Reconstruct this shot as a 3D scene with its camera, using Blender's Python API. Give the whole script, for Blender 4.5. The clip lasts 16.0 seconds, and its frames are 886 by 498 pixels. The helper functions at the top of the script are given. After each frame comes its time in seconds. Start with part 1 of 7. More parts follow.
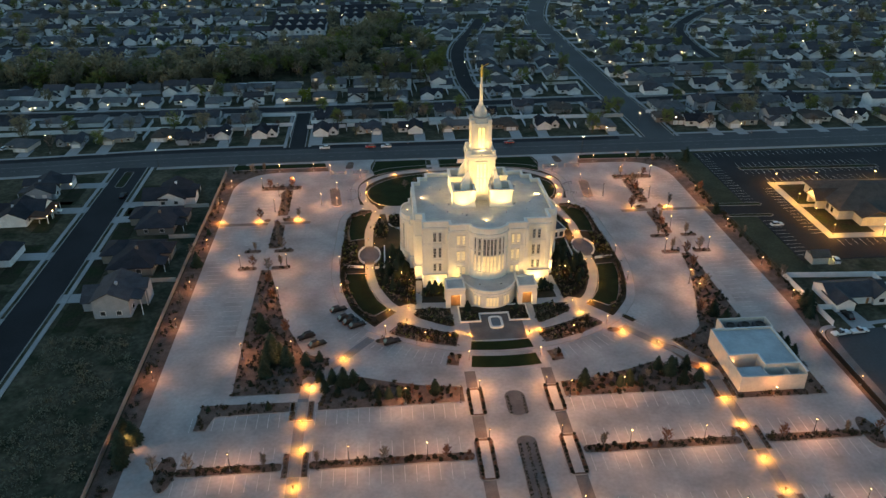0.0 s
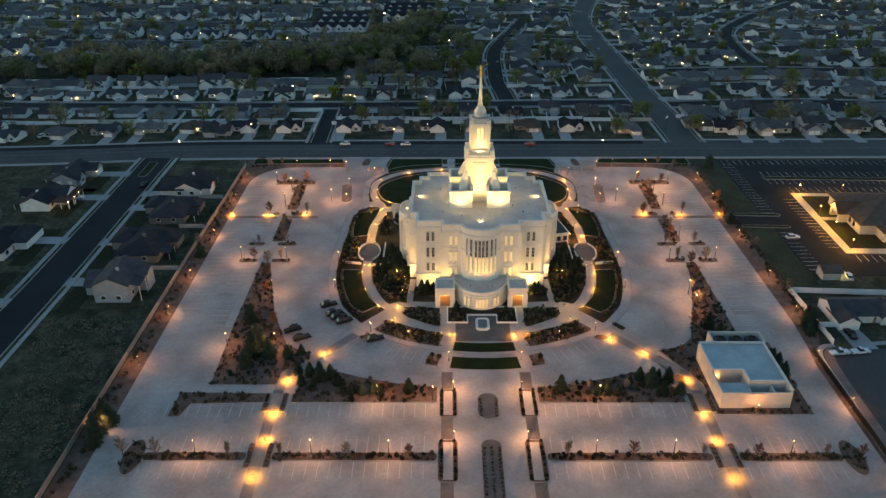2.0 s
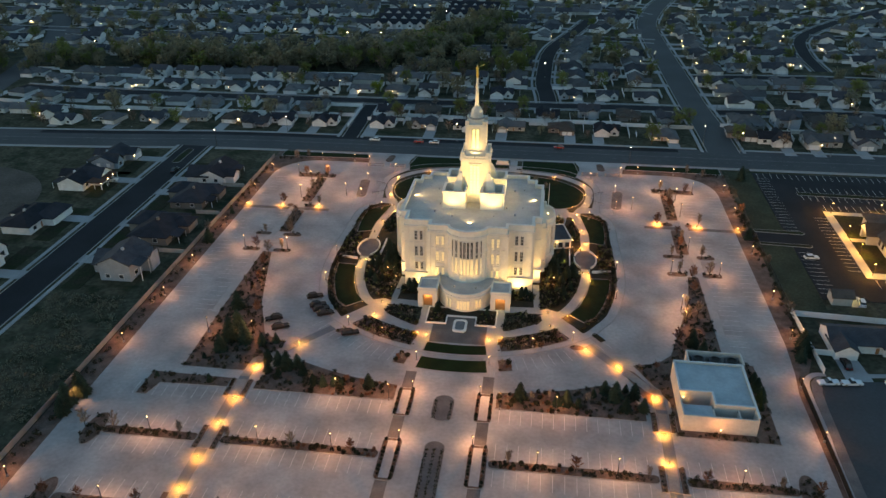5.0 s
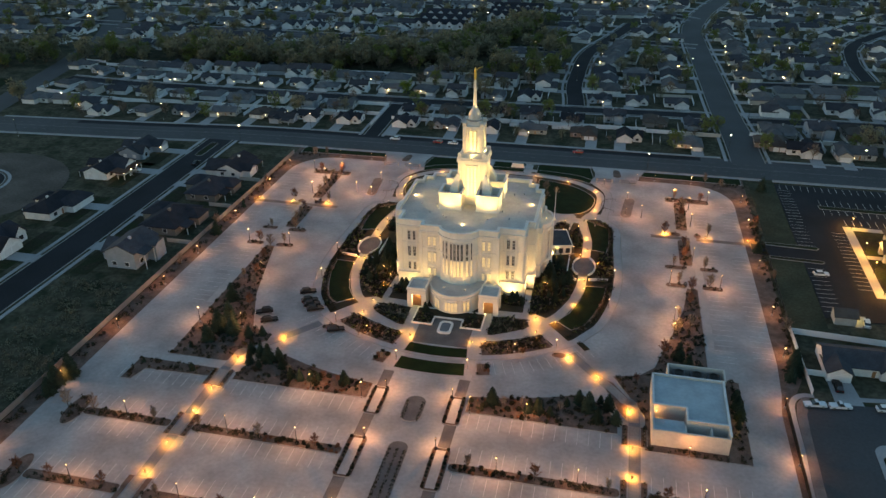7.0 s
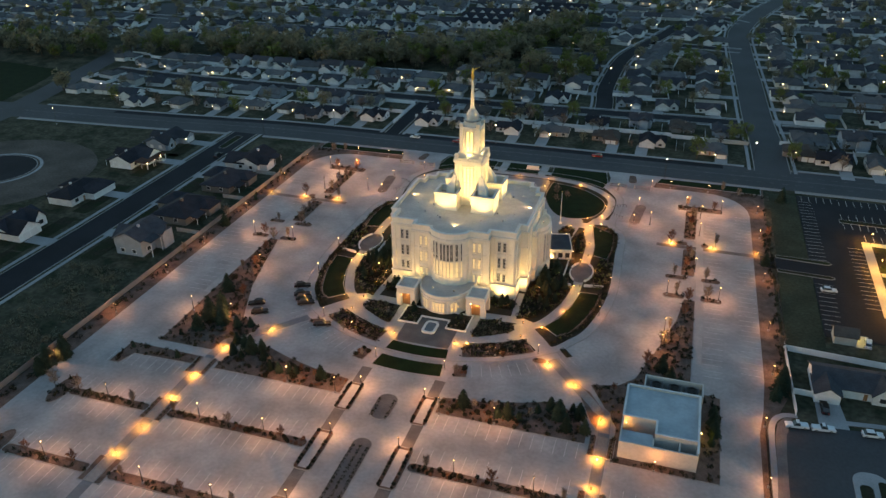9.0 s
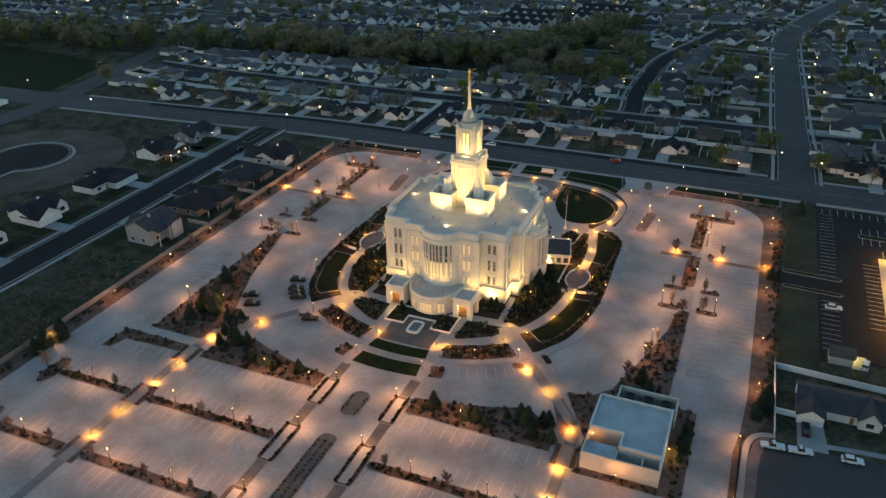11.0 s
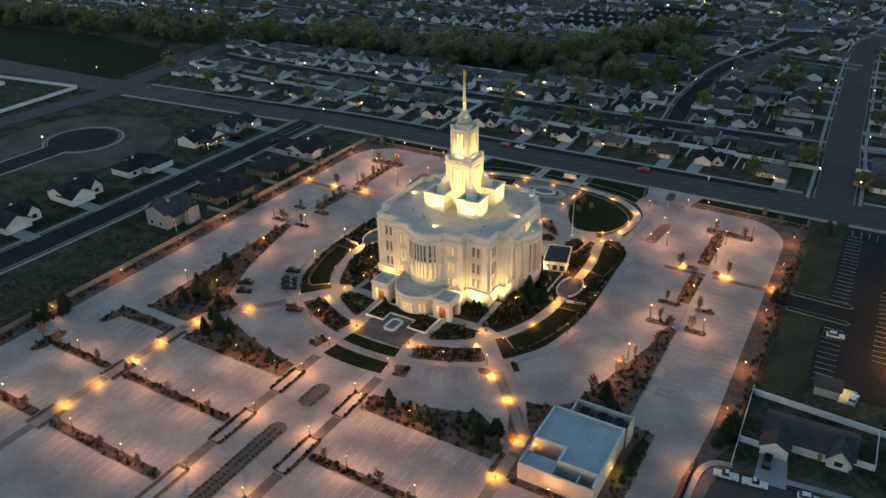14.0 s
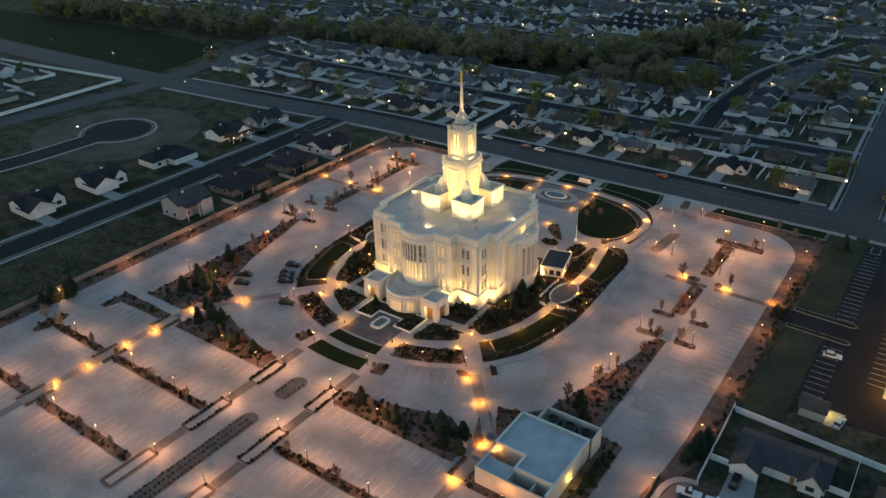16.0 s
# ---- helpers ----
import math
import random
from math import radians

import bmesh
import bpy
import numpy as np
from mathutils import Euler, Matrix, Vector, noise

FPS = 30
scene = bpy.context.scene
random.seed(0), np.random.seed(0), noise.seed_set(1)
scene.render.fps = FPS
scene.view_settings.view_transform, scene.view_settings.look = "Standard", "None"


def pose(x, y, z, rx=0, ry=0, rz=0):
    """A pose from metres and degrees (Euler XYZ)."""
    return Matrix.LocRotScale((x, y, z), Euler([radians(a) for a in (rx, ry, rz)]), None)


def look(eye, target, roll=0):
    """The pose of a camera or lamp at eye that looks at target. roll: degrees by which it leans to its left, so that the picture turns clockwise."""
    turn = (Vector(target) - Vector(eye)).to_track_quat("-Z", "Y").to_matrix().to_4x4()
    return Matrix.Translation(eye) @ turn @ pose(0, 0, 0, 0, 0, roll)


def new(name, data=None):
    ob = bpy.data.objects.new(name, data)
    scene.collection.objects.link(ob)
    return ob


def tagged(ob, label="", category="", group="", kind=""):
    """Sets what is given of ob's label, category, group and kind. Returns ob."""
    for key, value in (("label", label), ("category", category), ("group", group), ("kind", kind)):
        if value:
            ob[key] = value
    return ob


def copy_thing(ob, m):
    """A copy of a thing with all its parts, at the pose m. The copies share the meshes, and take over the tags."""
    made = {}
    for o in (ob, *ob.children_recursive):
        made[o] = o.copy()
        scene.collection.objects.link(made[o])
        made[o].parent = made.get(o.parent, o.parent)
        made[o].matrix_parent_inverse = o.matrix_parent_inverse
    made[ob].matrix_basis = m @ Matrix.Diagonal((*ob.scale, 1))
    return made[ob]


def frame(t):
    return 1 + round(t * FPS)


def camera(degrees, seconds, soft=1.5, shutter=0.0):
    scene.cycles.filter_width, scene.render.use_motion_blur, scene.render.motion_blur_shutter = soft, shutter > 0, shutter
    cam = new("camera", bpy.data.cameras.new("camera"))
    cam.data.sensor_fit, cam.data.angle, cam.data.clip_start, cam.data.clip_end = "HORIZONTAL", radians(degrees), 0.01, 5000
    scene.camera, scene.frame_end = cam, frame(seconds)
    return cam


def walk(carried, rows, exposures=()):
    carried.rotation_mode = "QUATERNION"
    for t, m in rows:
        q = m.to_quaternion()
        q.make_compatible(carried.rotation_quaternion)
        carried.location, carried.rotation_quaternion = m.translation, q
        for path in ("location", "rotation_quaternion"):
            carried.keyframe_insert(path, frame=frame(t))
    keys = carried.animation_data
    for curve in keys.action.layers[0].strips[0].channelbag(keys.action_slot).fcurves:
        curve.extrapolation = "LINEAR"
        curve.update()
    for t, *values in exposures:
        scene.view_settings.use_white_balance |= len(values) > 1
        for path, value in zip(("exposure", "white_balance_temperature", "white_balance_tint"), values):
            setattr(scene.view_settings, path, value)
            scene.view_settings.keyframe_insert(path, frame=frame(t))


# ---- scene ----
cam = camera(60.1, 16.0, 1.45)
PATH = [
    (0, (-31.992, -238.64, 129.586), (-31.847, -236.882, 128.644), -0.1),
    (0.5, (-26.717, -238.905, 129.59), (-26.611, -237.144, 128.648), -0.1),
    (1, (-21.431, -239.108, 129.596), (-21.364, -237.345, 128.653), -0.1),
    (1.5, (-16.081, -239.179, 129.6), (-16.052, -237.416, 128.656), -0.2),
    (2, (-10.65, -239.129, 129.592), (-10.661, -237.366, 128.648), -0.2),
    (2.5, (-5.16, -238.986, 129.58), (-5.211, -237.224, 128.636), -0.2),
    (3, (0.371, -238.718, 129.573), (0.28, -236.956, 128.629), -0.3),
    (3.5, (5.829, -238.318, 129.571), (5.699, -236.559, 128.627), -0.4),
    (4, (11.183, -237.744, 129.575), (11.015, -235.989, 128.63), -0.4),
    (6.5, (37.327, -233.651, 129.768), (36.969, -231.926, 128.822), -0.5),
    (7, (42.481, -232.517, 129.803), (42.086, -230.8, 128.858), -0.5),
    (7.5, (47.595, -231.204, 129.843), (47.162, -229.496, 128.897), -0.5),
    (8, (52.706, -229.819, 129.893), (52.237, -228.12, 128.946), -0.5),
    (8.5, (57.828, -228.317, 129.929), (57.322, -226.63, 128.982), -0.5),
    (9, (62.904, -226.657, 129.964), (62.361, -224.982, 129.017), -0.6),
    (11.5, (88.076, -216.868, 130.104), (87.351, -215.263, 129.157), -0.8),
    (12, (93.055, -214.587, 130.071), (92.294, -212.998, 129.124), -0.8),
    (12.5, (97.997, -212.108, 130.011), (97.2, -210.537, 129.064), -0.9),
    (13, (102.884, -209.496, 129.951), (102.051, -207.944, 129.004), -1.0),
    (13.5, (107.674, -206.778, 129.88), (106.805, -205.245, 128.934), -1.0),
    (14, (112.346, -203.984, 129.807), (111.443, -202.47, 128.861), -1.1),
    (14.5, (116.95, -201.134, 129.721), (116.012, -199.64, 128.776), -1.1),
    (15, (121.448, -198.183, 129.647), (120.478, -196.711, 128.702), -1.2),
    (15.5, (125.894, -195.149, 129.59), (124.891, -193.699, 128.645), -1.2),
    (16, (130.337, -192.052, 129.551), (129.302, -190.626, 128.608), -1.3),
]
walk(cam, [(t, look(eye, target, roll)) for t, eye, target, roll in PATH], [(0.0, 3.12, 8550, 0), (8.0, 3.10, 8600, 0), (16.0, 3.06, 8950, 3)])

# ---- world and large light ----
world = bpy.data.worlds.new("dusk")
scene.world = world
world.use_nodes = True
wn = world.node_tree.nodes
sky = wn.new("ShaderNodeTexSky")
sky.sky_type, sky.sun_disc = "NISHITA", False
sky.sun_elevation, sky.sun_rotation = radians(1.0), radians(250)
sky.altitude, sky.dust_density, sky.ozone_density = 1400, 1.0, 2.45
SKY = 0.123
wn["Background"].inputs["Strength"].default_value = SKY
world.node_tree.links.new(sky.outputs[0], wn["Background"].inputs["Color"])

AMBER, WARM, FLOOD, PEACH = (1.0, 0.385, 0.085), (1.0, 0.72, 0.40), (1.0, 0.66, 0.285), (1.0, 0.455, 0.235)
BOLLARD_W, POLE_W, FLOOD_W, STREET_W = 98.0, 266.0, 740.0, 80.0


def lamp_data(kind, watts, colour, size=0.2, spread=None, blend=0.5):
    d = bpy.data.lights.new("bulb", kind)
    d.energy, d.color = watts, colour
    if kind == "SPOT":
        d.spot_size, d.spot_blend = radians(spread), blend
    d.shadow_soft_size = size
    return d


# ---- materials ----
def material(name, colour, rough=0.8, metal=0.0, vary=0.25, scale=1.0, fine=12.0, bump=0.15, second=None, per_object=0.0, spec=0.4, world_space=True):
    """Two scales of noise on a base colour, with fine relief; second: a colour that broad stains lean to."""
    m = bpy.data.materials.new(name)
    m.use_nodes = True
    nt = m.node_tree
    n, link = nt.nodes, nt.links.new
    b = n["Principled BSDF"]
    b.inputs["Roughness"].default_value, b.inputs["Metallic"].default_value = rough, metal
    b.inputs["Specular IOR Level"].default_value = spec if rough < 0.85 else 0.1
    where = n.new("ShaderNodeNewGeometry").outputs["Position"] if world_space else n.new("ShaderNodeTexCoord").outputs["Object"]
    broad, grain = n.new("ShaderNodeTexNoise"), n.new("ShaderNodeTexNoise")
    broad.inputs["Scale"].default_value, grain.inputs["Scale"].default_value = 0.12 * scale, fine * 0.2
    broad.inputs["Detail"].default_value, grain.inputs["Detail"].default_value = 6, 3
    link(where, broad.inputs["Vector"]), link(where, grain.inputs["Vector"])
    mix = n.new("ShaderNodeMix")
    mix.data_type = "RGBA"
    dark = second or tuple(c * (1 - 1.2 * vary) for c in colour)
    mix.inputs["A"].default_value, mix.inputs["B"].default_value = (*dark, 1), (*colour, 1)
    ramp = n.new("ShaderNodeMapRange")
    ramp.inputs["From Min"].default_value, ramp.inputs["From Max"].default_value = 0.36, 0.64
    link(broad.outputs["Fac"], ramp.inputs["Value"]), link(ramp.outputs["Result"], mix.inputs["Factor"])
    hsv = n.new("ShaderNodeHueSaturation")
    val = n.new("ShaderNodeMapRange")
    val.inputs["To Min"].default_value, val.inputs["To Max"].default_value = 1 - vary * 0.8, 1 + vary * 0.8
    val.inputs["From Min"].default_value, val.inputs["From Max"].default_value = 0.25, 0.75
    link(grain.outputs["Fac"], val.inputs["Value"])
    out = val.outputs["Result"]
    if per_object:
        info, rnd, mul = n.new("ShaderNodeObjectInfo"), n.new("ShaderNodeMapRange"), n.new("ShaderNodeMath")
        rnd.inputs["To Min"].default_value, rnd.inputs["To Max"].default_value = 1 - per_object, 1 + per_object
        mul.operation = "MULTIPLY"
        link(info.outputs["Random"], rnd.inputs["Value"]), link(rnd.outputs["Result"], mul.inputs[0]), link(out, mul.inputs[1])
        out = mul.outputs[0]
    link(out, hsv.inputs["Value"]), link(mix.outputs["Result"], hsv.inputs["Color"]), link(hsv.outputs["Color"], b.inputs["Base Color"])
    if bump:
        bp = n.new("ShaderNodeBump")
        bp.inputs["Strength"].default_value, bp.inputs["Distance"].default_value = bump, 0.05
        link(grain.outputs["Fac"], bp.inputs["Height"]), link(bp.outputs["Normal"], b.inputs["Normal"])
    return m


def let_light_through(m, colour, share=0.45):
    """Thin leaves pass part of the light on."""
    n, link = m.node_tree.nodes, m.node_tree.links.new
    thin, mix = n.new("ShaderNodeBsdfTranslucent"), n.new("ShaderNodeMixShader")
    thin.inputs["Color"].default_value = (*colour, 1)
    mix.inputs[0].default_value = share
    link(n["Principled BSDF"].outputs[0], mix.inputs[1]), link(thin.outputs[0], mix.inputs[2]), link(mix.outputs[0], n["Material Output"].inputs["Surface"])


def glowing(name, colour, strength, base=(0.8, 0.75, 0.6)):
    m = bpy.data.materials.new(name)
    m.use_nodes = True
    b = m.node_tree.nodes["Principled BSDF"]
    b.inputs["Base Color"].default_value = (*base, 1)
    b.inputs["Emission Color"].default_value, b.inputs["Emission Strength"].default_value = (*colour, 1), strength
    m.cycles.emission_sampling = "NONE"
    return m


GRASS_WILD = material("dry_grass", (0.024, 0.030, 0.017), 0.95, vary=0.6, scale=1.0, fine=3, bump=0.5, second=(0.080, 0.070, 0.048))
LAWN = material("lawn_grass", (0.011, 0.023, 0.007), 0.95, vary=0.3, scale=2, fine=20, bump=0.3)
YARD = material("yard_grass", (0.018, 0.027, 0.011), 0.95, vary=0.45, scale=1.2, fine=6, second=(0.030, 0.025, 0.018))
VERGE = material("verge_grass", (0.046, 0.054, 0.034), 0.95, vary=0.4, scale=1.0, fine=6, second=(0.033, 0.038, 0.024))
WEEDS = material("weeds", (0.12, 0.128, 0.092), 0.95, vary=0.5, scale=2, fine=5, second=(0.11, 0.105, 0.08))
ASPHALT = material("asphalt", (0.024, 0.025, 0.029), 0.85, vary=0.22, scale=0.5, fine=8)
ROAD = material("worn_road", (0.048, 0.049, 0.053), 0.8, vary=0.2, scale=0.4, fine=6)
LOT = material("lot_concrete", (0.335, 0.322, 0.318), 0.75, vary=0.15, scale=0.7, fine=5, bump=0.1, second=(0.215, 0.208, 0.208))
PATH_STONE = material("path_concrete", (0.32, 0.315, 0.31), 0.75, vary=0.12, scale=2, fine=8, bump=0.1)
KERB = material("kerb_concrete", (0.27, 0.26, 0.25), 0.8, vary=0.15, scale=2, fine=10)
SIDEWALK = material("sidewalk_concrete", (0.29, 0.29, 0.295), 0.8, vary=0.15, scale=1, fine=8)
WALK_GREY = material("worn_grey_walk", (0.23, 0.22, 0.212), 0.8, vary=0.2, scale=2, fine=10, bump=0.1)
PAVER = material("brown_pavers", (0.135, 0.118, 0.112), 0.8, vary=0.25, scale=2, fine=14, per_object=0.12)
SLATE = material("slate_paving", (0.14, 0.15, 0.165), 0.75, vary=0.2, scale=2, fine=10)
GARDEN = material("dark_garden_soil", (0.044, 0.036, 0.027), 0.95, vary=0.35, scale=3, fine=16, bump=0.5, second=(0.028, 0.028, 0.018))
MULCH = material("bark_mulch", (0.15, 0.108, 0.09), 0.95, vary=0.35, scale=3, fine=16, bump=0.5)
SOIL = material("bare_soil", (0.115, 0.094, 0.080), 0.95, vary=0.3, scale=0.6, fine=5, bump=0.3)
PAINT = material("road_paint", (0.50, 0.49, 0.47), 0.7, vary=0.2, scale=4, fine=12, bump=0)
WORN_PAINT = material("worn_lane_paint", (0.19, 0.185, 0.17), 0.8, vary=0.35, scale=3, fine=8, bump=0)
STONE = material("white_granite", (0.74, 0.70, 0.62), 0.6, vary=0.07, scale=3, fine=10, bump=0.12)
STONE_TRIM = material("pale_stone_trim", (0.66, 0.64, 0.60), 0.6, vary=0.08, scale=3, fine=10, bump=0.1)
ROOF_MEMBRANE = material("roof_membrane", (0.47, 0.455, 0.43), 0.8, vary=0.12, scale=2, fine=6, bump=0.08, second=(0.38, 0.37, 0.355))
# sky's reflection on the service roof, put into the base colour as blue
ROOF_SKY_TINT = material("blue_grey_membrane", (0.35, 0.40, 0.43), 0.7, vary=0.1, scale=2, fine=6, bump=0.06, second=(0.29, 0.33, 0.355))
METAL_DARK = material("dark_bronze", (0.045, 0.040, 0.036), 0.45, 0.7, vary=0.15, bump=0)
METAL_GREY = material("galvanised", (0.33, 0.34, 0.35), 0.45, 0.8, vary=0.15, bump=0)
DOME = material("dome_stone", (0.62, 0.58, 0.52), 0.5, vary=0.15, scale=6, fine=10)
GOLD = material("gold_leaf", (0.85, 0.60, 0.16), 0.42, 0.65, vary=0.08, bump=0)
RENDER_WALL = material("grey_render", (0.48, 0.46, 0.43), 0.8, vary=0.1, scale=3, fine=8)
GLASS_DARK = material("dark_glass", (0.035, 0.038, 0.042), 0.08, vary=0.1, bump=0, spec=0.8)
GLASS_LIT = glowing("lit_glass", (1.0, 0.60, 0.16), 0.062)
GLASS_TOWER = glowing("tower_glass", (1.0, 0.74, 0.18), 0.26)
WOOD_DOOR = material("oak_door", (0.30, 0.15, 0.07), 0.5, vary=0.2, scale=6, fine=20)
BULB = glowing("bulb_glass", (1.0, 0.62, 0.28), 3.5)
FLOOD_LENS = glowing("flood_lens", (1.0, 0.75, 0.4), 0.5, (0.3, 0.3, 0.3))
BULB_AMBER = glowing("amber_bulb_glass", (1.0, 0.58, 0.18), 5.0)
BULB_STREET = glowing("street_bulb", (1.0, 0.70, 0.42), 12.0)
HOUSE_LIGHT = glowing("porch_bulb", (1.0, 0.66, 0.36), 4.0)
VINYL = material("white_vinyl", (0.70, 0.71, 0.72), 0.5, vary=0.08, scale=3, bump=0)
VINYL_GREY = material("grey_vinyl", (0.19, 0.187, 0.185), 0.6, vary=0.15, scale=3, bump=0)
BARK = material("bark", (0.085, 0.068, 0.055), 0.95, vary=0.3, scale=6, fine=16, bump=0.4)
TWIG = material("bare_twigs", (0.215, 0.17, 0.14), 0.95, vary=0.3, scale=3, fine=10, per_object=0.25)
TWIG_PALE = material("pale_budding_twigs", (0.23, 0.19, 0.16), 0.95, vary=0.3, scale=3, fine=10, per_object=0.2)
TWIG_RED = material("reddish_twigs", (0.17, 0.085, 0.055), 0.95, vary=0.3, scale=3, fine=10, per_object=0.2)
NEEDLES = material("conifer_needles", (0.030, 0.046, 0.030), 0.9, vary=0.4, scale=4, fine=14, per_object=0.3)
LEAVES = material("spring_leaves", (0.135, 0.158, 0.062), 0.9, vary=0.4, scale=1.5, fine=8, per_object=0.35)
LEAVES_LIME = material("lime_leaves", (0.13, 0.17, 0.025), 0.9, vary=0.3, scale=2, fine=8, per_object=0.15)
LEAVES_DULL = material("budding_leaves", (0.18, 0.178, 0.118), 0.95, vary=0.4, scale=1.5, fine=8, per_object=0.35)
let_light_through(LEAVES, (0.20, 0.24, 0.08), 0.55)
let_light_through(LEAVES_DULL, (0.27, 0.25, 0.18), 0.55)
let_light_through(LEAVES_LIME, (0.2, 0.27, 0.03))
SHRUB = material("shrub_leaves", (0.032, 0.032, 0.020), 0.95, vary=0.4, scale=8, fine=16, per_object=0.4)
SAGE = material("sage_leaves", (0.115, 0.12, 0.085), 0.95, vary=0.35, scale=8, fine=16)
SHINGLE = [material("shingles_" + n, c, 0.9, vary=0.2, scale=3, fine=12, per_object=0.25, bump=0.3) for n, c in (
    ("charcoal", (0.030, 0.032, 0.040)), ("slate", (0.050, 0.054, 0.064)), ("brown", (0.075, 0.062, 0.055)), ("grey", (0.105, 0.106, 0.112)), ("rust", (0.12, 0.062, 0.045)))]
SIDING = [material("siding_" + n, c, 0.75, vary=0.12, scale=4, fine=10, per_object=0.15, bump=0.1) for n, c in (
    ("white", (0.62, 0.63, 0.64)), ("beige", (0.37, 0.355, 0.33)), ("brick", (0.21, 0.172, 0.155)), ("tan", (0.44, 0.42, 0.385)), ("blue", (0.26, 0.29, 0.33)), ("stone", (0.15, 0.138, 0.125)))]
GARAGE = material("garage_door_white", (0.62, 0.62, 0.63), 0.55, vary=0.06, bump=0)
CAR_DARK = material("black_car_paint", (0.006, 0.006, 0.007), 0.4, 0.0, vary=0.05, bump=0, spec=0.22)
CAR_WHITE = material("white_car_paint", (0.62, 0.63, 0.64), 0.2, 0.0, vary=0.04, bump=0, spec=0.6)
CAR_RED = material("red_car_paint", (0.25, 0.02, 0.02), 0.2, 0.1, vary=0.05, bump=0, spec=0.6)
TYRE = material("tyre_rubber", (0.02, 0.02, 0.02), 0.9, vary=0.1, bump=0)


# ---- mesh helpers ----
class Geo:
    """Loose pieces gathered into one mesh."""

    def __init__(self):
        self.v, self.f = [], []

    def add(self, verts, faces):
        k = len(self.v)
        self.v += [tuple(p) for p in verts]
        self.f += [tuple(i + k for i in f) for f in faces]
        return self

    def box(self, x0, y0, z0, x1, y1, z1, turn=0.0, at=(0, 0)):
        c, s = math.cos(turn), math.sin(turn)
        pts = [(x, y, z) for z in (z0, z1) for x, y in ((x0, y0), (x1, y0), (x1, y1), (x0, y1))]
        pts = [(at[0] + c * x - s * y, at[1] + s * x + c * y, z) for x, y, z in pts]
        return self.add(pts, [(3, 2, 1, 0), (4, 5, 6, 7), (0, 1, 5, 4), (1, 2, 6, 5), (2, 3, 7, 6), (3, 0, 4, 7)])

    def prism(self, poly, z0, z1, top=None):
        """An upright solid over a plan outline (counter-clockwise); top: another outline of as many corners."""
        n, top = len(poly), top or poly
        pts = [(x, y, z0) for x, y in poly] + [(x, y, z1) for x, y in top]
        return self.add(pts, [tuple(range(n - 1, -1, -1)), tuple(range(n, 2 * n))] + [(i, (i + 1) % n, n + (i + 1) % n, n + i) for i in range(n)])

    def ring(self, outer, inner, z0, z1):
        """A wall between two outlines of as many corners."""
        n = len(outer)
        pts = [(x, y, z) for o in (outer, inner) for z in (z0, z1) for x, y in o]
        f = []
        for i in range(n):
            j = (i + 1) % n
            f += [(i, j, n + j, n + i), (2 * n + j, 2 * n + i, 3 * n + i, 3 * n + j), (n + i, n + j, 3 * n + j, 3 * n + i), (j, i, 2 * n + i, 2 * n + j)]
        return self.add(pts, f)

    def lathe(self, profile, n=16, at=(0, 0, 0), turn=0.0):
        """A turned solid from (radius, height) pairs, bottom to top."""
        pts = [(at[0] + r * math.cos(turn + 2 * math.pi * i / n), at[1] + r * math.sin(turn + 2 * math.pi * i / n), at[2] + z) for r, z in profile for i in range(n)]
        f = [(k * n + i, k * n + (i + 1) % n, (k + 1) * n + (i + 1) % n, (k + 1) * n + i) for k in range(len(profile) - 1) for i in range(n)]
        return self.add(pts, f + [tuple(range(n - 1, -1, -1)), tuple(range((len(profile) - 1) * n, len(profile) * n))])

    def stick(self, a, b, r0, r1, n=5):
        a, b = Vector(a), Vector(b)
        q = (b - a).to_track_quat("Z", "Y")
        pts = [p + q @ Vector((r * math.cos(2 * math.pi * i / n), r * math.sin(2 * math.pi * i / n), 0)) for p, r in ((a, r0), (b, r1)) for i in range(n)]
        return self.add(pts, [(i, (i + 1) % n, n + (i + 1) % n, n + i) for i in range(n)] + [tuple(range(n, 2 * n)), tuple(range(n - 1, -1, -1))])

    def strip(self, line, left, right, z0, z1):
        """A low band along a plan line, from so far to its left to so far to its right."""
        a, b = [], []
        for i, p in enumerate(line):
            d = Vector(line[min(i + 1, len(line) - 1)]) - Vector(line[max(i - 1, 0)])
            d.normalize()
            a.append((p[0] - d.y * left, p[1] + d.x * left))
            b.append((p[0] + d.y * right, p[1] - d.x * right))
        n = len(line)
        pts = [(x, y, z) for z in (z0, z1) for l in (a, b) for x, y in l]
        f = []
        for i in range(n - 1):
            j = i + 1
            f += [(2 * n + i, 3 * n + i, 3 * n + j, 2 * n + j), (i, 2 * n + i, 2 * n + j, j), (n + j, 3 * n + j, 3 * n + i, n + i)]
        f += [(0, n, 3 * n, 2 * n), (n - 1, 3 * n - 1, 4 * n - 1, 2 * n - 1)]
        return self.add(pts, f)

    def mesh(self, name, mat, smooth=False):
        me = bpy.data.meshes.new(name)
        me.from_pydata(self.v, [], self.f)
        me.materials.append(mat)
        if smooth:
            me.shade_smooth()
        me.update()
        return me


def part(name, geo, mat, parent=None, label="", m=None, smooth=False):
    """Link a Geo, or a mesh made before, as one object under a thing or part."""
    ob = new(name, geo.mesh(name, mat, smooth) if isinstance(geo, Geo) else geo)
    ob.parent = parent
    if m is not None:
        ob.matrix_basis = m
    return tagged(ob, label)


def thing(name, label, category, m=None, group="", kind=""):
    ob = new(name)
    ob.empty_display_size = 0.5
    if m is not None:
        ob.matrix_basis = m
    return tagged(ob, label, category, group, kind)


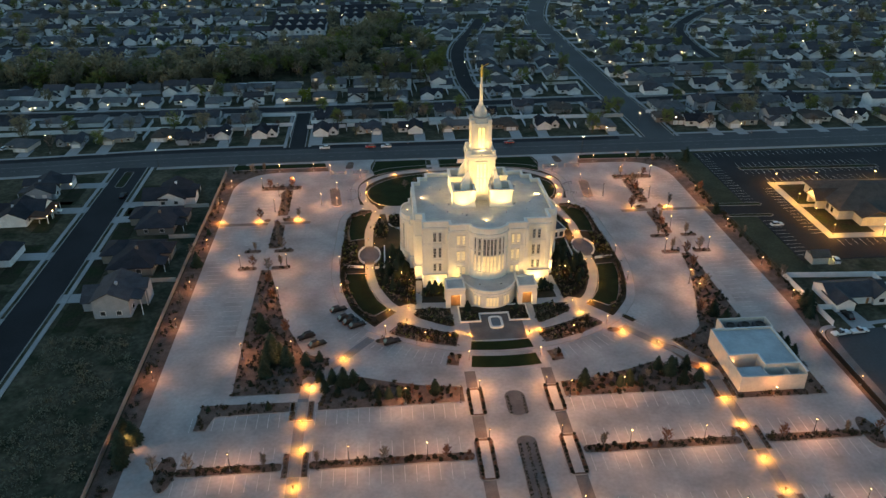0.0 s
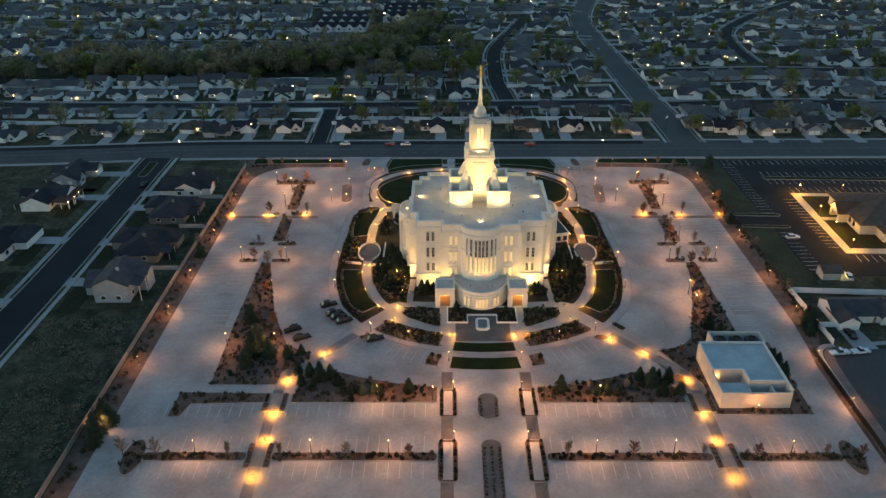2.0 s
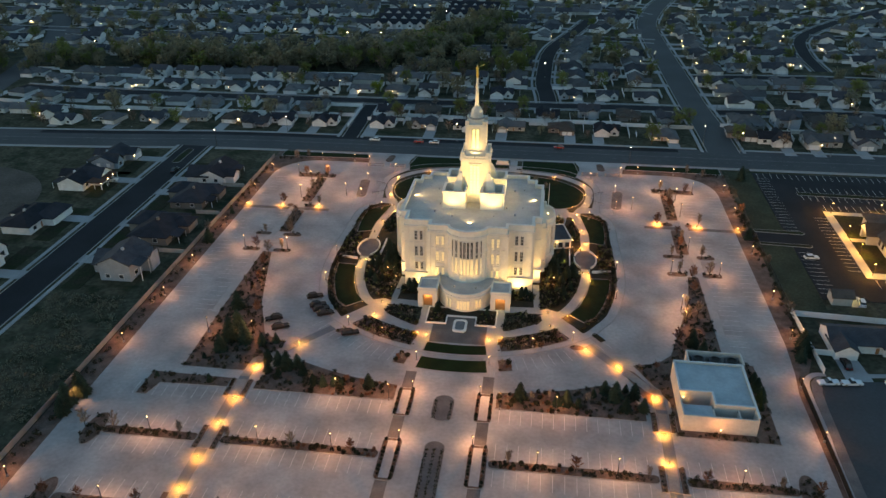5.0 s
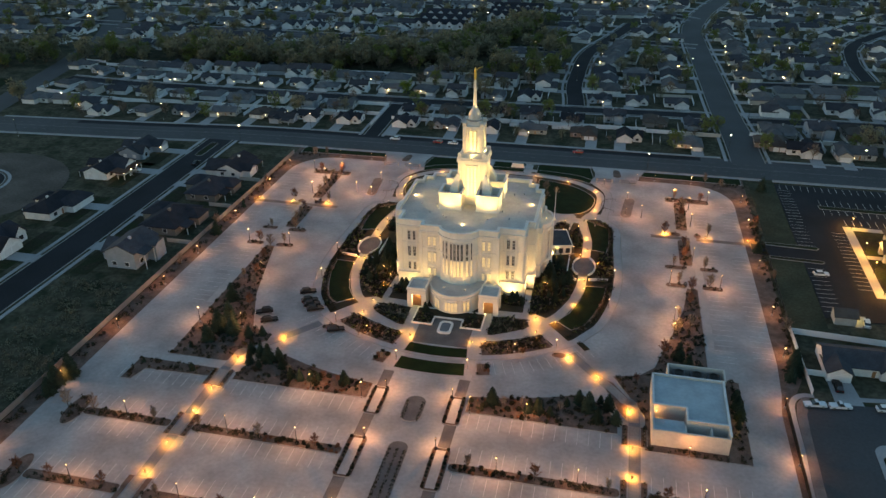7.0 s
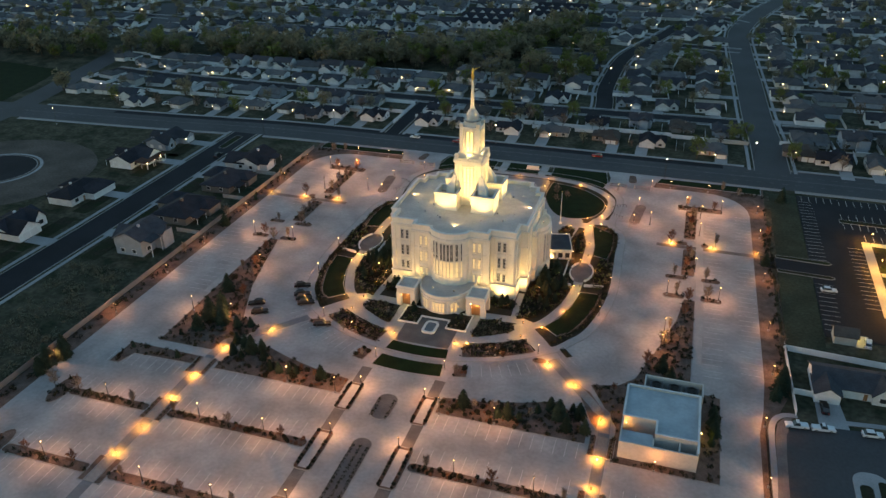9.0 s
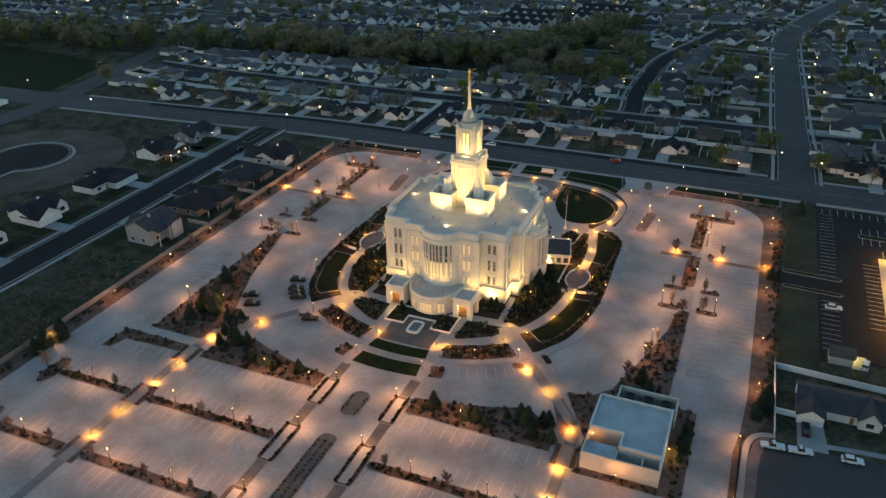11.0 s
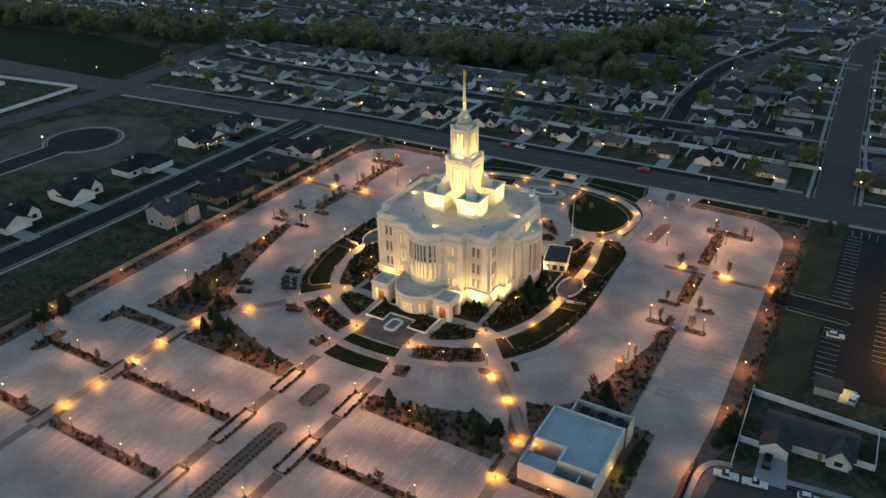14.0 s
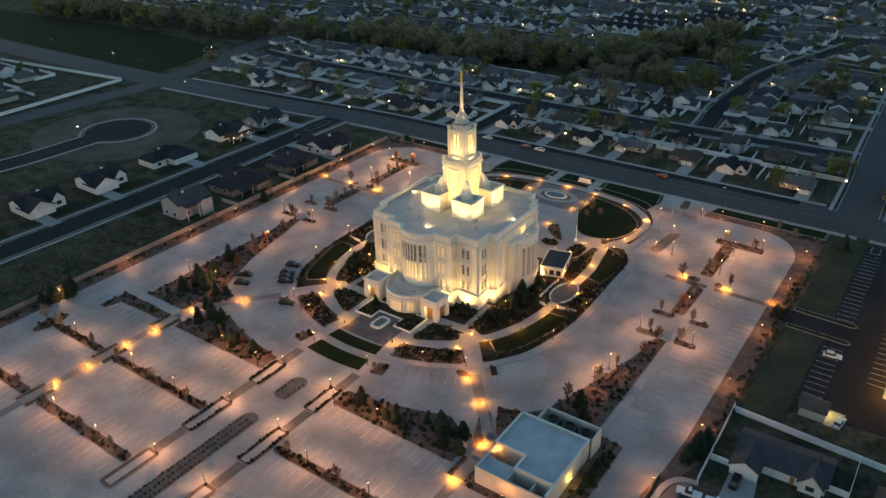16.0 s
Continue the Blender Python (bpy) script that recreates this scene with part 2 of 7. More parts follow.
def arc(cx, cy, r, a0, a1, n=16, ry=None):
    """Plan points on a circle or ellipse; degrees from +x, counter-clockwise."""
    return [(cx + r * math.cos(radians(a0 + (a1 - a0) * i / n)), cy + (ry or r) * math.sin(radians(a0 + (a1 - a0) * i / n))) for i in range(n + 1)]


def oval(cx, cy, rx, ry, n=28):
    return arc(cx, cy, rx, 0, 360 * (n - 1) / n, n - 1, ry)


def round_rect(x0, y0, x1, y1, r, n=5):
    return arc(x1 - r, y0 + r, r, -90, 0, n) + arc(x1 - r, y1 - r, r, 0, 90, n) + arc(x0 + r, y1 - r, r, 90, 180, n) + arc(x0 + r, y0 + r, r, 180, 270, n)


def sector(r0, r1, a0, a1, n=14, cx=0, cy=0):
    return arc(cx, cy, r1, a0, a1, n) + arc(cx, cy, r0, a1, a0, n)


def grow(poly, d):
    """The outline moved outwards by d."""
    out, n = [], len(poly)
    for i in range(n):
        p, a, b = Vector(poly[i]), Vector(poly[i - 1]), Vector(poly[(i + 1) % n])
        u, w = (p - a).normalized(), (b - p).normalized()
        nu, nw = Vector((u.y, -u.x)), Vector((w.y, -w.x))
        k = (nu + nw)
        k = k / max(k.length_squared, 0.3) * 2
        out.append(tuple(p + k * d))
    return out


def smooth_line(pts, n=6):
    """A curve through plan points."""
    out = []
    for i in range(len(pts) - 1):
        p0, p1, p2, p3 = (Vector(pts[max(0, min(len(pts) - 1, k))]) for k in (i - 1, i, i + 1, i + 2))
        for s in range(n):
            t = s / n
            out.append(tuple(0.5 * ((2 * p1) + (p2 - p0) * t + (2 * p0 - 5 * p1 + 4 * p2 - p3) * t * t + (3 * p1 - p0 - 3 * p2 + p3) * t ** 3)))
    return out + [tuple(pts[-1])]


def mirror(poly):
    return [(-x, y) for x, y in reversed(poly)]


def slab(name, poly, z0, z1, mat, label="", kind="structure", category=""):
    g = Geo().prism(poly, z0, z1)
    return tagged(part(name, g, mat), label, category or name.replace("_", " "), kind=kind)


def band(name, line, left, right, z1, mat, label="", z0=-0.3):
    return tagged(part(name, Geo().strip(line, left, right, z0, z1), mat), label, name.replace("_", " "), kind="structure")


# ---- ground, roads, lot ----
g = Geo()
N = 24
xs = [(-1 + 2 * i / N) * 3000 for i in range(N + 1)]
g.add([(x, y, -0.10) for y in xs for x in xs], [(j * (N + 1) + i, j * (N + 1) + i + 1, (j + 1) * (N + 1) + i + 1, (j + 1) * (N + 1) + i) for j in range(N) for i in range(N)])
tagged(part("ground", g, GRASS_WILD), "dull spring grass and dry soil ground", "ground", kind="structure")

ARTERIAL = smooth_line([(900, 105), (300, 104.5), (100, 103.8), (-60, 103.2), (-130, 102.4), (-190, 97), (-240, 93.5), (-285, 90.5), (-330, 88), (-480, 86), (-900, 83)], 8)
HALF_WAY = 10.8
band("road", ARTERIAL, HALF_WAY, HALF_WAY, 0.0, ROAD, "wide grey asphalt arterial road behind the temple")
SIDE_ROAD = [(-144, 92), (-143.8, 40), (-143.6, -20), (-144.5, -70), (-147, -120), (-152, -190)]
WEST_ROAD = smooth_line([(-305, -140), (-298, -40), (-291, 20), (-287, 75), (-292, 110), (-303, 160), (-316, 215), (-340, 290), (-390, 380)], 6)
NE_ROAD = smooth_line([(104.6, 112), (103.6, 147), (101.0, 188), (99.0, 250), (96.0, 330), (95.6, 385), (102, 425), (115, 475), (140, 550), (185, 700)], 5)
NORTH_STREET = [(-73.0, 112), (-73.6, 168)]
BACK_STREET = smooth_line([(-290, 176), (-240, 172), (-150, 171), (-76, 171.5), (0, 173), (60, 175), (94, 176)], 5)
LOOP_STREET = smooth_line([(23, 178), (22, 192), (19.5, 215), (19.5, 242), (21, 282), (26, 312), (38, 350), (52, 400)], 5)
FAR_STREETS = [
    smooth_line([(-420, 330), (-250, 322), (-120, 318)], 5), smooth_line([(-460, 400), (-300, 392), (-150, 385), (-110, 384)], 5),
    smooth_line([(-520, 470), (-300, 462), (-120, 455)], 5), smooth_line([(-40, 300), (10, 305)], 3),
    smooth_line([(110, 172), (180, 176), (260, 172), (420, 180)], 5), smooth_line([(108, 240), (190, 245), (300, 240), (460, 250)], 5),
    smooth_line([(190, 262), (192, 310), (205, 360), (250, 420), (300, 470)], 5), smooth_line([(96, 332), (70, 336), (36, 340)], 4),
    smooth_line([(210, 360), (300, 352), (460, 360)], 4), smooth_line([(122, 430), (180, 440), (250, 425)], 4),
    smooth_line([(-30, 470), (60, 455), (100, 424)], 4)]


def street(line, half, label, z=0.004, walks=True, mat=ASPHALT):
    band("road", line, half, half, z, mat, label)
    if walks:
        for s in (-1, 1):
            a, b = (half + 0.35, -half) if s > 0 else (-half, half + 0.35)
            band("kerb", line, a, b, z + 0.12, KERB, "pale concrete kerb beside a street")
            a, b = (half + 3.0, -half - 1.6) if s > 0 else (-half - 1.6, half + 3.0)
            band("pavement", line, a, b, z + 0.10, SIDEWALK, "pale concrete pavement beside a street")


for x0, x1, far, near in ((115, 480, 1, 0), (-68, 93, 1, 0), (-275, -78, 1, 0), (112, 480, 0, 1), (57, 108, 0, 1), (-36, 36, 0, 1), (-94, -57, 0, 1), (-134, -98, 0, 1), (-275, -154, 0, 1)):
    seg = [p for p in ARTERIAL if x0 - 25 < p[0] < x1 + 25]
    ys = lambda x: float(np.interp(x, [p[0] for p in ARTERIAL][::-1], [p[1] for p in ARTERIAL][::-1]))
    seg = [(x1 + (x0 - x1) * i / 12, ys(x1 + (x0 - x1) * i / 12)) for i in range(13)]
    # the line runs westwards: its right is north
    if far:
        band("kerb", seg, -HALF_WAY, HALF_WAY + 0.4, 0.13, KERB, "pale concrete kerb of the arterial road")
        band("pavement", seg, -HALF_WAY - 0.4, HALF_WAY + 1.9, 0.10, SIDEWALK, "pale concrete pavement along the arterial road")
    else:
        band("kerb", seg, HALF_WAY + 0.4, -HALF_WAY, 0.13, KERB, "pale concrete kerb of the arterial road")
        band("pavement", seg, HALF_WAY + 2.2, -HALF_WAY - 0.9, 0.10, SIDEWALK, "pale concrete pavement along the arterial road")
seg = [(84 - 314 * i / 40, ys(84 - 314 * i / 40)) for i in range(41)]
band("road", seg, -6.4, HALF_WAY - 0.02, 0.008, ASPHALT, "strip of newer dark asphalt along the arterial road")
for off, dash in ((-0.35, False), (0.35, False), (-4.6, True), (4.6, True)):
    g = Geo()
    for i in range(0, 900, 2 if not dash else 5):
        x = 440 - i
        if -300 < x:
            g.strip([(x, ys(x) + off), (x - (2.0 if not dash else 2.2), ys(x - 2) + off)], 0.07, 0.07, -0.02, 0.006)
    tagged(part("lane_line", g, WORN_PAINT), "worn painted lane line on the arterial", "lane line", kind="structure")
street(SIDE_ROAD, 6.2, "dark asphalt side street between new houses")
street(WEST_ROAD, 8.0, "grey asphalt road at the far edge of vacant land", 0.006, False, ROAD)
street(NE_ROAD, 7.2, "long curving asphalt road through the suburb", 0.006, True, ROAD)
street(NORTH_STREET, 3.6, "short asphalt street off the arterial road")
street(BACK_STREET, 4.2, "asphalt residential street behind houses")
street(LOOP_STREET, 4.5, "curving asphalt residential street")
for s in FAR_STREETS:
    street(s, 4.0, "asphalt residential street far off")
# cul-de-sac on vacant land
slab("soil", oval(-226, 16, 44, 40, 40), -0.3, -0.03, SOIL, "bare brown soil round a cul-de-sac", category="soil")
stem = smooth_line([(-228, 8), (-228.5, -10), (-230, -35), (-238, -80), (-250, -120)], 5)
band("pavement", stem, 8.4, 8.4, 0.0, SIDEWALK, "pale kerb and pavement of a cul-de-sac")
slab("pavement", oval(-228, 18, 20, 19, 36), -0.3, 0.02, SIDEWALK, "pale kerb and pavement round a cul-de-sac")
for r, z, mat, lab in ((18.6, 0.03, SOIL, "narrow soil verge round a cul-de-sac"), (17.6, 0.04, KERB, "pale kerb round a cul-de-sac"), (17.2, 0.05, ASPHALT, "round dark asphalt end of a cul-de-sac")):
    slab("road" if r < 17.5 else "verge", oval(-228, 18, r, r * 0.95, 36), -0.3, z, mat, lab)
band("road", stem, 6.8, 6.8, 0.06, ASPHALT, "dark asphalt stem of a cul-de-sac")
slab("lawn", [(-640, 99), (-306, 99), (-312, 130), (-322, 165), (-420, 178), (-640, 160)], -0.3, -0.02, LAWN, "dim green park lawn across the road", category="lawn")
slab("lawn", [(-132, -170), (-103, -170), (-103, -46), (-128, -46)], -0.3, -0.04, GRASS_WILD, "rough grass of an empty house plot", category="lawn")

# the temple's parking lot, one pale slab, with entrances
LOT_EDGE = arc(76.7, 62, 17, 0, 90, 6, 18.5) + arc(-78.5, 62, 17, 90, 180, 6, 18.5) + [(-95.5, -150), (92.2, -150), (92.2, -66), (93.4, -57), (94.2, -44)]
slab("parking_lot", LOT_EDGE, -0.4, 0.0, LOT, "pale concrete parking lot surface round the temple", category="parking lot")
slab("planting_bed", [(99.6, 92), (54, 92), (54, 76), (-54, 76), (-54, 92), (-101.2, 92), (-101.4, -150), (93.6, -150), (93.6, -66), (99.6, -50)], -0.4, -0.045, MULCH, "brown bark mulch bed along the lot edge", category="planting bed")
for s in (-1, 1):
    slab("driveway", [(s * x, y) for x, y in ((38, 70), (55, 70), (57, 86), (60, 93), (36, 93), (38, 86))][::s], -0.3, 0.012, LOT, "pale concrete entrance drive off the arterial", category="driveway")
    slab("median", [(s * x, y) for x, y in arc(47.5, 84, 1.7, -180, 0, 8) + arc(47.0, 89, 1.4, 0, 180, 8)][::s], 0.0, 0.18, MULCH, "narrow planted median in an entrance drive", category="planting bed")
slab("road", [(96, 22.6), (112.5, 21.5), (112.5, 29.5), (96, 30.4)], -0.3, 0.01, ASPHALT, "dark asphalt link between two parking lots")

# paths and beds round the temple
GARDEN_EDGE = [(57.9 * math.cos(math.radians(a)), 57.9 * math.sin(math.radians(a))) for a in range(230, 311, 3)]
EAST_EDGE = smooth_line([(37.2, -44.4), (40.2, -40.2), (44.2, -33.5), (47.4, -20.5), (48.5, -9), (48.3, 3), (47.7, 16), (47.3, 28), (45.8, 33.6), (42.8, 37.4), (42.2, 43), (43.2, 54), (41.9, 66), (32, 77.6), (14, 81.0), (0, 81.4)], 6)[1:-1]
GARDEN_EDGE += EAST_EDGE
GARDEN_EDGE += [(-x, y) for x, y in EAST_EDGE[::-1]]
slab("garden", GARDEN_EDGE, -0.3, 0.024, GARDEN, "dark planted garden ground round the temple", category="planting bed")
slab("pavement", grow(GARDEN_EDGE, 2.6), -0.3, 0.016, PATH_STONE, "pale concrete band round the gardens")
tagged(part("kerb", Geo().ring(grow(GARDEN_EDGE, 2.9), grow(GARDEN_EDGE, 2.604), -0.2, 0.10), KERB), "low kerb between garden walk and lot", "kerb", kind="structure")
slab("pavement", sector(47.0, 51.6, 236, 304, 24), -0.3, 0.05, PATH_STONE, "pale curved walk before the temple")
slab("pavement", [(-13, -56), (13, -56), (13, -35), (-13, -35)], -0.3, 0.046, PATH_STONE, "pale concrete forecourt before the temple door")
slab("pavement", [(-24, 17.2), (24, 17.2), (31, 24), (33, 40), (26, 50), (14, 58), (-14, 58), (-26, 50), (-33, 40), (-31, 24)], -0.3, 0.048, PATH_STONE, "pale concrete court behind the temple")
for s in (-1, 1):
    slab("pavement", [(s * x, y) for x, y in ((8.4, -69), (12.2, -69), (12.2, -50), (8.4, -50))][::s], -0.3, 0.054, PATH_STONE, "pale straight walk to the temple door")
    for k, (pts, w) in enumerate((([(12, -34.6), (18, -34.4), (24.5, -34.2), (29, -36)], 1.7), ([(21.9, -18.5), (22.3, -26), (22.8, -34)], 1.0), ([(25, -35.5), (29.3, -40.2), (34.2, -45.9), (38, -50.5)], 2.5), ([(22, -43.6), (25.5, -41.4), (28.5, -37.6)], 2.0))):
        band("pavement", [(s * x, y) for x, y in smooth_line(pts, 5)], w, w, 0.056 + 0.004 * k, PATH_STONE, "pale concrete garden walk")


BEDS = []


def bed(name, poly, mat, label, z=0.12, edge=0.3):
    """A planted area with a kerb round it."""
    if sum(a[0] * b[1] - b[0] * a[1] for a, b in zip(poly, poly[1:] + poly[:1])) < 0:
        poly = poly[::-1]
    if mat == MULCH and "walk" not in label:
        BEDS.append(poly)
    slab(name, poly, -0.2, z, mat, label, category="lawn" if "lawn" in name else "planting bed")
    edge = 0 if mat == GARDEN else 0.22 if mat == LAWN else edge * 0.5
    if edge:
        tagged(part("kerb", Geo().ring(grow(poly, edge), grow(poly, 0.004), -0.2, z + 0.03), KERB), "pale concrete edging round a planted bed", "kerb", kind="structure")


def both(name, poly, mat, label, z=0.12, edge=0.3):
    bed(name, poly, mat, label, z, edge)
    bed(name, mirror(poly), mat, label, z, edge)


DEG = math.degrees
both("planting_bed", sector(52.3, 58.5, 283, 303.4, 12), MULCH, "curved mulch bed with shrubs before the temple")
WEDGE = smooth_line([(12.9, -40.4), (15.2, -37.2), (18.2, -36.0), (21.6, -37.1), (24.0, -39.2), (23.0, -41.2), (18.3, -44.2), (13.8, -46.4), (12.9, -45.6), (12.9, -40.4)], 3)[:-1]
both("planting_bed", WEDGE, GARDEN, "oval bed of low grey-green shrubs", 0.13)
bed("lawn", sector(55.4, 59.8, 261.2, 278.8, 10), LAWN, "curved mown lawn strip before the plaza", 0.10)
bed("lawn", sector(62.6, 68.0, 261.6, 278.4, 10), LAWN, "curved mown lawn strip at the drive", 0.10)
both("planting_bed", sector(62.6, 67.6, 281.5, 284.4, 6), MULCH, "small mulch bed beside the lawn", 0.12)
# side lawns with a hedge outside them
SIDE_PATH = [(24, -38), (29, -36), (32.6, -31.5), (36, -23), (37.9, -14), (38.3, -7), (38.4, 2), (38.6, 9), (38.2, 21.5), (36.4, 30), (36.2, 38), (39.5, 45), (41.4, 54), (40, 64.5), (29.5, 74), (14, 77.8), (0, 78.6)]
path_line = smooth_line(SIDE_PATH, 6)


for s in (-1, 1):
    band("pavement", [(s * x, y) for x, y in path_line], 1.5, 1.5, 0.062, PATH_STONE, "pale concrete ring walk round the temple")
    band("pavement", [(s * 9, 78.6), (s * 9, 90)], 1.6, 1.6, 0.066, PATH_STONE, "pale walk out to the arterial road")
    band("pavement", [(s * x, y) for x, y in smooth_line([(36, 36), (30, 36.6), (24, 35)], 4)], 2.2, 2.2, 0.068, PATH_STONE, "pale cross walk behind the temple")
    band("pavement", [(s * x, y) for x, y in smooth_line([(36.5, 40.5), (41.5, 41), (50, 41)], 4)], 2.4, 2.4, 0.070, PATH_STONE, "pale cross walk to the lot")


SE_RIM = smooth_line([(46.0, -12.1), (45.2, -20.6), (42.3, -31.1), (39.5, -37.0), (36.9, -38.8)], 4)
NE_RIM = smooth_line([(37.2, 36.6), (42.0, 33.8), (45.2, 30.6), (45.9, 20.6), (45.3, 12.4)], 4)
SE_LAWN = [(39.9, -12.4)] + SE_RIM + [(32.6, -35.0), (35.9, -29.6), (38.3, -22.0), (39.6, -15)]
NE_LAWN = NE_RIM + [(42.3, 13.2), (40.3, 13.6), (40.1, 20), (38.9, 27), (38.0, 32)]
both("lawn", SE_LAWN, LAWN, "curved mown lawn beside the ring path", 0.10)
both("lawn", NE_LAWN, LAWN, "mown lawn beside the ring path", 0.10)
# planted ground: hedge beds outside the lawns, beds against the temple
PLANTED = [SE_RIM + [p for p in EAST_EDGE if -43 < p[1] < -10], NE_RIM + [p for p in EAST_EDGE if 12 < p[1] < 36],
           [(42.5, -8.5), (47.8, -9), (47.8, 11.5), (43.2, 11.5)],
           [(23.6, -33.6), (29.2, -30.6), (31.0, -10), (31.6, 3), (27.6, 3), (23.2, -12), (23.6, -20)],
           [(30.6, -12.6), (36.2, -12.4), (34.8, -22.0), (29.8, -31.4)], [(13.5, -28.5), (20.8, -29), (20.8, -24.5), (13.5, -24.5)],
           [(31.8, 13), (36.4, 14), (36.3, 24), (34.4, 29), (31.8, 24)], WEDGE, sector(52.6, 58.1, 283.6, 302.8, 8), [(33.4, -8.8), (36, -8.8), (34.4, -3), (34.2, 5), (33.4, 6.4)]]
for p in PLANTED[:7] + PLANTED[9:]:
    both("planting_bed", p, GARDEN, "dark planted garden bed beside the temple walks", 0.11)
both("lawn", smooth_line([(15.2, 73.4), (28.0, 69.8), (37.3, 61.4), (39.0, 53), (35.4, 44.2), (27.2, 41.0), (20.7, 44.6), (15, 58), (15.2, 73.4)], 4)[:-1], LAWN, "mown lawn inside the north walk", 0.10)
both("lawn", [(57.5, 85.6), (98.5, 84.6), (98.5, 91), (59, 91)], LAWN, "dark lawn strip between the lot and the arterial road", 0.06)
both("lawn", [(13, 90.6), (13, 80.4), (22, 78.8), (31, 76.6), (36.2, 73.4), (37.4, 80), (35.5, 90.6)], LAWN, "mown lawn strip by the arterial road", 0.09)
bed("lawn", [(-7, 80.8), (7, 80.8), (7, 90.6), (-7, 90.6)], LAWN, "mown lawn strip by the arterial road", 0.09)
both("planting_bed", smooth_line([(11, 43.4), (14.5, 42), (18, 37), (20.4, 33.4), (18.4, 33), (14, 36), (11, 40), (11, 43.4)], 3)[:-1], MULCH, "narrow mulch bed in the north court", 0.12)
both("planting_bed", oval(17.6, 29.4, 3.2, 2.2), GARDEN, "dark shrub bed in the north court", 0.12)
both("planting_bed", [(25.2, 22.6), (28.8, 22.2), (31, 26), (31, 31.5), (28.4, 33.4), (26, 31)], GARDEN, "dark round shrub bed beside the flagpole", 0.12)
# oval fountain basin behind the temple
slab("pavement", round_rect(-14, 57, 14, 76, 3), -0.2, 0.056, SLATE, "slate-grey paved garden court behind the temple")
for r, z, mat, lab in ((9.5, 0.10, PATH_STONE, "pale stone ring of an oval court"), (6.6, 0.14, PAVER, "brown paved oval"), (4.9, 0.5, STONE_TRIM, "pale stone basin rim")):
    slab("pavement" if z < 0.4 else "basin", oval(0, 67, r, r * 0.62, 32), -0.1, z, mat, lab, category="oval court")
slab("water", oval(0, 67, 4.0, 2.4, 24), -0.1, 0.52, GLASS_DARK, "dark still water in an oval basin", category="water")
# oval side plazas with low white walls
for s in (-1, 1):
    slab("pavement", oval(s * 38.3, 0.5, 4.0, 6.8), -0.2, 0.078, PAVER, "oval dark paved side plaza", category="plaza")
    for a0, a1 in ((-62, 62), (118, 242)):
        tagged(part("garden_wall", Geo().strip(arc(s * 38.3, 0.5, 3.8, a0, a1, 16, 6.6), 0.2, 0.2, 0.0, 0.6), STONE_TRIM), "low curved white stone wall round a side plaza", "garden wall")
    for line in ([(33.0, 6.6), (33.0, -9.2), (36.4, -9.2)], [(40.4, -8.4), (46.6, -7.6)]):
        tagged(part("garden_wall", Geo().strip([(s * x, y) for x, y in line], 0.18, 0.18, 0.0, 0.9), STONE_TRIM), "low straight white stone garden wall", "garden wall")
# dark plaza with its white-edged planters
slab("pavement", [(-8.2, -40.2), (-8.2, -54.4), (8.2, -54.4), (8.2, -40.2)], -0.2, 0.058, PAVER, "dark brown paved entry plaza", category="plaza")
planter = [(-10.4, -44.6), (-4.7, -44.6), (-4.7, -40.4), (4.7, -40.4), (4.7, -44.6), (10.4, -44.6), (10.4, -36.4), (-10.4, -36.4)]
slab("planting_bed", planter, -0.1, 0.32, GARDEN, "dark planted bed wrapped round the entry plaza", category="planter")
tagged(part("planter_wall", Geo().ring(grow(planter, 0.4), grow(planter, 0.004), -0.1, 0.5), STONE_TRIM), "white stone edging of the entry planters", "planter wall")
tagged(part("planter_wall", Geo().ring(round_rect(-2.1, -48.9, 2.1, -42.6, 1.3), round_rect(-1.4, -48.2, 1.4, -43.3, 0.9), 0.0, 0.6), STONE_TRIM), "white stone rounded planter ring in the plaza", "planter wall")
slab("water", round_rect(-1.4, -48.2, 1.4, -43.3, 0.9), 0.0, 0.45, SLATE, "dark slate-blue pool inside a rounded stone rim", category="pool")

bed("median", round_rect(-146, 70, -142.4, 87, 1.2), YARD, "kerbed grass median at a street mouth", 0.14)
# beds in the lot
both("planting_bed", round_rect(8.2, -87.6, 12.6, -76.6, 1.2), MULCH, "narrow walk island with clipped shrubs", 0.14)
both("planting_bed", round_rect(8.2, -110, 12.8, -96.2, 1.2), MULCH, "narrow walk island with clipped shrubs", 0.14)
both("planting_bed", round_rect(8.2, -133, 12.8, -119, 1.2), MULCH, "narrow walk island with clipped shrubs", 0.14)
for s in (-1, 1):
    for y0, y1 in ((-87, -77.4), (-109.4, -97), (-132, -120)):
        slab("pavement", [(s * x, y) for x, y in ((9.3, y0), (11.6, y0), (11.6, y1), (9.3, y1))][::s], 0.0, 0.16, PATH_STONE, "pale walk through a planted island")
    for y0, y1 in ((-96.2, -87.6), (-119, -110), (-76.4, -66)):
        slab("pavement", [(s * x, y) for x, y in ((9.2, y0), (12.2, y0), (12.2, y1), (9.2, y1))][::s], 0.0, 0.008, PAVER, "brown paver crosswalk")
bed("planting_bed", round_rect(-2.7, -88.4, 2.6, -78.4, 2.5), PAVER, "rounded cobbled island in the drive", 0.14)
bed("planting_bed", round_rect(-2.4, -150, 2.4, -96, 2.3), PAVER, "long narrow cobbled median in the drive", 0.14)
both("planting_bed", [(13.4, -81.8), (51.5, -82), (51.5, -79), (48.5, -72.5), (42, -68.6), (34, -71.5), (24, -74.2), (13.4, -75.6)], MULCH, "wide mulch bed with shrubs and conifers")
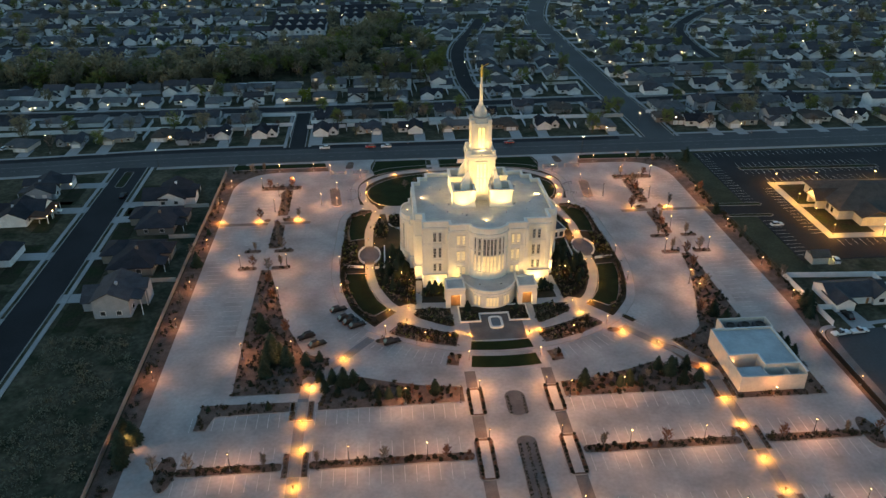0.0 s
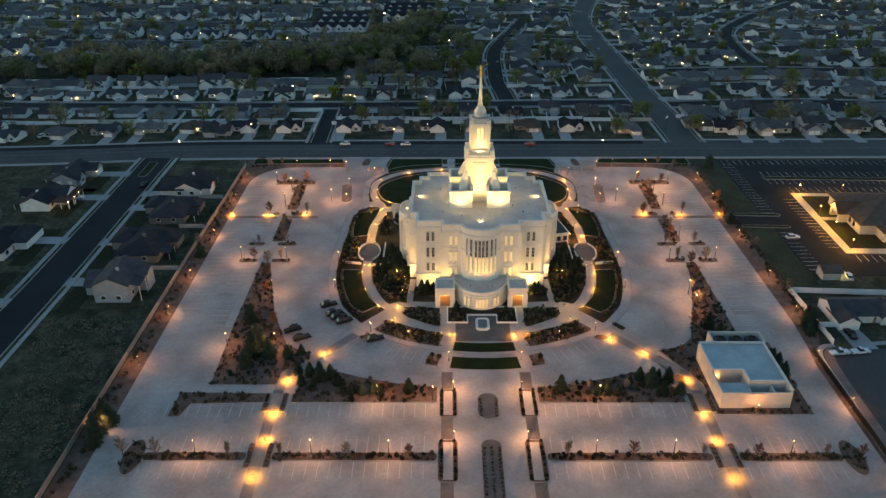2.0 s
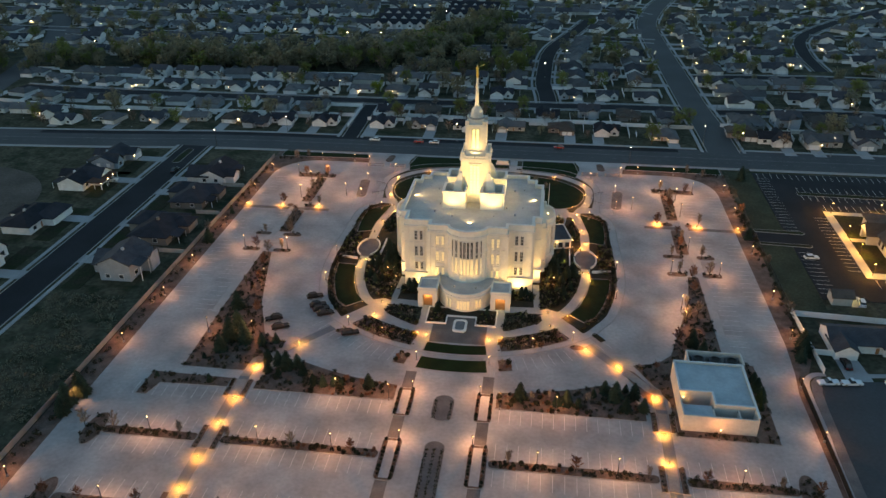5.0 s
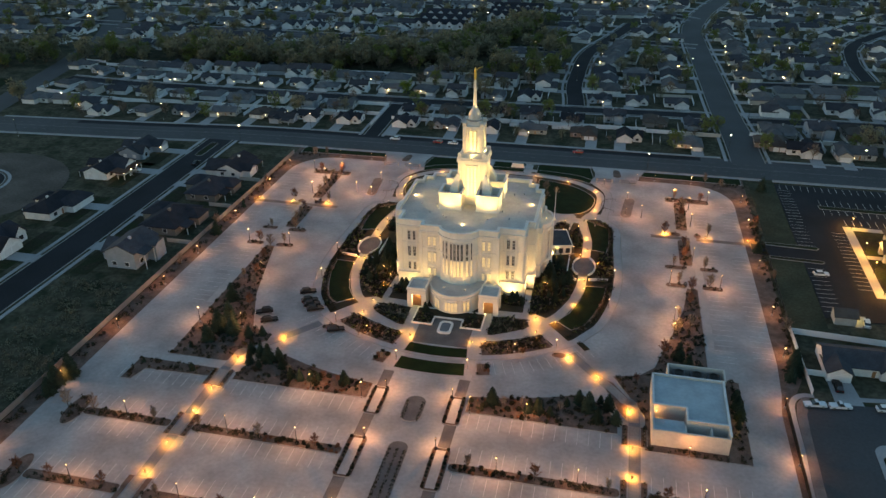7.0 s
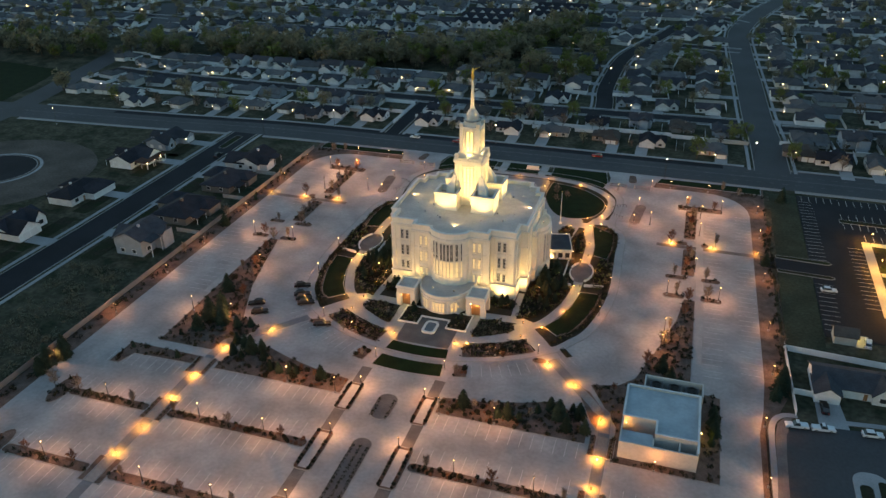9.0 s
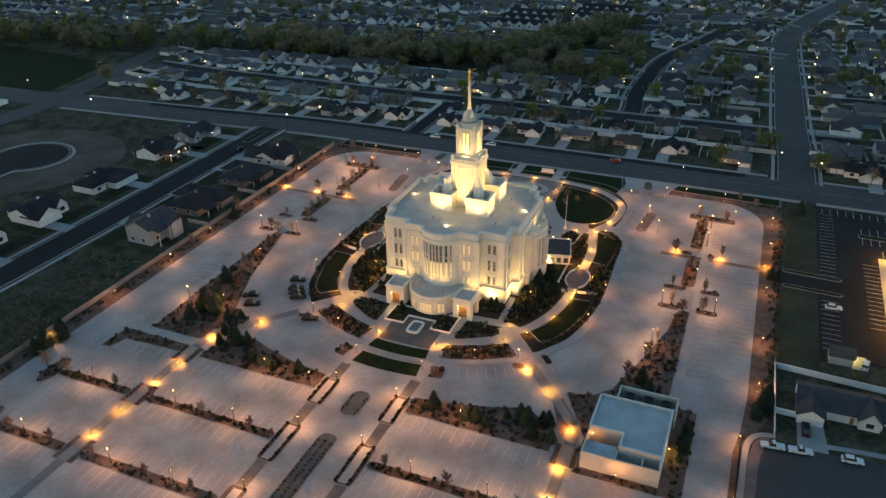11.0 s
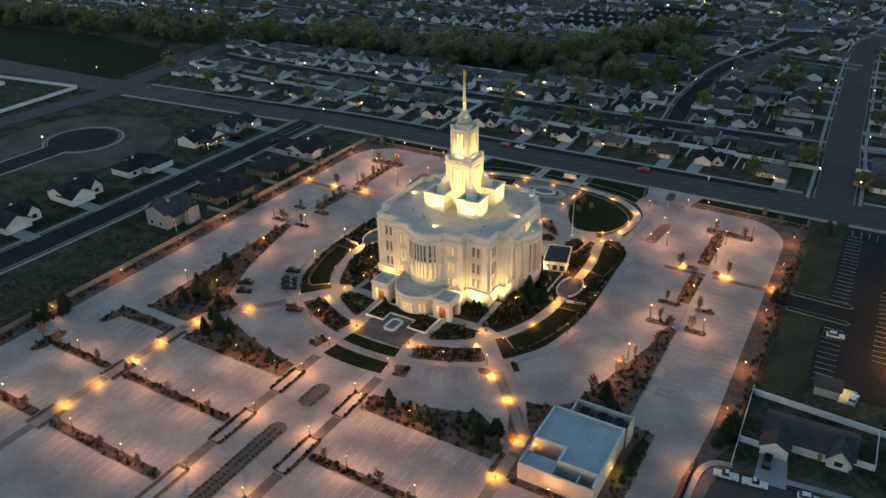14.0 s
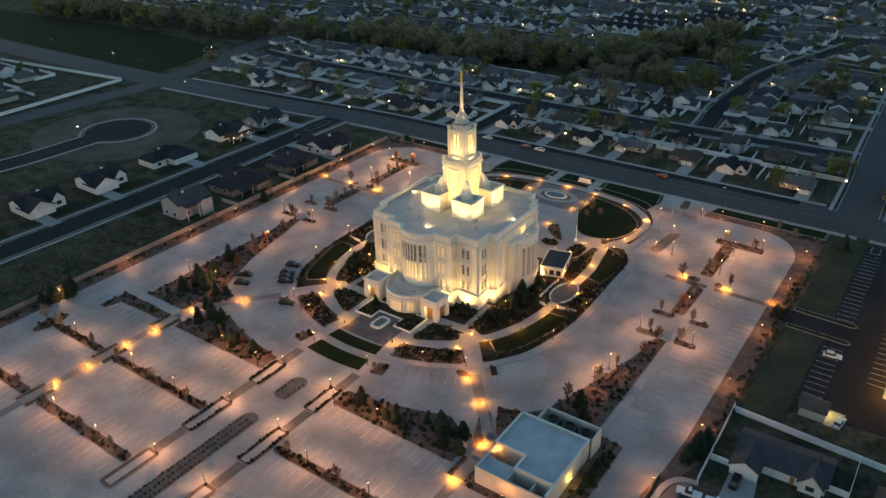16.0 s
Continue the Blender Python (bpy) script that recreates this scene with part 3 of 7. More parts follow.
both("planting_bed", round_rect(13.2, -103.2, 52.5, -100.6, 1.2), MULCH, "long narrow mulch bed between parking rows", 0.14)
both("planting_bed", round_rect(58.5, -103.2, 83.2, -100.6, 1.2), MULCH, "long narrow mulch bed between parking rows", 0.14)
both("planting_bed", round_rect(13.2, -126, 52.5, -123.2, 1.2), MULCH, "long narrow mulch bed between parking rows", 0.14)
both("planting_bed", round_rect(58.5, -126, 83.2, -123.2, 1.2), MULCH, "long narrow mulch bed between parking rows", 0.14)
for y in (-102, -124.6):
    both("planting_bed", oval(85.6, y, 2.4, 5.8), MULCH, "flared bed at the end of a parking row", 0.13)
bed("planting_bed", [(-82, -87.6), (-79, -87.6), (-77.5, -82.5), (-57.5, -82), (-57.5, -78.4), (-81.5, -78)], MULCH, "bent mulch bed with shrubs", 0.13)
bed("planting_bed", [(-x, y) for x, y in ((50, -60), (57, -57), (64, -40), (67.8, -25), (72, -7.2), (75.2, -7.2), (75.2, -47), (74.5, -74.6), (57, -74.6), (49, -66))], MULCH, "broad mulch bed with dark conifers")
bed("planting_bed", [(50, -59), (57, -57), (61, -52.7), (66.5, -34.5), (70.3, -20), (72, -7.2), (75.2, -7.2), (75.2, -54), (82.8, -55), (82.8, -86.5), (58.2, -86.5), (58.2, -74)], MULCH, "broad mulch bed round a service building")
bed("planting_bed", [(46, -60), (50, -62), (54, -68), (53.5, -76), (52, -74)], MULCH, "mulch bed beside a lit walk", 0.12)
for s in (-1, 1):
    for k, (x0, x1, y0, y1) in enumerate(((65.4, 71.9, -6.9, -4.5), (76.9, 83.2, -6.9, -4.5), (65.4, 72.2, 5.4, 7.8), (76.9, 82.8, 5.6, 8.0), (70.4, 74.6, 8.6, 27.5), (70.2, 74.2, 36, 60.5), (67, 83.5, 61, 65))):
        bed("planting_bed", [(s * x, y) for x, y in round_rect(x0, y0, x1, y1, 1.0)][::s], MULCH, "lot island with shrubs and small trees", 0.14)
    for x0, x1 in ((67.4, 71.6), (76.4, 78.8)):
        bed("planting_bed", [(s * x, y) for x, y in round_rect(x0, 30.6, x1, 33.4, 1.2)][::s], MULCH, "small lit crossing island", 0.14)
    bed("planting_bed", [(s * x, y) for x, y in arc(51.6, 45, 2.0, 180, 360, 6) + arc(53, 59, 2.0, 0, 180, 6)][::s], PAVER, "rounded brick-paved island in the entrance turn", 0.16)
    slab("pavement", [(s * x, y) for x, y in ((61, 28.2), (96, 28.2), (96, 30.4), (61, 30.4))][::s], 0.0, 0.008, PAVER, "dark paver crosswalk across the lot")
    # lit walks that lead from the forecourt out through the lot
    walk_line = [(s * x, y) for x, y in smooth_line([(27, -37.5), (37.5, -50.5), (46.5, -61), (53, -69), (55.6, -77), (55.6, -150)], 6)]
    band("pavement", walk_line, 1.4, 1.4, 0.02, SLATE, "dark slate-grey paver walk through the lot")
    band("pavement", [p for p in walk_line if -84 < p[1] < -60.5], 1.25, 1.25, 0.15, WALK_GREY, "grey concrete walk through the planted beds")
    for y0, y1 in ((-85.6, -78.5), (-105.5, -97.5), (-128, -120)):
        slab("pavement", [(s * x, y) for x, y in ((54.3, y0), (56.9, y0), (56.9, y1), (54.3, y1))][::s], 0.0, 0.15, WALK_GREY, "grey walk through a planted island")
        for x in (52.6, 57.2):
            bed("planting_bed", [(s * a, b) for a, b in ((x, y0), (x + 1.4, y0), (x + 1.4, y1), (x, y1))][::s], MULCH, "narrow shrub bed beside a lit walk", 0.13)
band("pavement", smooth_line([(-55, -75.6), (-60, -76), (-70, -76.5), (-76, -76.8)], 3), 1.1, 1.1, 0.03, PATH_STONE, "pale walk behind a shrub bed")
both("planting_bed", oval(34.6, -52.4, 2.0, 1.2), MULCH, "small mulch bed beside a bollard")
bed("planting_bed", [(39.2, -45.6), (41.6, -48.6), (43.0, -47.6), (40.6, -44.6)], GARDEN, "small dark shrub bed at the garden corner", 0.14)


for s in (-1, 1):
    band("pavement", [(s * x, y) for x, y in smooth_line([(76.7, -47), (76.7, -20), (76.4, 8), (75.9, 30), (75.6, 60)], 5)], 1.2, 1.2, 0.03, PATH_STONE, "pale straight walk beside the lot median")


# painted stalls, one mesh a row
def stalls(x0, x1, y, depth, step=2.75, along="x"):
    g = Geo()
    n = int((x1 - x0) / step)
    for i in range(n + 1):
        c = x0 + i * step
        a, b = sorted((y, y + depth))
        g.box(*((c - 0.065, a, -0.02, c + 0.065, b, 0.006) if along == "x" else (a, c - 0.065, -0.02, b, c + 0.065, 0.006)))
    tagged(part("parking_lines", g, PAINT), "row of faded white painted stall lines", "parking lines", kind="structure")


for s in (-1, 1):
    for x0, x1 in ((14.5, 52), (59.5, 83)):
        a, b = sorted((s * x0, s * x1))
        for y, d in ((-82.4, -5.4), (-100.2, 5.4), (-103.6, -5.4), (-122.8, 5.4), (-126.4, -5.4)):
            if not (s > 0 and x0 > 50 and y == -82.4):
                stalls(a, b, y, d)
    stalls(-42, 20, s * 93.7, -s * 5.4, along="y")
    stalls(-46, -8, s * 78.2, s * 5.4, along="y")
    stalls(12, 27, s * 78, s * 5.4, along="y"), stalls(38, 60, s * 77.2, s * 5.4, along="y"), stalls(38, 60, s * 93.4, -s * 5.4, along="y")
# curved row of stalls before the forecourt
for s in (-1, 1):
    g = Geo()
    for i in range(13):
        a = radians(270 + s * (13.5 + i * 2.3))
        g.box(62.4, -0.06, -0.02, 67.6, 0.06, 0.006, a)
    tagged(part("parking_lines", g, PAINT), "curved row of painted stall lines", "parking lines", kind="structure")

# ---- the temple ----
CY = -0.8
temple = thing("temple", "white granite temple with stepped tower, floodlit at dusk", "temple")
HALF = [(0, -29.4), (2.2, -29.1), (4.2, -28.2), (5.6, -27.0), (6.3, -25.5), (12.3, -25.5), (12.3, -22.7), (20.3, -22.7), (20.3, -16.6), (22.6, -16.6), (22.6, -11.0), (22.6, 9.4), (20.3, 9.4), (20.3, 13.4), (17.5, 13.4), (17.5, 17.0), (0, 17.0)]
PLAN = HALF + [(-x, y) for x, y in HALF[-2:0:-1]]
BAY = [(22.4, -9.4), (24.0, -9.4), (24.0, -6.4)] + arc(23.8, -0.6, 3.2, -72, 72, 12, 6.0) + [(24.0, 5.2), (24.0, 8.2), (22.4, 8.2)]
g = Geo()
g.prism(PLAN, -0.3, 22.4)
part("wall", g, STONE, temple)
part("roof", Geo().prism(grow(PLAN, -0.7), 22.3, 22.55), ROOF_MEMBRANE, temple, "pale grey flat roof membrane")
part("parapet", Geo().ring(PLAN, grow(PLAN, -0.55), 22.4, 23.5), STONE, temple)
part("coping", Geo().ring(grow(PLAN, 0.18), grow(PLAN, -0.7), 23.5, 23.75), STONE_TRIM, temple)
for nm, d, z0, z1 in (("cornice", 0.40, 21.3, 21.75), ("cornice", 0.22, 20.95, 21.3), ("string_course", 0.18, 15.7, 16.0), ("plinth_cap", 0.62, 4.6, 5.0), ("plinth", 0.45, -0.3, 4.6)):
    part(nm, Geo().prism(grow(PLAN, d), z0, z1), STONE if nm == "plinth" else STONE_TRIM, temple)
for s in (-1, 1):
    b = BAY if s > 0 else mirror(BAY)
    part("side_bay", Geo().prism(b, -0.3, 17.2), STONE, temple, "stepped and curved lower side bay")
    part("bay_parapet", Geo().ring(b, grow(b, -0.5), 17.2, 18.2), STONE, temple)
    part("bay_cornice", Geo().prism(grow(b, 0.3), 16.3, 16.7), STONE_TRIM, temple)
    part("bay_plinth", Geo().prism(grow(b, 0.4), -0.3, 4.4), STONE, temple)
# pilasters that break the long walls
for s in (-1, 1):
    for x, y0, y1 in ((12.3, -25.8, -25.0), (6.6, -25.8, -25.2)):
        part("pilaster", Geo().box(s * x - 0.5, y0, 5, s * x + 0.5, y1, 21), STONE, temple)
    for y in (-15.2, -11.6, 8.2):
        part("pilaster", Geo().box(s * 22.75 - 0.35, y - 0.7, 5, s * 22.75 + 0.35, y + 0.7, 21), STONE, temple)
    for y in (-22.0, -17.3):
        part("pilaster", Geo().box(s * 20.4 - 0.3, y - 0.5, 5, s * 20.4 + 0.3, y + 0.5, 21), STONE, temple)
    for x in (14.35, 17.65):
        part("rib", Geo().box(s * x - 0.18, -22.92, 5, s * x + 0.18, -22.6, 21), STONE, temple)
    for x in (7.05, 10.35):
        part("rib", Geo().box(s * x - 0.18, -25.72, 5, s * x + 0.18, -25.4, 21), STONE, temple)
    for y in (-21.2, -18.0):
        part("rib", Geo().box(s * 20.4 - 0.15, y - 0.16, 5, s * 20.4 + 0.15, y + 0.16, 21), STONE, temple)
    for z in (15.0, 9.6):
        part("panel", Geo().box(s * 16 - 1.5, -22.84, z - 0.18, s * 16 + 1.5, -22.66, z + 0.55), STONE_TRIM, temple)
        part("panel", Geo().box(s * 8.7 - 1.5, -25.64, z - 0.18, s * 8.7 + 1.5, -25.46, z + 0.55), STONE_TRIM, temple)
    for a in (-60, -34, -12, 12, 34, 60):
        c, d2 = math.cos(radians(a)), math.sin(radians(a))
        part("rib", Geo().box(-0.16, -0.22, 4.6, 0.16, 0.12, 16.2), STONE, temple, m=pose(s * (23.8 + 3.2 * c), -0.6 + 6.0 * d2, 0, 0, 0, 90 + (DEG(math.atan2(d2 / 6.0, c / 3.2)) if s > 0 else 180 - DEG(math.atan2(d2 / 6.0, c / 3.2)))))
    for y in (-7.9, 6.7):
        part("pilaster", Geo().box(s * 24.0 - 0.3, y - 0.8, 4.6, s * 24.0 + 0.3, y + 0.8, 16.2), STONE, temple)
    for x in (13.0, 19.6):
        part("pilaster", Geo().box(s * x - 0.5, -22.95, 5, s * x + 0.5, -22.5, 21), STONE, temple)


def window(parent, x, y, z0, z1, w, face, mat, bars=2, depth=0.3):
    """A tall window standing in its moulded surround; face: degrees that its front looks to."""
    m = pose(x, y, 0, 0, 0, face + 90)
    f = Geo()
    for a, b, c, d in ((-w / 2 - 0.16, z0 - 0.2, -w / 2, z1 + 0.2), (w / 2, z0 - 0.2, w / 2 + 0.16, z1 + 0.2), (-w / 2, z1, w / 2, z1 + 0.2), (-w / 2, z0 - 0.2, w / 2, z0)):
        f.box(a, -depth, b, c, 0.1, d)
    win = part("window", f, STONE_TRIM, parent, m=m)
    part("pane", Geo().box(-w / 2, -0.06, z0, w / 2, 0.05, z1), mat, win)
    b = Geo()
    for i in range(1, bars + 1):
        z = z0 + (z1 - z0) * i / (bars + 1)
        b.box(-w / 2, -0.10, z - 0.05, w / 2, -0.05, z + 0.05)
    b.box(-0.04, -0.10, z0, 0.04, -0.05, z1)
    part("glazing_bar", b, STONE_TRIM, win)
    return win


for s in (-1, 1):
    for dx in (-0.85, 0.85):
        for z0, z1 in ((16.7, 19.8), (10.9, 14.3), (6.0, 8.6)):
            window(temple, s * 16.0 + dx, -22.7, z0, z1, 0.80, -90, GLASS_DARK)
            window(temple, s * 8.7 + dx, -25.5, z0, z1, 0.80, -90, GLASS_LIT)
            window(temple, s * 20.3, -19.6 + dx, z0, z1, 0.80, -90 + s * 90, GLASS_DARK)
            window(temple, s * 16.0 + dx, 13.4, z0, z1, 0.80, 90, GLASS_DARK)
            window(temple, s * 10.0 + dx, 17.0, z0, z1, 0.80, 90, GLASS_LIT)
    for y in (-1.9, -0.6, 0.7):
        window(temple, s * 22.62, y, 18.2, 20.6, 0.8, -90 + s * 90, GLASS_LIT)
    for a in (-46, -28, -20, -4, 4, 20, 28, 46):
        c, d = math.cos(radians(a)), math.sin(radians(a))
        face = DEG(math.atan2(d / 6.0, c / 3.2))
        window(temple, s * (23.8 + 3.2 * c), -0.6 + 6.0 * d, 5.2, 15.2, 0.6, face if s > 0 else 180 - face, GLASS_DARK, 5)
for x in (-4.25, -3.15, -1.65, -0.55, 0.55, 1.65, 3.15, 4.25):
    y = -29.55 + x * x * 0.082
    for z0, z1, mat in ((14.4, 20.2, GLASS_DARK), (8.6, 14.1, GLASS_LIT)):
        window(temple, x, y, z0, z1, 0.72, -90 + x * 7.5, mat, 2, 0.25)

# entrance hall with two porticos
VEST = arc(0, -27, 9.0, 180, 360, 18, 11.0)
VEST = VEST + [(9.0, -25), (-9.0, -25)]
part("entrance_hall", Geo().prism(VEST, -0.2, 5.6), STONE, temple)
part("entrance_roof", Geo().prism(grow(VEST, -0.6), 5.5, 5.72), ROOF_MEMBRANE, temple)
part("entrance_parapet", Geo().ring(VEST, grow(VEST, -0.45), 5.6, 6.4), STONE, temple)
part("entrance_cornice", Geo().prism(grow(VEST, 0.25), 5.0, 5.4), STONE_TRIM, temple)
for x in (-5.0, -4.0, -1.5, -0.5, 0.5, 1.5, 4.0, 5.0):
    y = -27 - 11.0 * math.sqrt(1 - (x / 9) ** 2)
    window(temple, x, y - 0.02, 1.0, 4.2, 0.75, -90 + DEG(math.atan2(x / 81, math.sqrt(1 - (x / 9) ** 2) / 11.0)) , GLASS_LIT, 1, 0.2)
for s in (-1, 1):
    x0, x1 = 8.4, 14.2
    roofp = [(s * x, y) for x, y in ((x0, -36.2), (x1, -36.2), (x1, -29.8), (x0, -29.8))][::s]
    part("portico_roof", Geo().prism(grow(roofp, 0.25), 6.2, 6.6), STONE_TRIM, temple)
    part("portico_frieze", Geo().prism(roofp, 4.6, 6.2), STONE, temple)
    part("portico_parapet", Geo().ring(grow(roofp, 0.1), grow(roofp, -0.35), 6.6, 7.1), STONE, temple)
    part("portico_deck", Geo().prism(grow(roofp, -0.35), 6.6, 6.68), ROOF_MEMBRANE, temple, "grey flat portico roof")
    for x, y in ((x0 + 0.6, -35.6), (x1 - 0.6, -35.6), (x1 - 0.6, -30.6)):
        part("pier", Geo().box(s * x - 0.75, y - 0.65, -0.2, s * x + 0.75, y + 0.85, 4.6), STONE, temple)
    part("portico_wall", Geo().box(s * 9.1 - 0.65, -34.7, -0.2, s * 9.1 + 0.65, -29.9, 4.6), STONE, temple)
    d = part("door", Geo().box(s * 11.3 - 1.55, -34.9, 0, s * 11.3 + 1.55, -34.75, 4.1), WOOD_DOOR, temple, "tall panelled oak double door")
    part("door_frame", Geo().box(s * 11.3 - 1.62, -34.74, 0, s * 11.3 + 1.62, -34.2, 4.55), STONE_TRIM, d)
    d = part("door", Geo().box(s * 13.3 - 0.08, -34.2, 0, s * 13.3 + 0.08, -31.4, 4.1), WOOD_DOOR, temple, "tall panelled oak double door")
    c = thing("ceiling_lamp", "small warm lamp under the portico ceiling", "ceiling lamp", pose(s * 11.3, -35.55, 4.58), group="portico lamps")
    part("rim", Geo().lathe([(0.22, -0.1), (0.25, 0.02)], 12), METAL_DARK, c)
    part("lens", Geo().lathe([(0.02, -0.16), (0.18, -0.1)], 12), BULB, c).visible_shadow = False
    b = new("bulb", lamp_data("POINT", 34, WARM, 0.1))
    b.parent, b.location = c, (0, 0, -0.35)
# four open roof boxes and the stepped tower
for sx in (-1, 1):
    for sy in (-1, 1):
        x, y = sx * 6.15, CY + sy * 6.05
        o = [(x - 3.7, y - 3.6), (x + 3.7, y - 3.6), (x + 3.7, y + 3.6), (x - 3.7, y + 3.6)]
        part("box_plinth", Geo().ring(grow(o, 0.14), grow(o, -0.3), 22.5, 23.1), STONE_TRIM, temple)
        part("roof_box", Geo().ring(o, grow(o, -0.5), 22.5, 28.0), STONE, temple)
        part("box_coping", Geo().ring(grow(o, 0.28), grow(o, -0.6), 28.0, 28.5), STONE_TRIM, temple)
        part("box_floor", Geo().prism(grow(o, -0.5), 22.6, 26.3), ROOF_MEMBRANE, temple)
        # the sloping buttress behind each box
        b = Geo()
        low = [(4.0, 4.0), (7.0, 4.0), (7.0, 7.0), (4.0, 7.0)]
        high = [(4.0, 4.0), (4.9, 4.0), (4.9, 4.9), (4.0, 4.9)]
        b.add([(sx * u, CY + sy * w, 26.2) for u, w in low] + [(sx * u, CY + sy * w, 29.4) for u, w in ((4.0, 4.0), (6.6, 4.0), (6.6, 6.6), (4.0, 6.6))] + [(sx * u, CY + sy * w, 33.2) for u, w in high],
              [(8, 9, 10, 11)] + [(k + i, k + (i + 1) % 4, k + 4 + (i + 1) % 4, k + 4 + i) for k in (0, 4) for i in range(4)])
        part("buttress", b, STONE, temple)


def square(h, cut=0.0, y=None):
    y = CY if y is None else y
    if not cut:
        return [(-h, y - h), (h, y - h), (h, y + h), (-h, y + h)]
    k = h - cut
    return [(-k, y - h), (k, y - h), (h, y - k), (h, y + k), (k, y + h), (-k, y + h), (-h, y + k), (-h, y - k)]


part("tower_base", Geo().prism(square(4.35, 0.5), 22.5, 37.6), STONE, temple)
part("tower_band", Geo().prism(square(4.5, 0.5), 30.4, 30.8), STONE_TRIM, temple)
part("tower_cornice", Geo().prism(square(4.65, 0.5), 36.8, 37.4).prism(square(5.0, 0.5), 37.4, 38.3), STONE_TRIM, temple)
part("tower_deck", Geo().ring(square(4.8, 0.5), square(4.35, 0.5), 38.3, 39.0), STONE, temple)
part("tower_step", Geo().prism(square(3.5, 0.6), 38.2, 40.2), STONE, temple)
for sx in (-1, 1):
    for sy in (-1, 1):
        part("tower_urn", Geo().box(sx * 4.0 - 0.6, CY + sy * 4.0 - 0.6, 38.3, sx * 4.0 + 0.6, CY + sy * 4.0 + 0.6, 40.2), STONE, temple)
        part("tower_pier", Geo().box(sx * 2.75 - 0.55, CY + sy * 2.75 - 0.55, 39.8, sx * 2.75 + 0.55, CY + sy * 2.75 + 0.55, 48.6), STONE, temple)
        part("tower_finial", Geo().box(sx * 2.75 - 0.6, CY + sy * 2.75 - 0.6, 49.1, sx * 2.75 + 0.6, CY + sy * 2.75 + 0.6, 50.2), DOME, temple)
part("tower_shaft", Geo().prism(square(2.9, 0.6), 40.0, 48.6), STONE, temple)
part("tower_cap", Geo().prism(square(3.35, 0.5), 48.3, 49.1).prism(square(2.4, 0.7), 49.1, 50.6), STONE_TRIM, temple)
for face, dx, dy in ((-90, 0, -1), (0, 1, 0), (90, 0, 1), (180, -1, 0)):
    for o in (-1.15, 0, 1.15):
        window(temple, dx * 4.35 - dy * o, CY + dy * 4.35 + dx * o, 25.6, 35.6, 0.74, face, GLASS_TOWER, 9, 0.35)
    for o in (-2.4, 2.4, -3.85, 3.85):
        part("tower_pilaster", Geo().box(-0.42, -0.28, 22.5, 0.42, 0.1, 36.8), STONE, temple, m=pose(dx * 4.35 - dy * o, CY + dy * 4.35 + dx * o, 0, 0, 0, face + 90))
    part("tower_lintel", Geo().box(-2.0, -0.4, 35.9, 2.0, 0.1, 36.5), STONE_TRIM, temple, m=pose(dx * 4.35, CY + dy * 4.35, 0, 0, 0, face + 90))
    for o in (-0.62, 0.62):
        window(temple, dx * 2.9 - dy * o, CY + dy * 2.9 + dx * o, 41.0, 47.4, 0.7, face, GLASS_TOWER, 3, 0.25)
part("dome", Geo().lathe([(2.3, 50.4), (2.3, 50.95), (1.95, 51.05), (2.0, 51.8), (1.8, 52.8), (1.3, 53.7), (0.8, 54.25), (0.75, 54.6)], 16, (0, CY, 0)), DOME, temple, "ribbed grey stone dome", smooth=False)
for k in range(8):
    part("dome_rib", Geo().box(1.72, -0.09, 51.0, 2.06, 0.09, 52.6), STONE_TRIM, temple, m=pose(0, CY, 0, 0, 0, 22.5 + 45 * k))
part("dome_ring", Geo().lathe([(2.75, 50.5), (2.75, 50.9), (2.5, 50.95)], 16, (0, CY, 0)), METAL_GREY, temple)
part("spire", Geo().lathe([(0.72, 54.5), (0.76, 55.0), (0.58, 55.3), (0.52, 58.5), (0.36, 62.6), (0.44, 63.0), (0.32, 63.4)], 8, (0, CY, 0)), STONE, temple)
statue = Geo().lathe([(0.30, 0), (0.42, 0.15), (0.30, 0.5), (0.50, 0.8), (0.42, 1.8), (0.34, 2.4), (0.45, 3.0), (0.20, 3.35), (0.24, 3.6), (0.12, 3.9)], 10, (0, CY, 63.4))
statue.stick((0.2, CY, 66.5), (1.3, CY - 0.1, 67.3), 0.10, 0.06).stick((1.1, CY - 0.1, 67.1), (2.2, CY - 0.1, 67.6), 0.05, 0.11)
tagged(part("statue", statue, GOLD, None, smooth=True), "gilded statue with a trumpet atop the spire", "statue")
# small roof hatches and vents
for x, y in ((-12, -14), (-11, -8), (11, -9), (14, -14), (-13, 4), (13, 5), (-6, -17)):
    v = thing("roof_vent", "small grey metal vent on the temple roof", "vent", pose(x, y, 22.55), group="roof vents")
    part("flue", Geo().lathe([(0.22, -0.02), (0.22, 0.5)], 10), METAL_GREY, v)
    part("cap", Geo().lathe([(0.34, 0.5), (0.30, 0.62), (0.05, 0.7)], 10), METAL_GREY, v)

# floodlights: one fixture built, then copied
FLOOD_DATA = lamp_data("SPOT", FLOOD_W, FLOOD, 0.25, 150, 0.9)


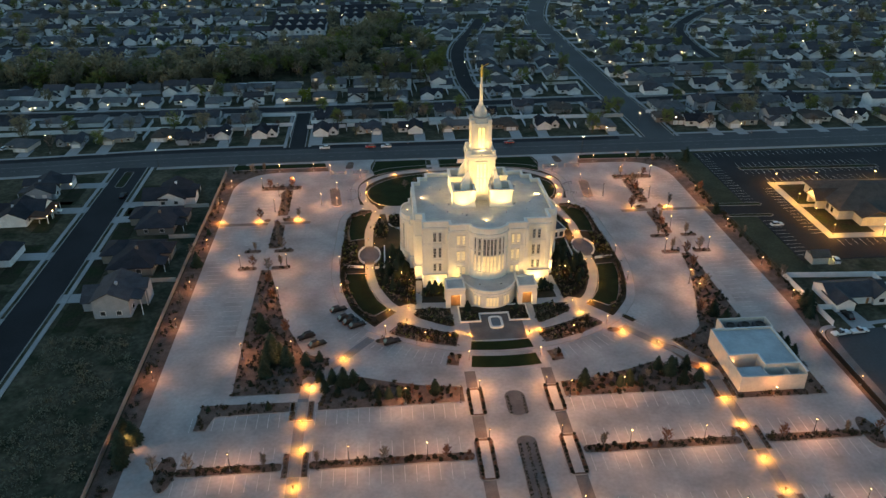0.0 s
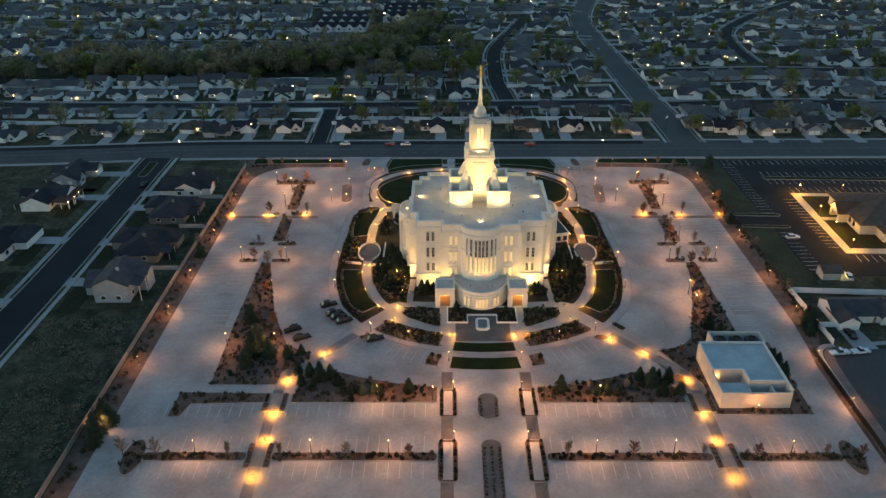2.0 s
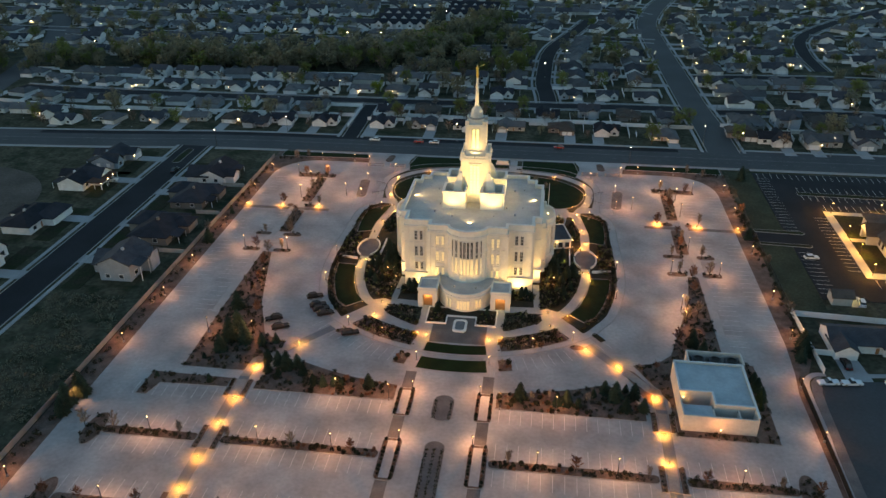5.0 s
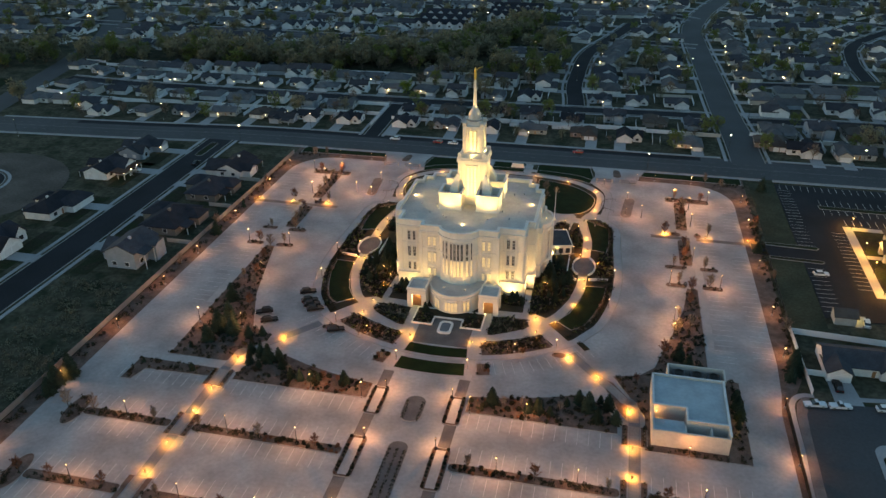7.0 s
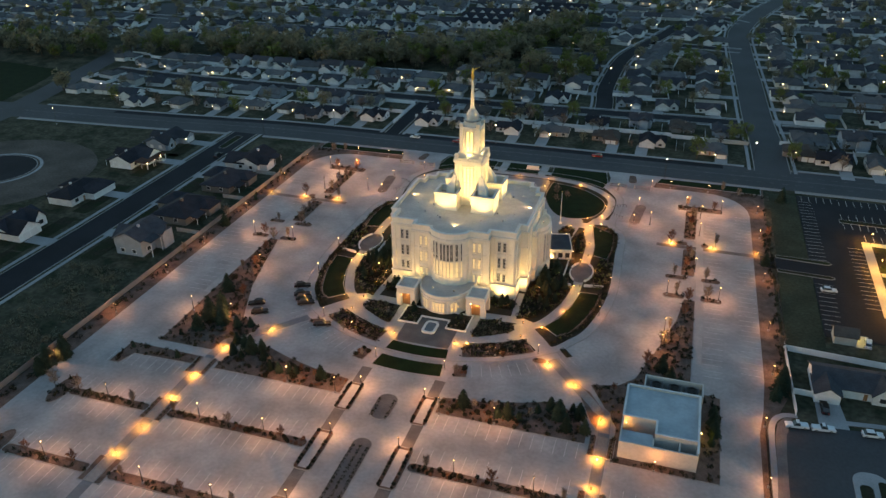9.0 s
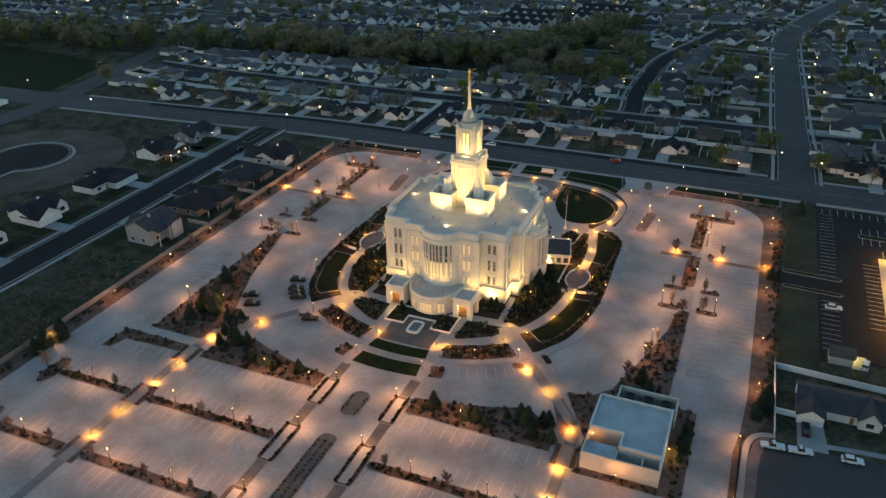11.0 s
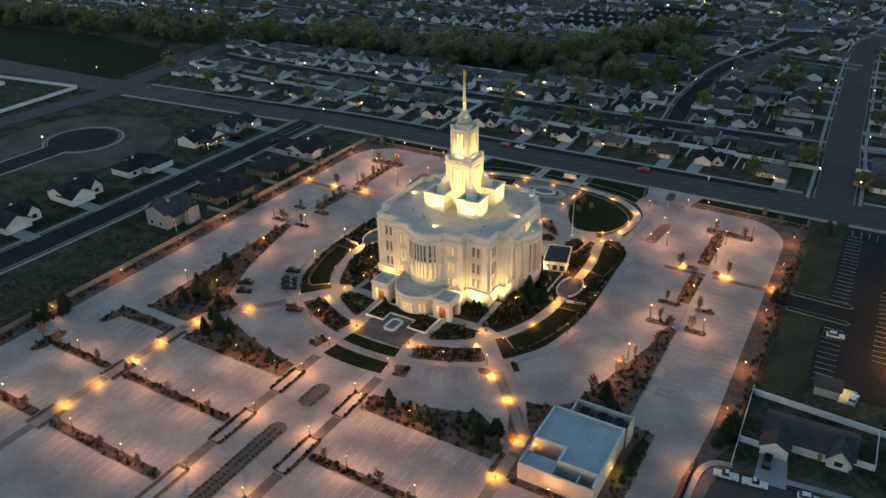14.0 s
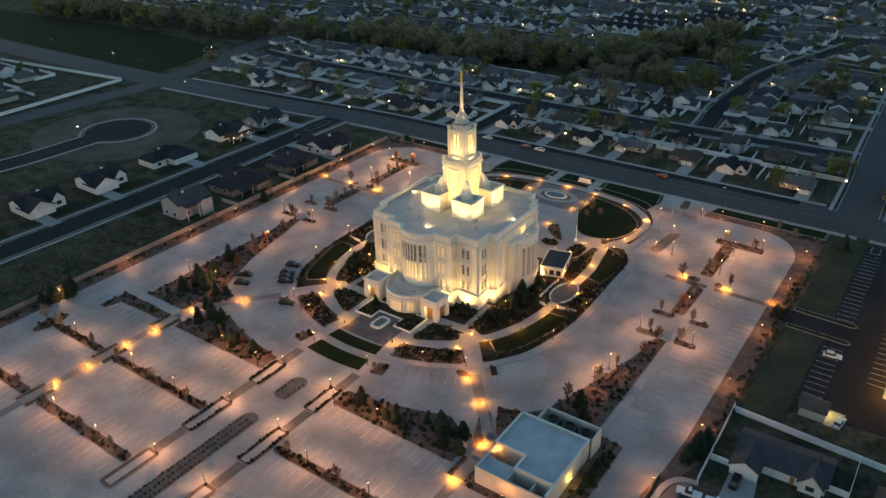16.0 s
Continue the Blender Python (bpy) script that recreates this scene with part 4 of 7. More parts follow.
def floodlight(x, y, z, aim, data=FLOOD_DATA, label="small dark floodlight aimed up at the temple wall", lens=None):
    f = thing("floodlight", label, "floodlight", pose(x, y, z) @ Matrix.Scale(0.45 if z > 20 else 0.8, 4), group="temple floodlights")
    part("stand", Geo().box(-0.15, -0.15, -0.05, 0.15, 0.15, 0.35), METAL_DARK, f)
    d = (Vector(aim) - Vector((x, y, z + 0.75))).normalized()
    q = d.to_track_quat("-Z", "Y").to_matrix().to_4x4()
    part("housing", Geo().box(-0.3, -0.2, -0.05, 0.3, 0.2, 0.25), METAL_DARK, f, m=Matrix.Translation((0, 0, 0.6)) @ q)
    part("lens", Geo().box(-0.26, -0.17, -0.08, 0.26, 0.17, -0.05), lens or FLOOD_LENS, f, m=Matrix.Translation((0, 0, 0.6)) @ q)
    b = new("bulb", data)
    b.parent, b.matrix_basis = f, Matrix.Translation(Vector((0, 0, 0.6)) + d * 0.2) @ q
    return f


for s in (-1, 1):
    for x, y, ax, ay in ((16.3, -26.2, 16.3, -22.7), (10.2, -27.6, 9.2, -25.5), (24.6, -19.6, 20.3, -19.6), (26.6, -13.6, 22.6, -13.6), (28.0, -8.2, 24.0, -7.5), (31.2, -2.5, 27, -1.5), (27.2, 6.6, 24, 6.0), (26.2, 10.8, 22.6, 9.0), (22.5, 15.2, 19, 12), (14, 20.5, 14, 17), (5, 20.5, 5, 17)):
        floodlight(s * x, y, 0.1, (s * ax, ay, 10.5))
    # a small lamp on the bay roof that lights the wall above it
    floodlight(s * 24.6, -0.6, 17.3, (s * 22.6, -0.6, 20.5), lamp_data("SPOT", 60, FLOOD, 0.15, 130, 0.8), "small flood lamp on the roof of a side bay", BULB)
    floodlight(s * 3.4, -32.6, 5.72, (s * 2.2, -28.9, 14), lamp_data("SPOT", FLOOD_W * 0.14, FLOOD, 0.2, 110, 0.8))
    # roof lamps: bright pools on the deck and light on the tower
    floodlight(s * 20.6, -1.5, 22.55, (s * 12, -1.5, 22.6), lamp_data("SPOT", 260, WARM, 0.2, 120, 0.8), "small bright flood lamp on the temple roof", BULB)
floodlight(0, -21.5, 22.55, (0, -14, 22.6), lamp_data("SPOT", 260, WARM, 0.2, 120, 0.8), "small bright flood lamp on the temple roof", BULB)
TOWER_DATA = lamp_data("SPOT", FLOOD_W * 3.4, FLOOD, 0.25, 52, 0.8)
BOX_DATA = lamp_data("SPOT", FLOOD_W * 1.0, FLOOD, 0.2, 92, 0.8)
LEDGE_DATA = lamp_data("SPOT", FLOOD_W * 0.62, FLOOD, 0.15, 124, 1.0)
for sx, sy in ((0, -1), (0, 1), (1, 0), (-1, 0)):
    floodlight(sx * 19.0, CY + sy * (19.0 if sy < 0 else 16.4), 22.55, (0, CY, 33.5), TOWER_DATA, "floodlight on the roof aimed at the tower")
    for o in (-8.5, 8.5):
        ox, oy = (o, 0) if sx == 0 else (0, o)
        floodlight(sx * 16.2 + ox * 0.85, CY + sy * 14.8 + oy * 0.85, 22.55, (sx * 9.8 + ox * 0.72, CY + sy * 9.6 + oy * 0.72, 28.6), BOX_DATA, "floodlight on the roof aimed at a roof box")
    floodlight(sx * 4.9, CY + sy * 4.9, 38.6, (sx * 1.4, CY + sy * 1.4, 48), LEDGE_DATA, "floodlight on the tower ledge")
for s in (-1, 1):
    floodlight(s * 2.3, CY - 2.0, 50.7, (0, CY, 61), lamp_data("SPOT", FLOOD_W * 0.55, FLOOD, 0.1, 46, 0.7), "small floodlight below the spire")

# ---- planting ----
rnd = random.Random(7)


def leaf_clumps(g, centres, n, size):
    """Many small tilted leaf quads round each clump centre."""
    for c, r in centres:
        for _ in range(n):
            v = Vector((rnd.gauss(0, 1), rnd.gauss(0, 1), rnd.gauss(0, 1))).normalized() * r * rnd.uniform(0.55, 1.08)
            p = Vector(c) + v
            a = Vector((rnd.gauss(0, 1), rnd.gauss(0, 1), rnd.gauss(0, 0.7))).normalized()
            b = a.cross(Vector((rnd.gauss(0, 1), rnd.gauss(0, 1), rnd.gauss(0, 1)))).normalized()
            s = size * rnd.uniform(0.6, 1.4)
            g.add([p - a * s, p - b * s * 0.7, p + a * s, p + b * s * 0.7], [(0, 1, 2, 3)])
    return g


def limbs(g, h, spread, n, r, sub=2, lift=0.5):
    """A tapered trunk with limbs; returns the limb ends."""
    g.stick((0, 0, -0.2), (rnd.uniform(-0.1, 0.1), rnd.uniform(-0.1, 0.1), h * 0.55), r, r * 0.6, 7)
    g.stick((0, 0, h * 0.5), (0.1, 0, h * 0.95), r * 0.6, r * 0.12, 5)
    ends = []
    for i in range(n):
        a, z = 2.4 * i + rnd.uniform(-0.4, 0.4), h * rnd.uniform(0.3, 0.75)
        d = spread * rnd.uniform(0.6, 1.0)
        e = (d * math.cos(a), d * math.sin(a), z + h * rnd.uniform(0.15, 0.3) * lift * 2)
        g.stick((0, 0, z), e, r * 0.4, r * 0.12, 4)
        ends.append(e)
        for _ in range(sub):
            k = rnd.uniform(0.4, 0.9)
            s = Vector(e) * k + Vector((0, 0, z * (1 - k)))
            t = s + Vector((rnd.uniform(-1, 1), rnd.uniform(-1, 1), rnd.uniform(0.3, 1.2))) * spread * 0.45
            g.stick(s, t, r * 0.18, r * 0.05, 3)
            ends.append(tuple(t))
    return ends


def leafy_tree(h, mat, label, leaves=26, leaf=0.034):
    t = thing("tree", label, "tree")
    g = Geo()
    ends = limbs(g, h, h * 0.33, 9, h * 0.028, 1)
    part("trunk", g, BARK, t)
    spots = [(e, h * rnd.uniform(0.11, 0.17)) for e in ends[::2]]
    while len(spots) < 26:
        x, y, z = rnd.uniform(-1, 1), rnd.uniform(-1, 1), rnd.uniform(-1, 1)
        if 0.25 < x * x + y * y + z * z < 1:
            spots.append(((x * h * 0.33, y * h * 0.33, h * (0.60 + 0.36 * z)), h * rnd.uniform(0.09, 0.16)))
    c = leaf_clumps(Geo(), spots, leaves, h * leaf)
    part("crown", c, mat, t)
    return t


def conifer(h, label):
    t = thing("conifer", label, "conifer")
    part("trunk", Geo().stick((0, 0, -0.2), (0, 0, h * 0.95), h * 0.022, 0.02, 7), BARK, t)
    g = Geo()
    layers = 13
    for k in range(layers):
        z = h * (0.06 + 0.9 * k / layers)
        r = h * 0.33 * (1 - k / layers) ** 0.66 + 0.10
        m = 19 - k // 2
        for i in range(m):
            a, rr = 2 * math.pi * (i + rnd.random()) / m, r * rnd.uniform(0.7, 1.15)
            for j in range(4):
                q = (j + 0.8) / 4
                p = Vector((rr * q * math.cos(a), rr * q * math.sin(a), z - rr * q * 0.30 + h * 0.05 + rnd.uniform(-0.1, 0.1)))
                u = Vector((math.cos(a), math.sin(a), -0.35)) * rr * 0.22
                w = Vector((-math.sin(a), math.cos(a), rnd.uniform(-0.3, 0.3))) * rr * 0.22 * (1.3 - q * 0.6)
                g.add([p - u, p - w, p + u, p + w], [(0, 1, 2, 3)])
    part("crown", g, NEEDLES, t)
    return t


def bare_tree(h, mat, label, narrow=1.0, twig=0.0085):
    """A leafless tree: trunk and limbs, and a crown of fine twigs along every limb."""
    t = thing("bare_tree", label, "tree")
    g, c = Geo(), Geo()
    g.stick((0, 0, -0.2), (0, 0, h * 0.5), h * 0.018, h * 0.011, 7).stick((0, 0, h * 0.5), (0, 0, h * 0.92), h * 0.011, h * 0.003, 5)
    for i in range(13):
        z = h * (0.16 + 0.58 * i / 13)
        a, ln = 2.4 * i + rnd.uniform(-0.3, 0.3), h * rnd.uniform(0.30, 0.42) * (1.1 - 0.5 * i / 13)
        d = Vector((math.cos(a) * 0.72 * narrow, math.sin(a) * 0.72 * narrow, rnd.uniform(0.5, 0.95))).normalized()
        base = Vector((0, 0, z))
        g.stick(base, base + d * ln, h * 0.006, h * 0.0015, 4)
        for k in range(40):
            q = base + d * ln * rnd.uniform(0.25, 1.0)
            e = (d + Vector((rnd.gauss(0, 0.7), rnd.gauss(0, 0.7), rnd.gauss(0.1, 0.6)))).normalized() * h * rnd.uniform(0.05, 0.15)
            w = e.cross(Vector((rnd.random(), rnd.random(), rnd.random()))).normalized() * h * twig
            c.add([q - w, q + w, q + e + w * 0.3, q + e - w * 0.3], [(0, 1, 2, 3)])
    part("trunk", g, BARK, t)
    part("crown", c, mat, t)
    return t


def shrub(r, mat, label, n=170):
    """A clipped, rounded shrub: a dense shell of small leaves over a few lobes."""
    t = thing("shrub", label, "shrub", group="bed shrubs")
    lobes = [((0, 0, r * 0.55), r * 0.72)] + [((rnd.uniform(-1, 1) * r * 0.35, rnd.uniform(-1, 1) * r * 0.35, r * rnd.uniform(0.4, 0.7)), r * 0.5) for _ in range(2)]
    part("leaves", leaf_clumps(Geo(), lobes, n // 3, r * 0.2), mat, t)
    return t


def place(proto, x, y, s=1.0, z=0.0):
    m = pose(x, y, z, 0, 0, rnd.uniform(0, 360)) @ Matrix.Scale(s, 4)
    ob = copy_thing(proto, m)
    ob.scale = (s, s, s)
    return ob


PINES = [conifer(h, l) for h, l in ((6.5, "dark green spruce standing in a mulch bed"), (5.0, "dense dark conifer in a mulch bed"), (7.5, "tall dark conifer with drooping branches"))]
SAPLINGS = [bare_tree(5.0, TWIG_PALE, "small bare spring tree with brown twigs", 0.75, 0.011), bare_tree(4.6, TWIG_PALE, "narrow young leafless tree with fine twigs", 0.4, 0.011), bare_tree(4.6, TWIG_RED, "small leafless tree with reddish twigs", 0.8, 0.012)]
TREES = [leafy_tree(9, LEAVES, "broad tree with fresh green spring leaves"), leafy_tree(11, LEAVES_DULL, "tall tree with dull budding crown"), leafy_tree(7.5, LEAVES_DULL, "mid-sized tree with sparse budding crown", 18), leafy_tree(10, LEAVES, "full green tree with uneven crown", 30)]
BARES = [bare_tree(9, TWIG, "tall leafless street tree with brown twigs"), bare_tree(7, TWIG, "leafless garden tree with brown twigs")]
SHRUBS = [shrub(0.72, SHRUB, "low dark rounded shrub in a mulch bed"), shrub(0.9, SHRUB, "dark spreading shrub in a mulch bed"), shrub(0.6, TWIG_RED, "low reddish leafless shrub")]
used = set()


def plant(protos, x, y, s=1.0, z=0.0):
    p = rnd.choice(protos)
    if p.name not in used:
        used.add(p.name)
        p.matrix_basis = pose(x, y, z, 0, 0, rnd.uniform(0, 360)) @ Matrix.Scale(s, 4)
        return p
    return place(p, x, y, s, z)


# conifers in the lot beds
for x, y, s in ((-66.8, -66.5, 0.95), (-66.2, -60.5, 1.1), (-61.2, -61.6, 1.05), (-66.3, -54, 1.0), (-70.2, -44, 0.9), (-63.5, -57.5, 0.8), (-56, -62, 0.6), (-52.2, -60.6, 0.5), (-70, -70.5, 0.45),
                (-51.6, -69.5, 0.85), (-48.2, -70.6, 0.75), (-45.2, -72.2, 0.85), (-42.6, -70.9, 0.7), (-46.6, -75.6, 0.6), (-50, -74.3, 0.65), (-40, -74.4, 0.55), (-36, -78, 0.5), (-33.2, -78.4, 0.6), (-30.4, -77.8, 0.55), (-28.4, -77.6, 0.45), (-20.9, -77.4, 0.75), (-64.2, -80.6, 0.45), (-79.5, -80, 0.4),
                (19.5, -77, 0.75), (29, -78.5, 0.6), (31.5, -78, 0.7), (34.5, -78.5, 0.65), (41.5, -72, 0.9), (44, -74.5, 0.85), (46.5, -78.5, 0.65), (49, -73, 0.8), (47, -70.8, 0.55), (38.5, -74, 0.6), (51, -78, 0.6),
                (97.5, 24, 1.0), (106, 80, 1.05), (-95.5, -90, 1.05), (-97.5, -94, 1.0), (-96.5, -98, 0.9), (-98.4, -87, 0.9), (-97.5, -2, 0.8), (-98, 22, 0.6), (70, -50.5, 0.95), (67.5, -47, 0.8), (72.5, -53, 0.85), (98, -47, 1.15), (96.6, -50.5, 0.95), (98.8, -43, 0.8), (81.2, -66, 0.65), (81.4, -70, 0.75), (81.2, -62.5, 0.6), (80.8, -73.5, 0.6)):
    plant(PINES, x, y, s)
# dark columnar evergreens and shrubs against the temple
for s in (-1, 1):
    for x, y, k in ((14.8, -26.6, 0.62), (17.4, -27, 0.7), (18.6, -26, 0.6), (21, -27.6, 0.45), (25.2, -17, 0.6), (26, -12.5, 0.75), (28.5, -10.5, 0.8), (29.8, -17.5, 0.7), (31.5, -13, 0.8), (32.5, -20, 0.55), (28, 1, 0.7), (29.2, -3.5, 0.6), (33, -8, 0.6), (7.9, -38.4, 0.55), (28.8, -22, 0.6), (34.5, 17, 0.45), (34, 20.5, 0.4), (27.2, -7.5, 0.95), (30.4, -1.5, 0.9), (28.4, -15, 0.9), (34.2, -11.5, 0.7), (31, -23.4, 0.55)):
        plant(PINES, s * x + rnd.uniform(-0.4, 0.4), y, k)
    for x, y in ((20, 54), (23.5, 58.5), (19, 61)):
        plant(BARES, s * x, y, 0.62)
# small bare trees in islands
for s in (-1, 1):
    for x, y in ((69, 6.6), (79, 6.8), (69, -5.7), (79, -5.7), (73.2, -9), (72.3, 14), (72.5, 19), (72.2, 24), (72.2, 40), (72.6, 48), (72.0, 54), (71, 63), (80, 63), (66.2, 32), (80.5, 32), (69, -27), (71.5, -17), (67, -36), (63.5, -47), (72.5, -31), (98.5, -28), (99, 3), (98.8, 45), (90, 79), (84, 81.5)):
        plant(SAPLINGS, s * x + rnd.uniform(-1, 1), y + rnd.uniform(-1, 1), rnd.uniform(0.95, 1.35))
    for x in (18.5, 33, 50, 63, 78, 86):
        plant(SAPLINGS, s * x + rnd.uniform(-2, 2), -102, rnd.uniform(0.9, 1.3))
        plant(SAPLINGS, s * x + rnd.uniform(-2, 2), -124.6, rnd.uniform(0.8, 1.1))
    for x, y in ((14, -65), (24.5, -54.5), (37, -76.5), (27, -76.5), (22.6, -77.5), (56, -60)):
        plant(SAPLINGS, s * x, y, 0.7)
def within(x, y, poly):
    n, inside = len(poly), False
    for k in range(n):
        (x0, y0), (x1, y1) = poly[k - 1], poly[k]
        if (y0 > y) != (y1 > y) and x < (x1 - x0) * (y - y0) / (y1 - y0) + x0:
            inside = not inside
    return inside


# clipped shrubs: rows in the islands, loose drifts in the beds
shrub_spots = []
for s in (-1, 1):
    for y0, y1 in ((-87, -77.2), (-109.5, -96.8)):
        for x in (8.75, 12.1):
            shrub_spots += [(s * x, y0 + (y1 - y0) * i / 11, 0.72) for i in range(12)]
    for y0, y1 in ((-85.2, -79), (-105.2, -98)):
        for x in (53.3, 57.9):
            shrub_spots += [(s * x, y0 + (y1 - y0) * i / 5, 0.7) for i in range(6)]
    for a, b in ((14.5, 51), (60, 87)):
        shrub_spots += [(s * (a + (b - a) * i / 22 + rnd.uniform(-0.5, 0.5)), -101.9 + rnd.uniform(-0.7, 0.7), rnd.uniform(0.7, 1.3)) for i in range(23)]
    for i in range(26):
        a, r = radians(rnd.uniform(284, 301.5)), rnd.uniform(52.6, 56.8)
        shrub_spots.append((s * r * math.cos(a), r * math.sin(a), rnd.uniform(0.6, 1.0)))
    shrub_spots += [(s * rnd.uniform(97.6, 100.3), rnd.uniform(-44 if s > 0 else -120, 70), rnd.uniform(0.7, 1.4)) for _ in range(95)]
    for _ in range(80):
        x, y = rnd.choice([p for p in EAST_EDGE if p[1] < 35])
        shrub_spots.append((s * (x - rnd.uniform(0.6, 1.9)), y + rnd.uniform(-1, 1), rnd.uniform(0.8, 1.2)))
    shrub_spots += [(s * rnd.uniform(25, 31), rnd.uniform(-29, 0), rnd.uniform(0.7, 1.2)) for _ in range(30)]
    shrub_spots += [(s * rnd.uniform(14, 22.5), rnd.uniform(-28.5, -25.5), rnd.uniform(0.6, 1.0)) for _ in range(12)]
    shrub_spots += [(s * (18.3 + 5.2 * math.cos(a) * r), -40.4 + 2.6 * math.sin(a) * r, 0.7) for a, r in ((rnd.uniform(0, 6.3), rnd.uniform(0.2, 1)) for _ in range(20))]
    shrub_spots += [(39.8 + 0.7 * k, -45.6 - 0.75 * k, 1.0) for k in range(4)] if s > 0 else []
    shrub_spots += [(s * rnd.uniform(86, 100), rnd.uniform(80.5, 83), rnd.uniform(0.7, 1.2)) for _ in range(14)]


for p in BEDS:
    xa, xb, ya, yb = min(q[0] for q in p), max(q[0] for q in p), min(q[1] for q in p), max(q[1] for q in p)
    for _ in range(int((xb - xa) * (yb - ya) * 0.34)):
        x, y = rnd.uniform(xa, xb), rnd.uniform(ya, yb)
        if within(x, y, p) and not (59 < x < 79 and -85 < y < -56.5):
            shrub_spots.append((x, y, rnd.uniform(0.55, 1.25)))
near = sorted(shrub_spots, key=lambda p: abs(p[0]) + abs(p[1] + 90))
for x, y, s in near[:290]:
    plant(SHRUBS, x, y, s, 0.1)
g = Geo()
for x, y, s in near[290:]:
    leaf_clumps(g, [((x, y, 0.1 + 0.42 * s), 0.58 * s), ((x + rnd.uniform(-0.3, 0.3), y + rnd.uniform(-0.3, 0.3), 0.1 + 0.35 * s), 0.4 * s)], 22, 0.17 * s)
tagged(part("shrubs", g, SHRUB), "scattered low dark shrubs in mulch beds", "shrubs", kind="stuff")
# low ground cover in the temple gardens
cover = []
for p in PLANTED + [[(4.9, -44.4), (10.2, -44.4), (10.2, -39.2), (4.9, -39.2)], oval(17.6, 29.4, 3.0, 2.0), [(25.2, 22.6), (28.8, 22.2), (31, 26), (31, 31.5), (28.4, 33.4), (26, 31)]]:
    area = abs(sum(a[0] * b[1] - b[0] * a[1] for a, b in zip(p, p[1:] + p[:1]))) / 2
    cover += [p] * max(1, round(area / 12))
for mat, count, lab in ((SHRUB, 3600, "low dark ground cover plants in the temple gardens"), (LEAVES, 500, "low green perennials in the temple gardens"), (TWIG, 800, "dry tan ornamental grasses in the temple gardens")):
    g = Geo()
    done = 0
    while done < count:
        p = rnd.choice(cover)
        x, y = rnd.uniform(min(q[0] for q in p), max(q[0] for q in p)), rnd.uniform(min(q[1] for q in p), max(q[1] for q in p))
        inside = within(x, y, p)
        x *= rnd.choice((-1, 1))
        if inside:
            s = rnd.uniform(0.28, 0.75)
            leaf_clumps(g, [((x, y, 0.12 + s * 0.5), s)], 11, 0.42 * s)
            done += 1
    tagged(part("ground_cover", g, mat), lab, "ground cover", kind="stuff")
g = Geo()
for _ in range(520):
    x, y = rnd.uniform(12.9, 24), rnd.uniform(-46.4, -36)
    if within(x, y, WEDGE):
        leaf_clumps(g, [((rnd.choice((-1, 1)) * x, y, 0.3), rnd.uniform(0.3, 0.5))], 12, 0.2)
tagged(part("ground_cover", g, SAGE), "low sage-green ground cover in the wedge beds", "ground cover", kind="stuff")
# tufts of dry grass along the outer lawn edge
g = Geo()
for s in (-1, 1):
    for row in (SE_RIM, NE_RIM):
        for (xa, ya), (xb, yb) in zip(row, row[1:]):
            n = max(1, round(math.dist((xa, ya), (xb, yb)) / 0.9))
            for k in range(n):
                leaf_clumps(g, [((s * (xa + 0.5 + (xb - xa) * k / n), ya + (yb - ya) * k / n, 0.45), 0.32)], 12, 0.2)
tagged(part("grass_tufts", g, TWIG), "row of dry grass tufts along a lawn edge", "grass tufts", kind="stuff")
# clipped border dots on the cobbled medians
g = Geo()
for x0, y0, y1 in ((-2.0, -87.5, -79.5), (2.0, -87.5, -79.5), (-1.9, -148, -97.5), (1.9, -148, -97.5), (0.0, -148, -97.5)):
    for i in range(int((y1 - y0) / 1.25)):
        leaf_clumps(g, [((x0, y0 + 1.25 * i, 0.35), 0.42)], 16, 0.2)
tagged(part("hedge", g, SHRUB), "low clipped plants dotted along a cobbled median", "hedge", kind="stuff")


# ---- lamps ----
def ribs(t, z0, z1, r, n=8, w=0.02):
    """Upright blades round a lens; they break its light into spokes."""
    me = Geo().box(r - 0.02, -w, z0, r + 0.03, w, z1).mesh("rib", METAL_DARK)
    for i in range(n):
        part("rib", me, METAL_DARK, t, m=pose(0, 0, 0, 0, 0, 360 * i / n + 11))


def bollard(watts, label):
    t = thing("bollard_light", label, "bollard light", group="amber bollard lights")
    part("post", Geo().lathe([(0.20, -0.05), (0.20, 0.06), (0.10, 0.12), (0.09, 0.40)], 10), METAL_DARK, t)
    # disc added below the bulb to shade the ground at the foot
    part("collar", Geo().lathe([(0.10, 0.32), (0.17, 0.34), (0.17, 0.36), (0.09, 0.38)], 14), METAL_DARK, t)
    part("lens", Geo().lathe([(0.08, 0.40), (0.14, 0.66)], 10), BULB_AMBER, t).visible_shadow = False
    part("cap", Geo().lathe([(0.05, 0.74), (0.20, 0.71), (0.29, 0.65), (0.31, 0.66), (0.25, 0.75), (0.06, 0.81)], 16), METAL_DARK, t)
    ribs(t, 0.36, 0.68, 0.21, 6, 0.022)
    b = new("bulb", lamp_data("POINT", watts, AMBER, 0.015))
    b.parent, b.location = t, (0, 0, 0.60)
    return t


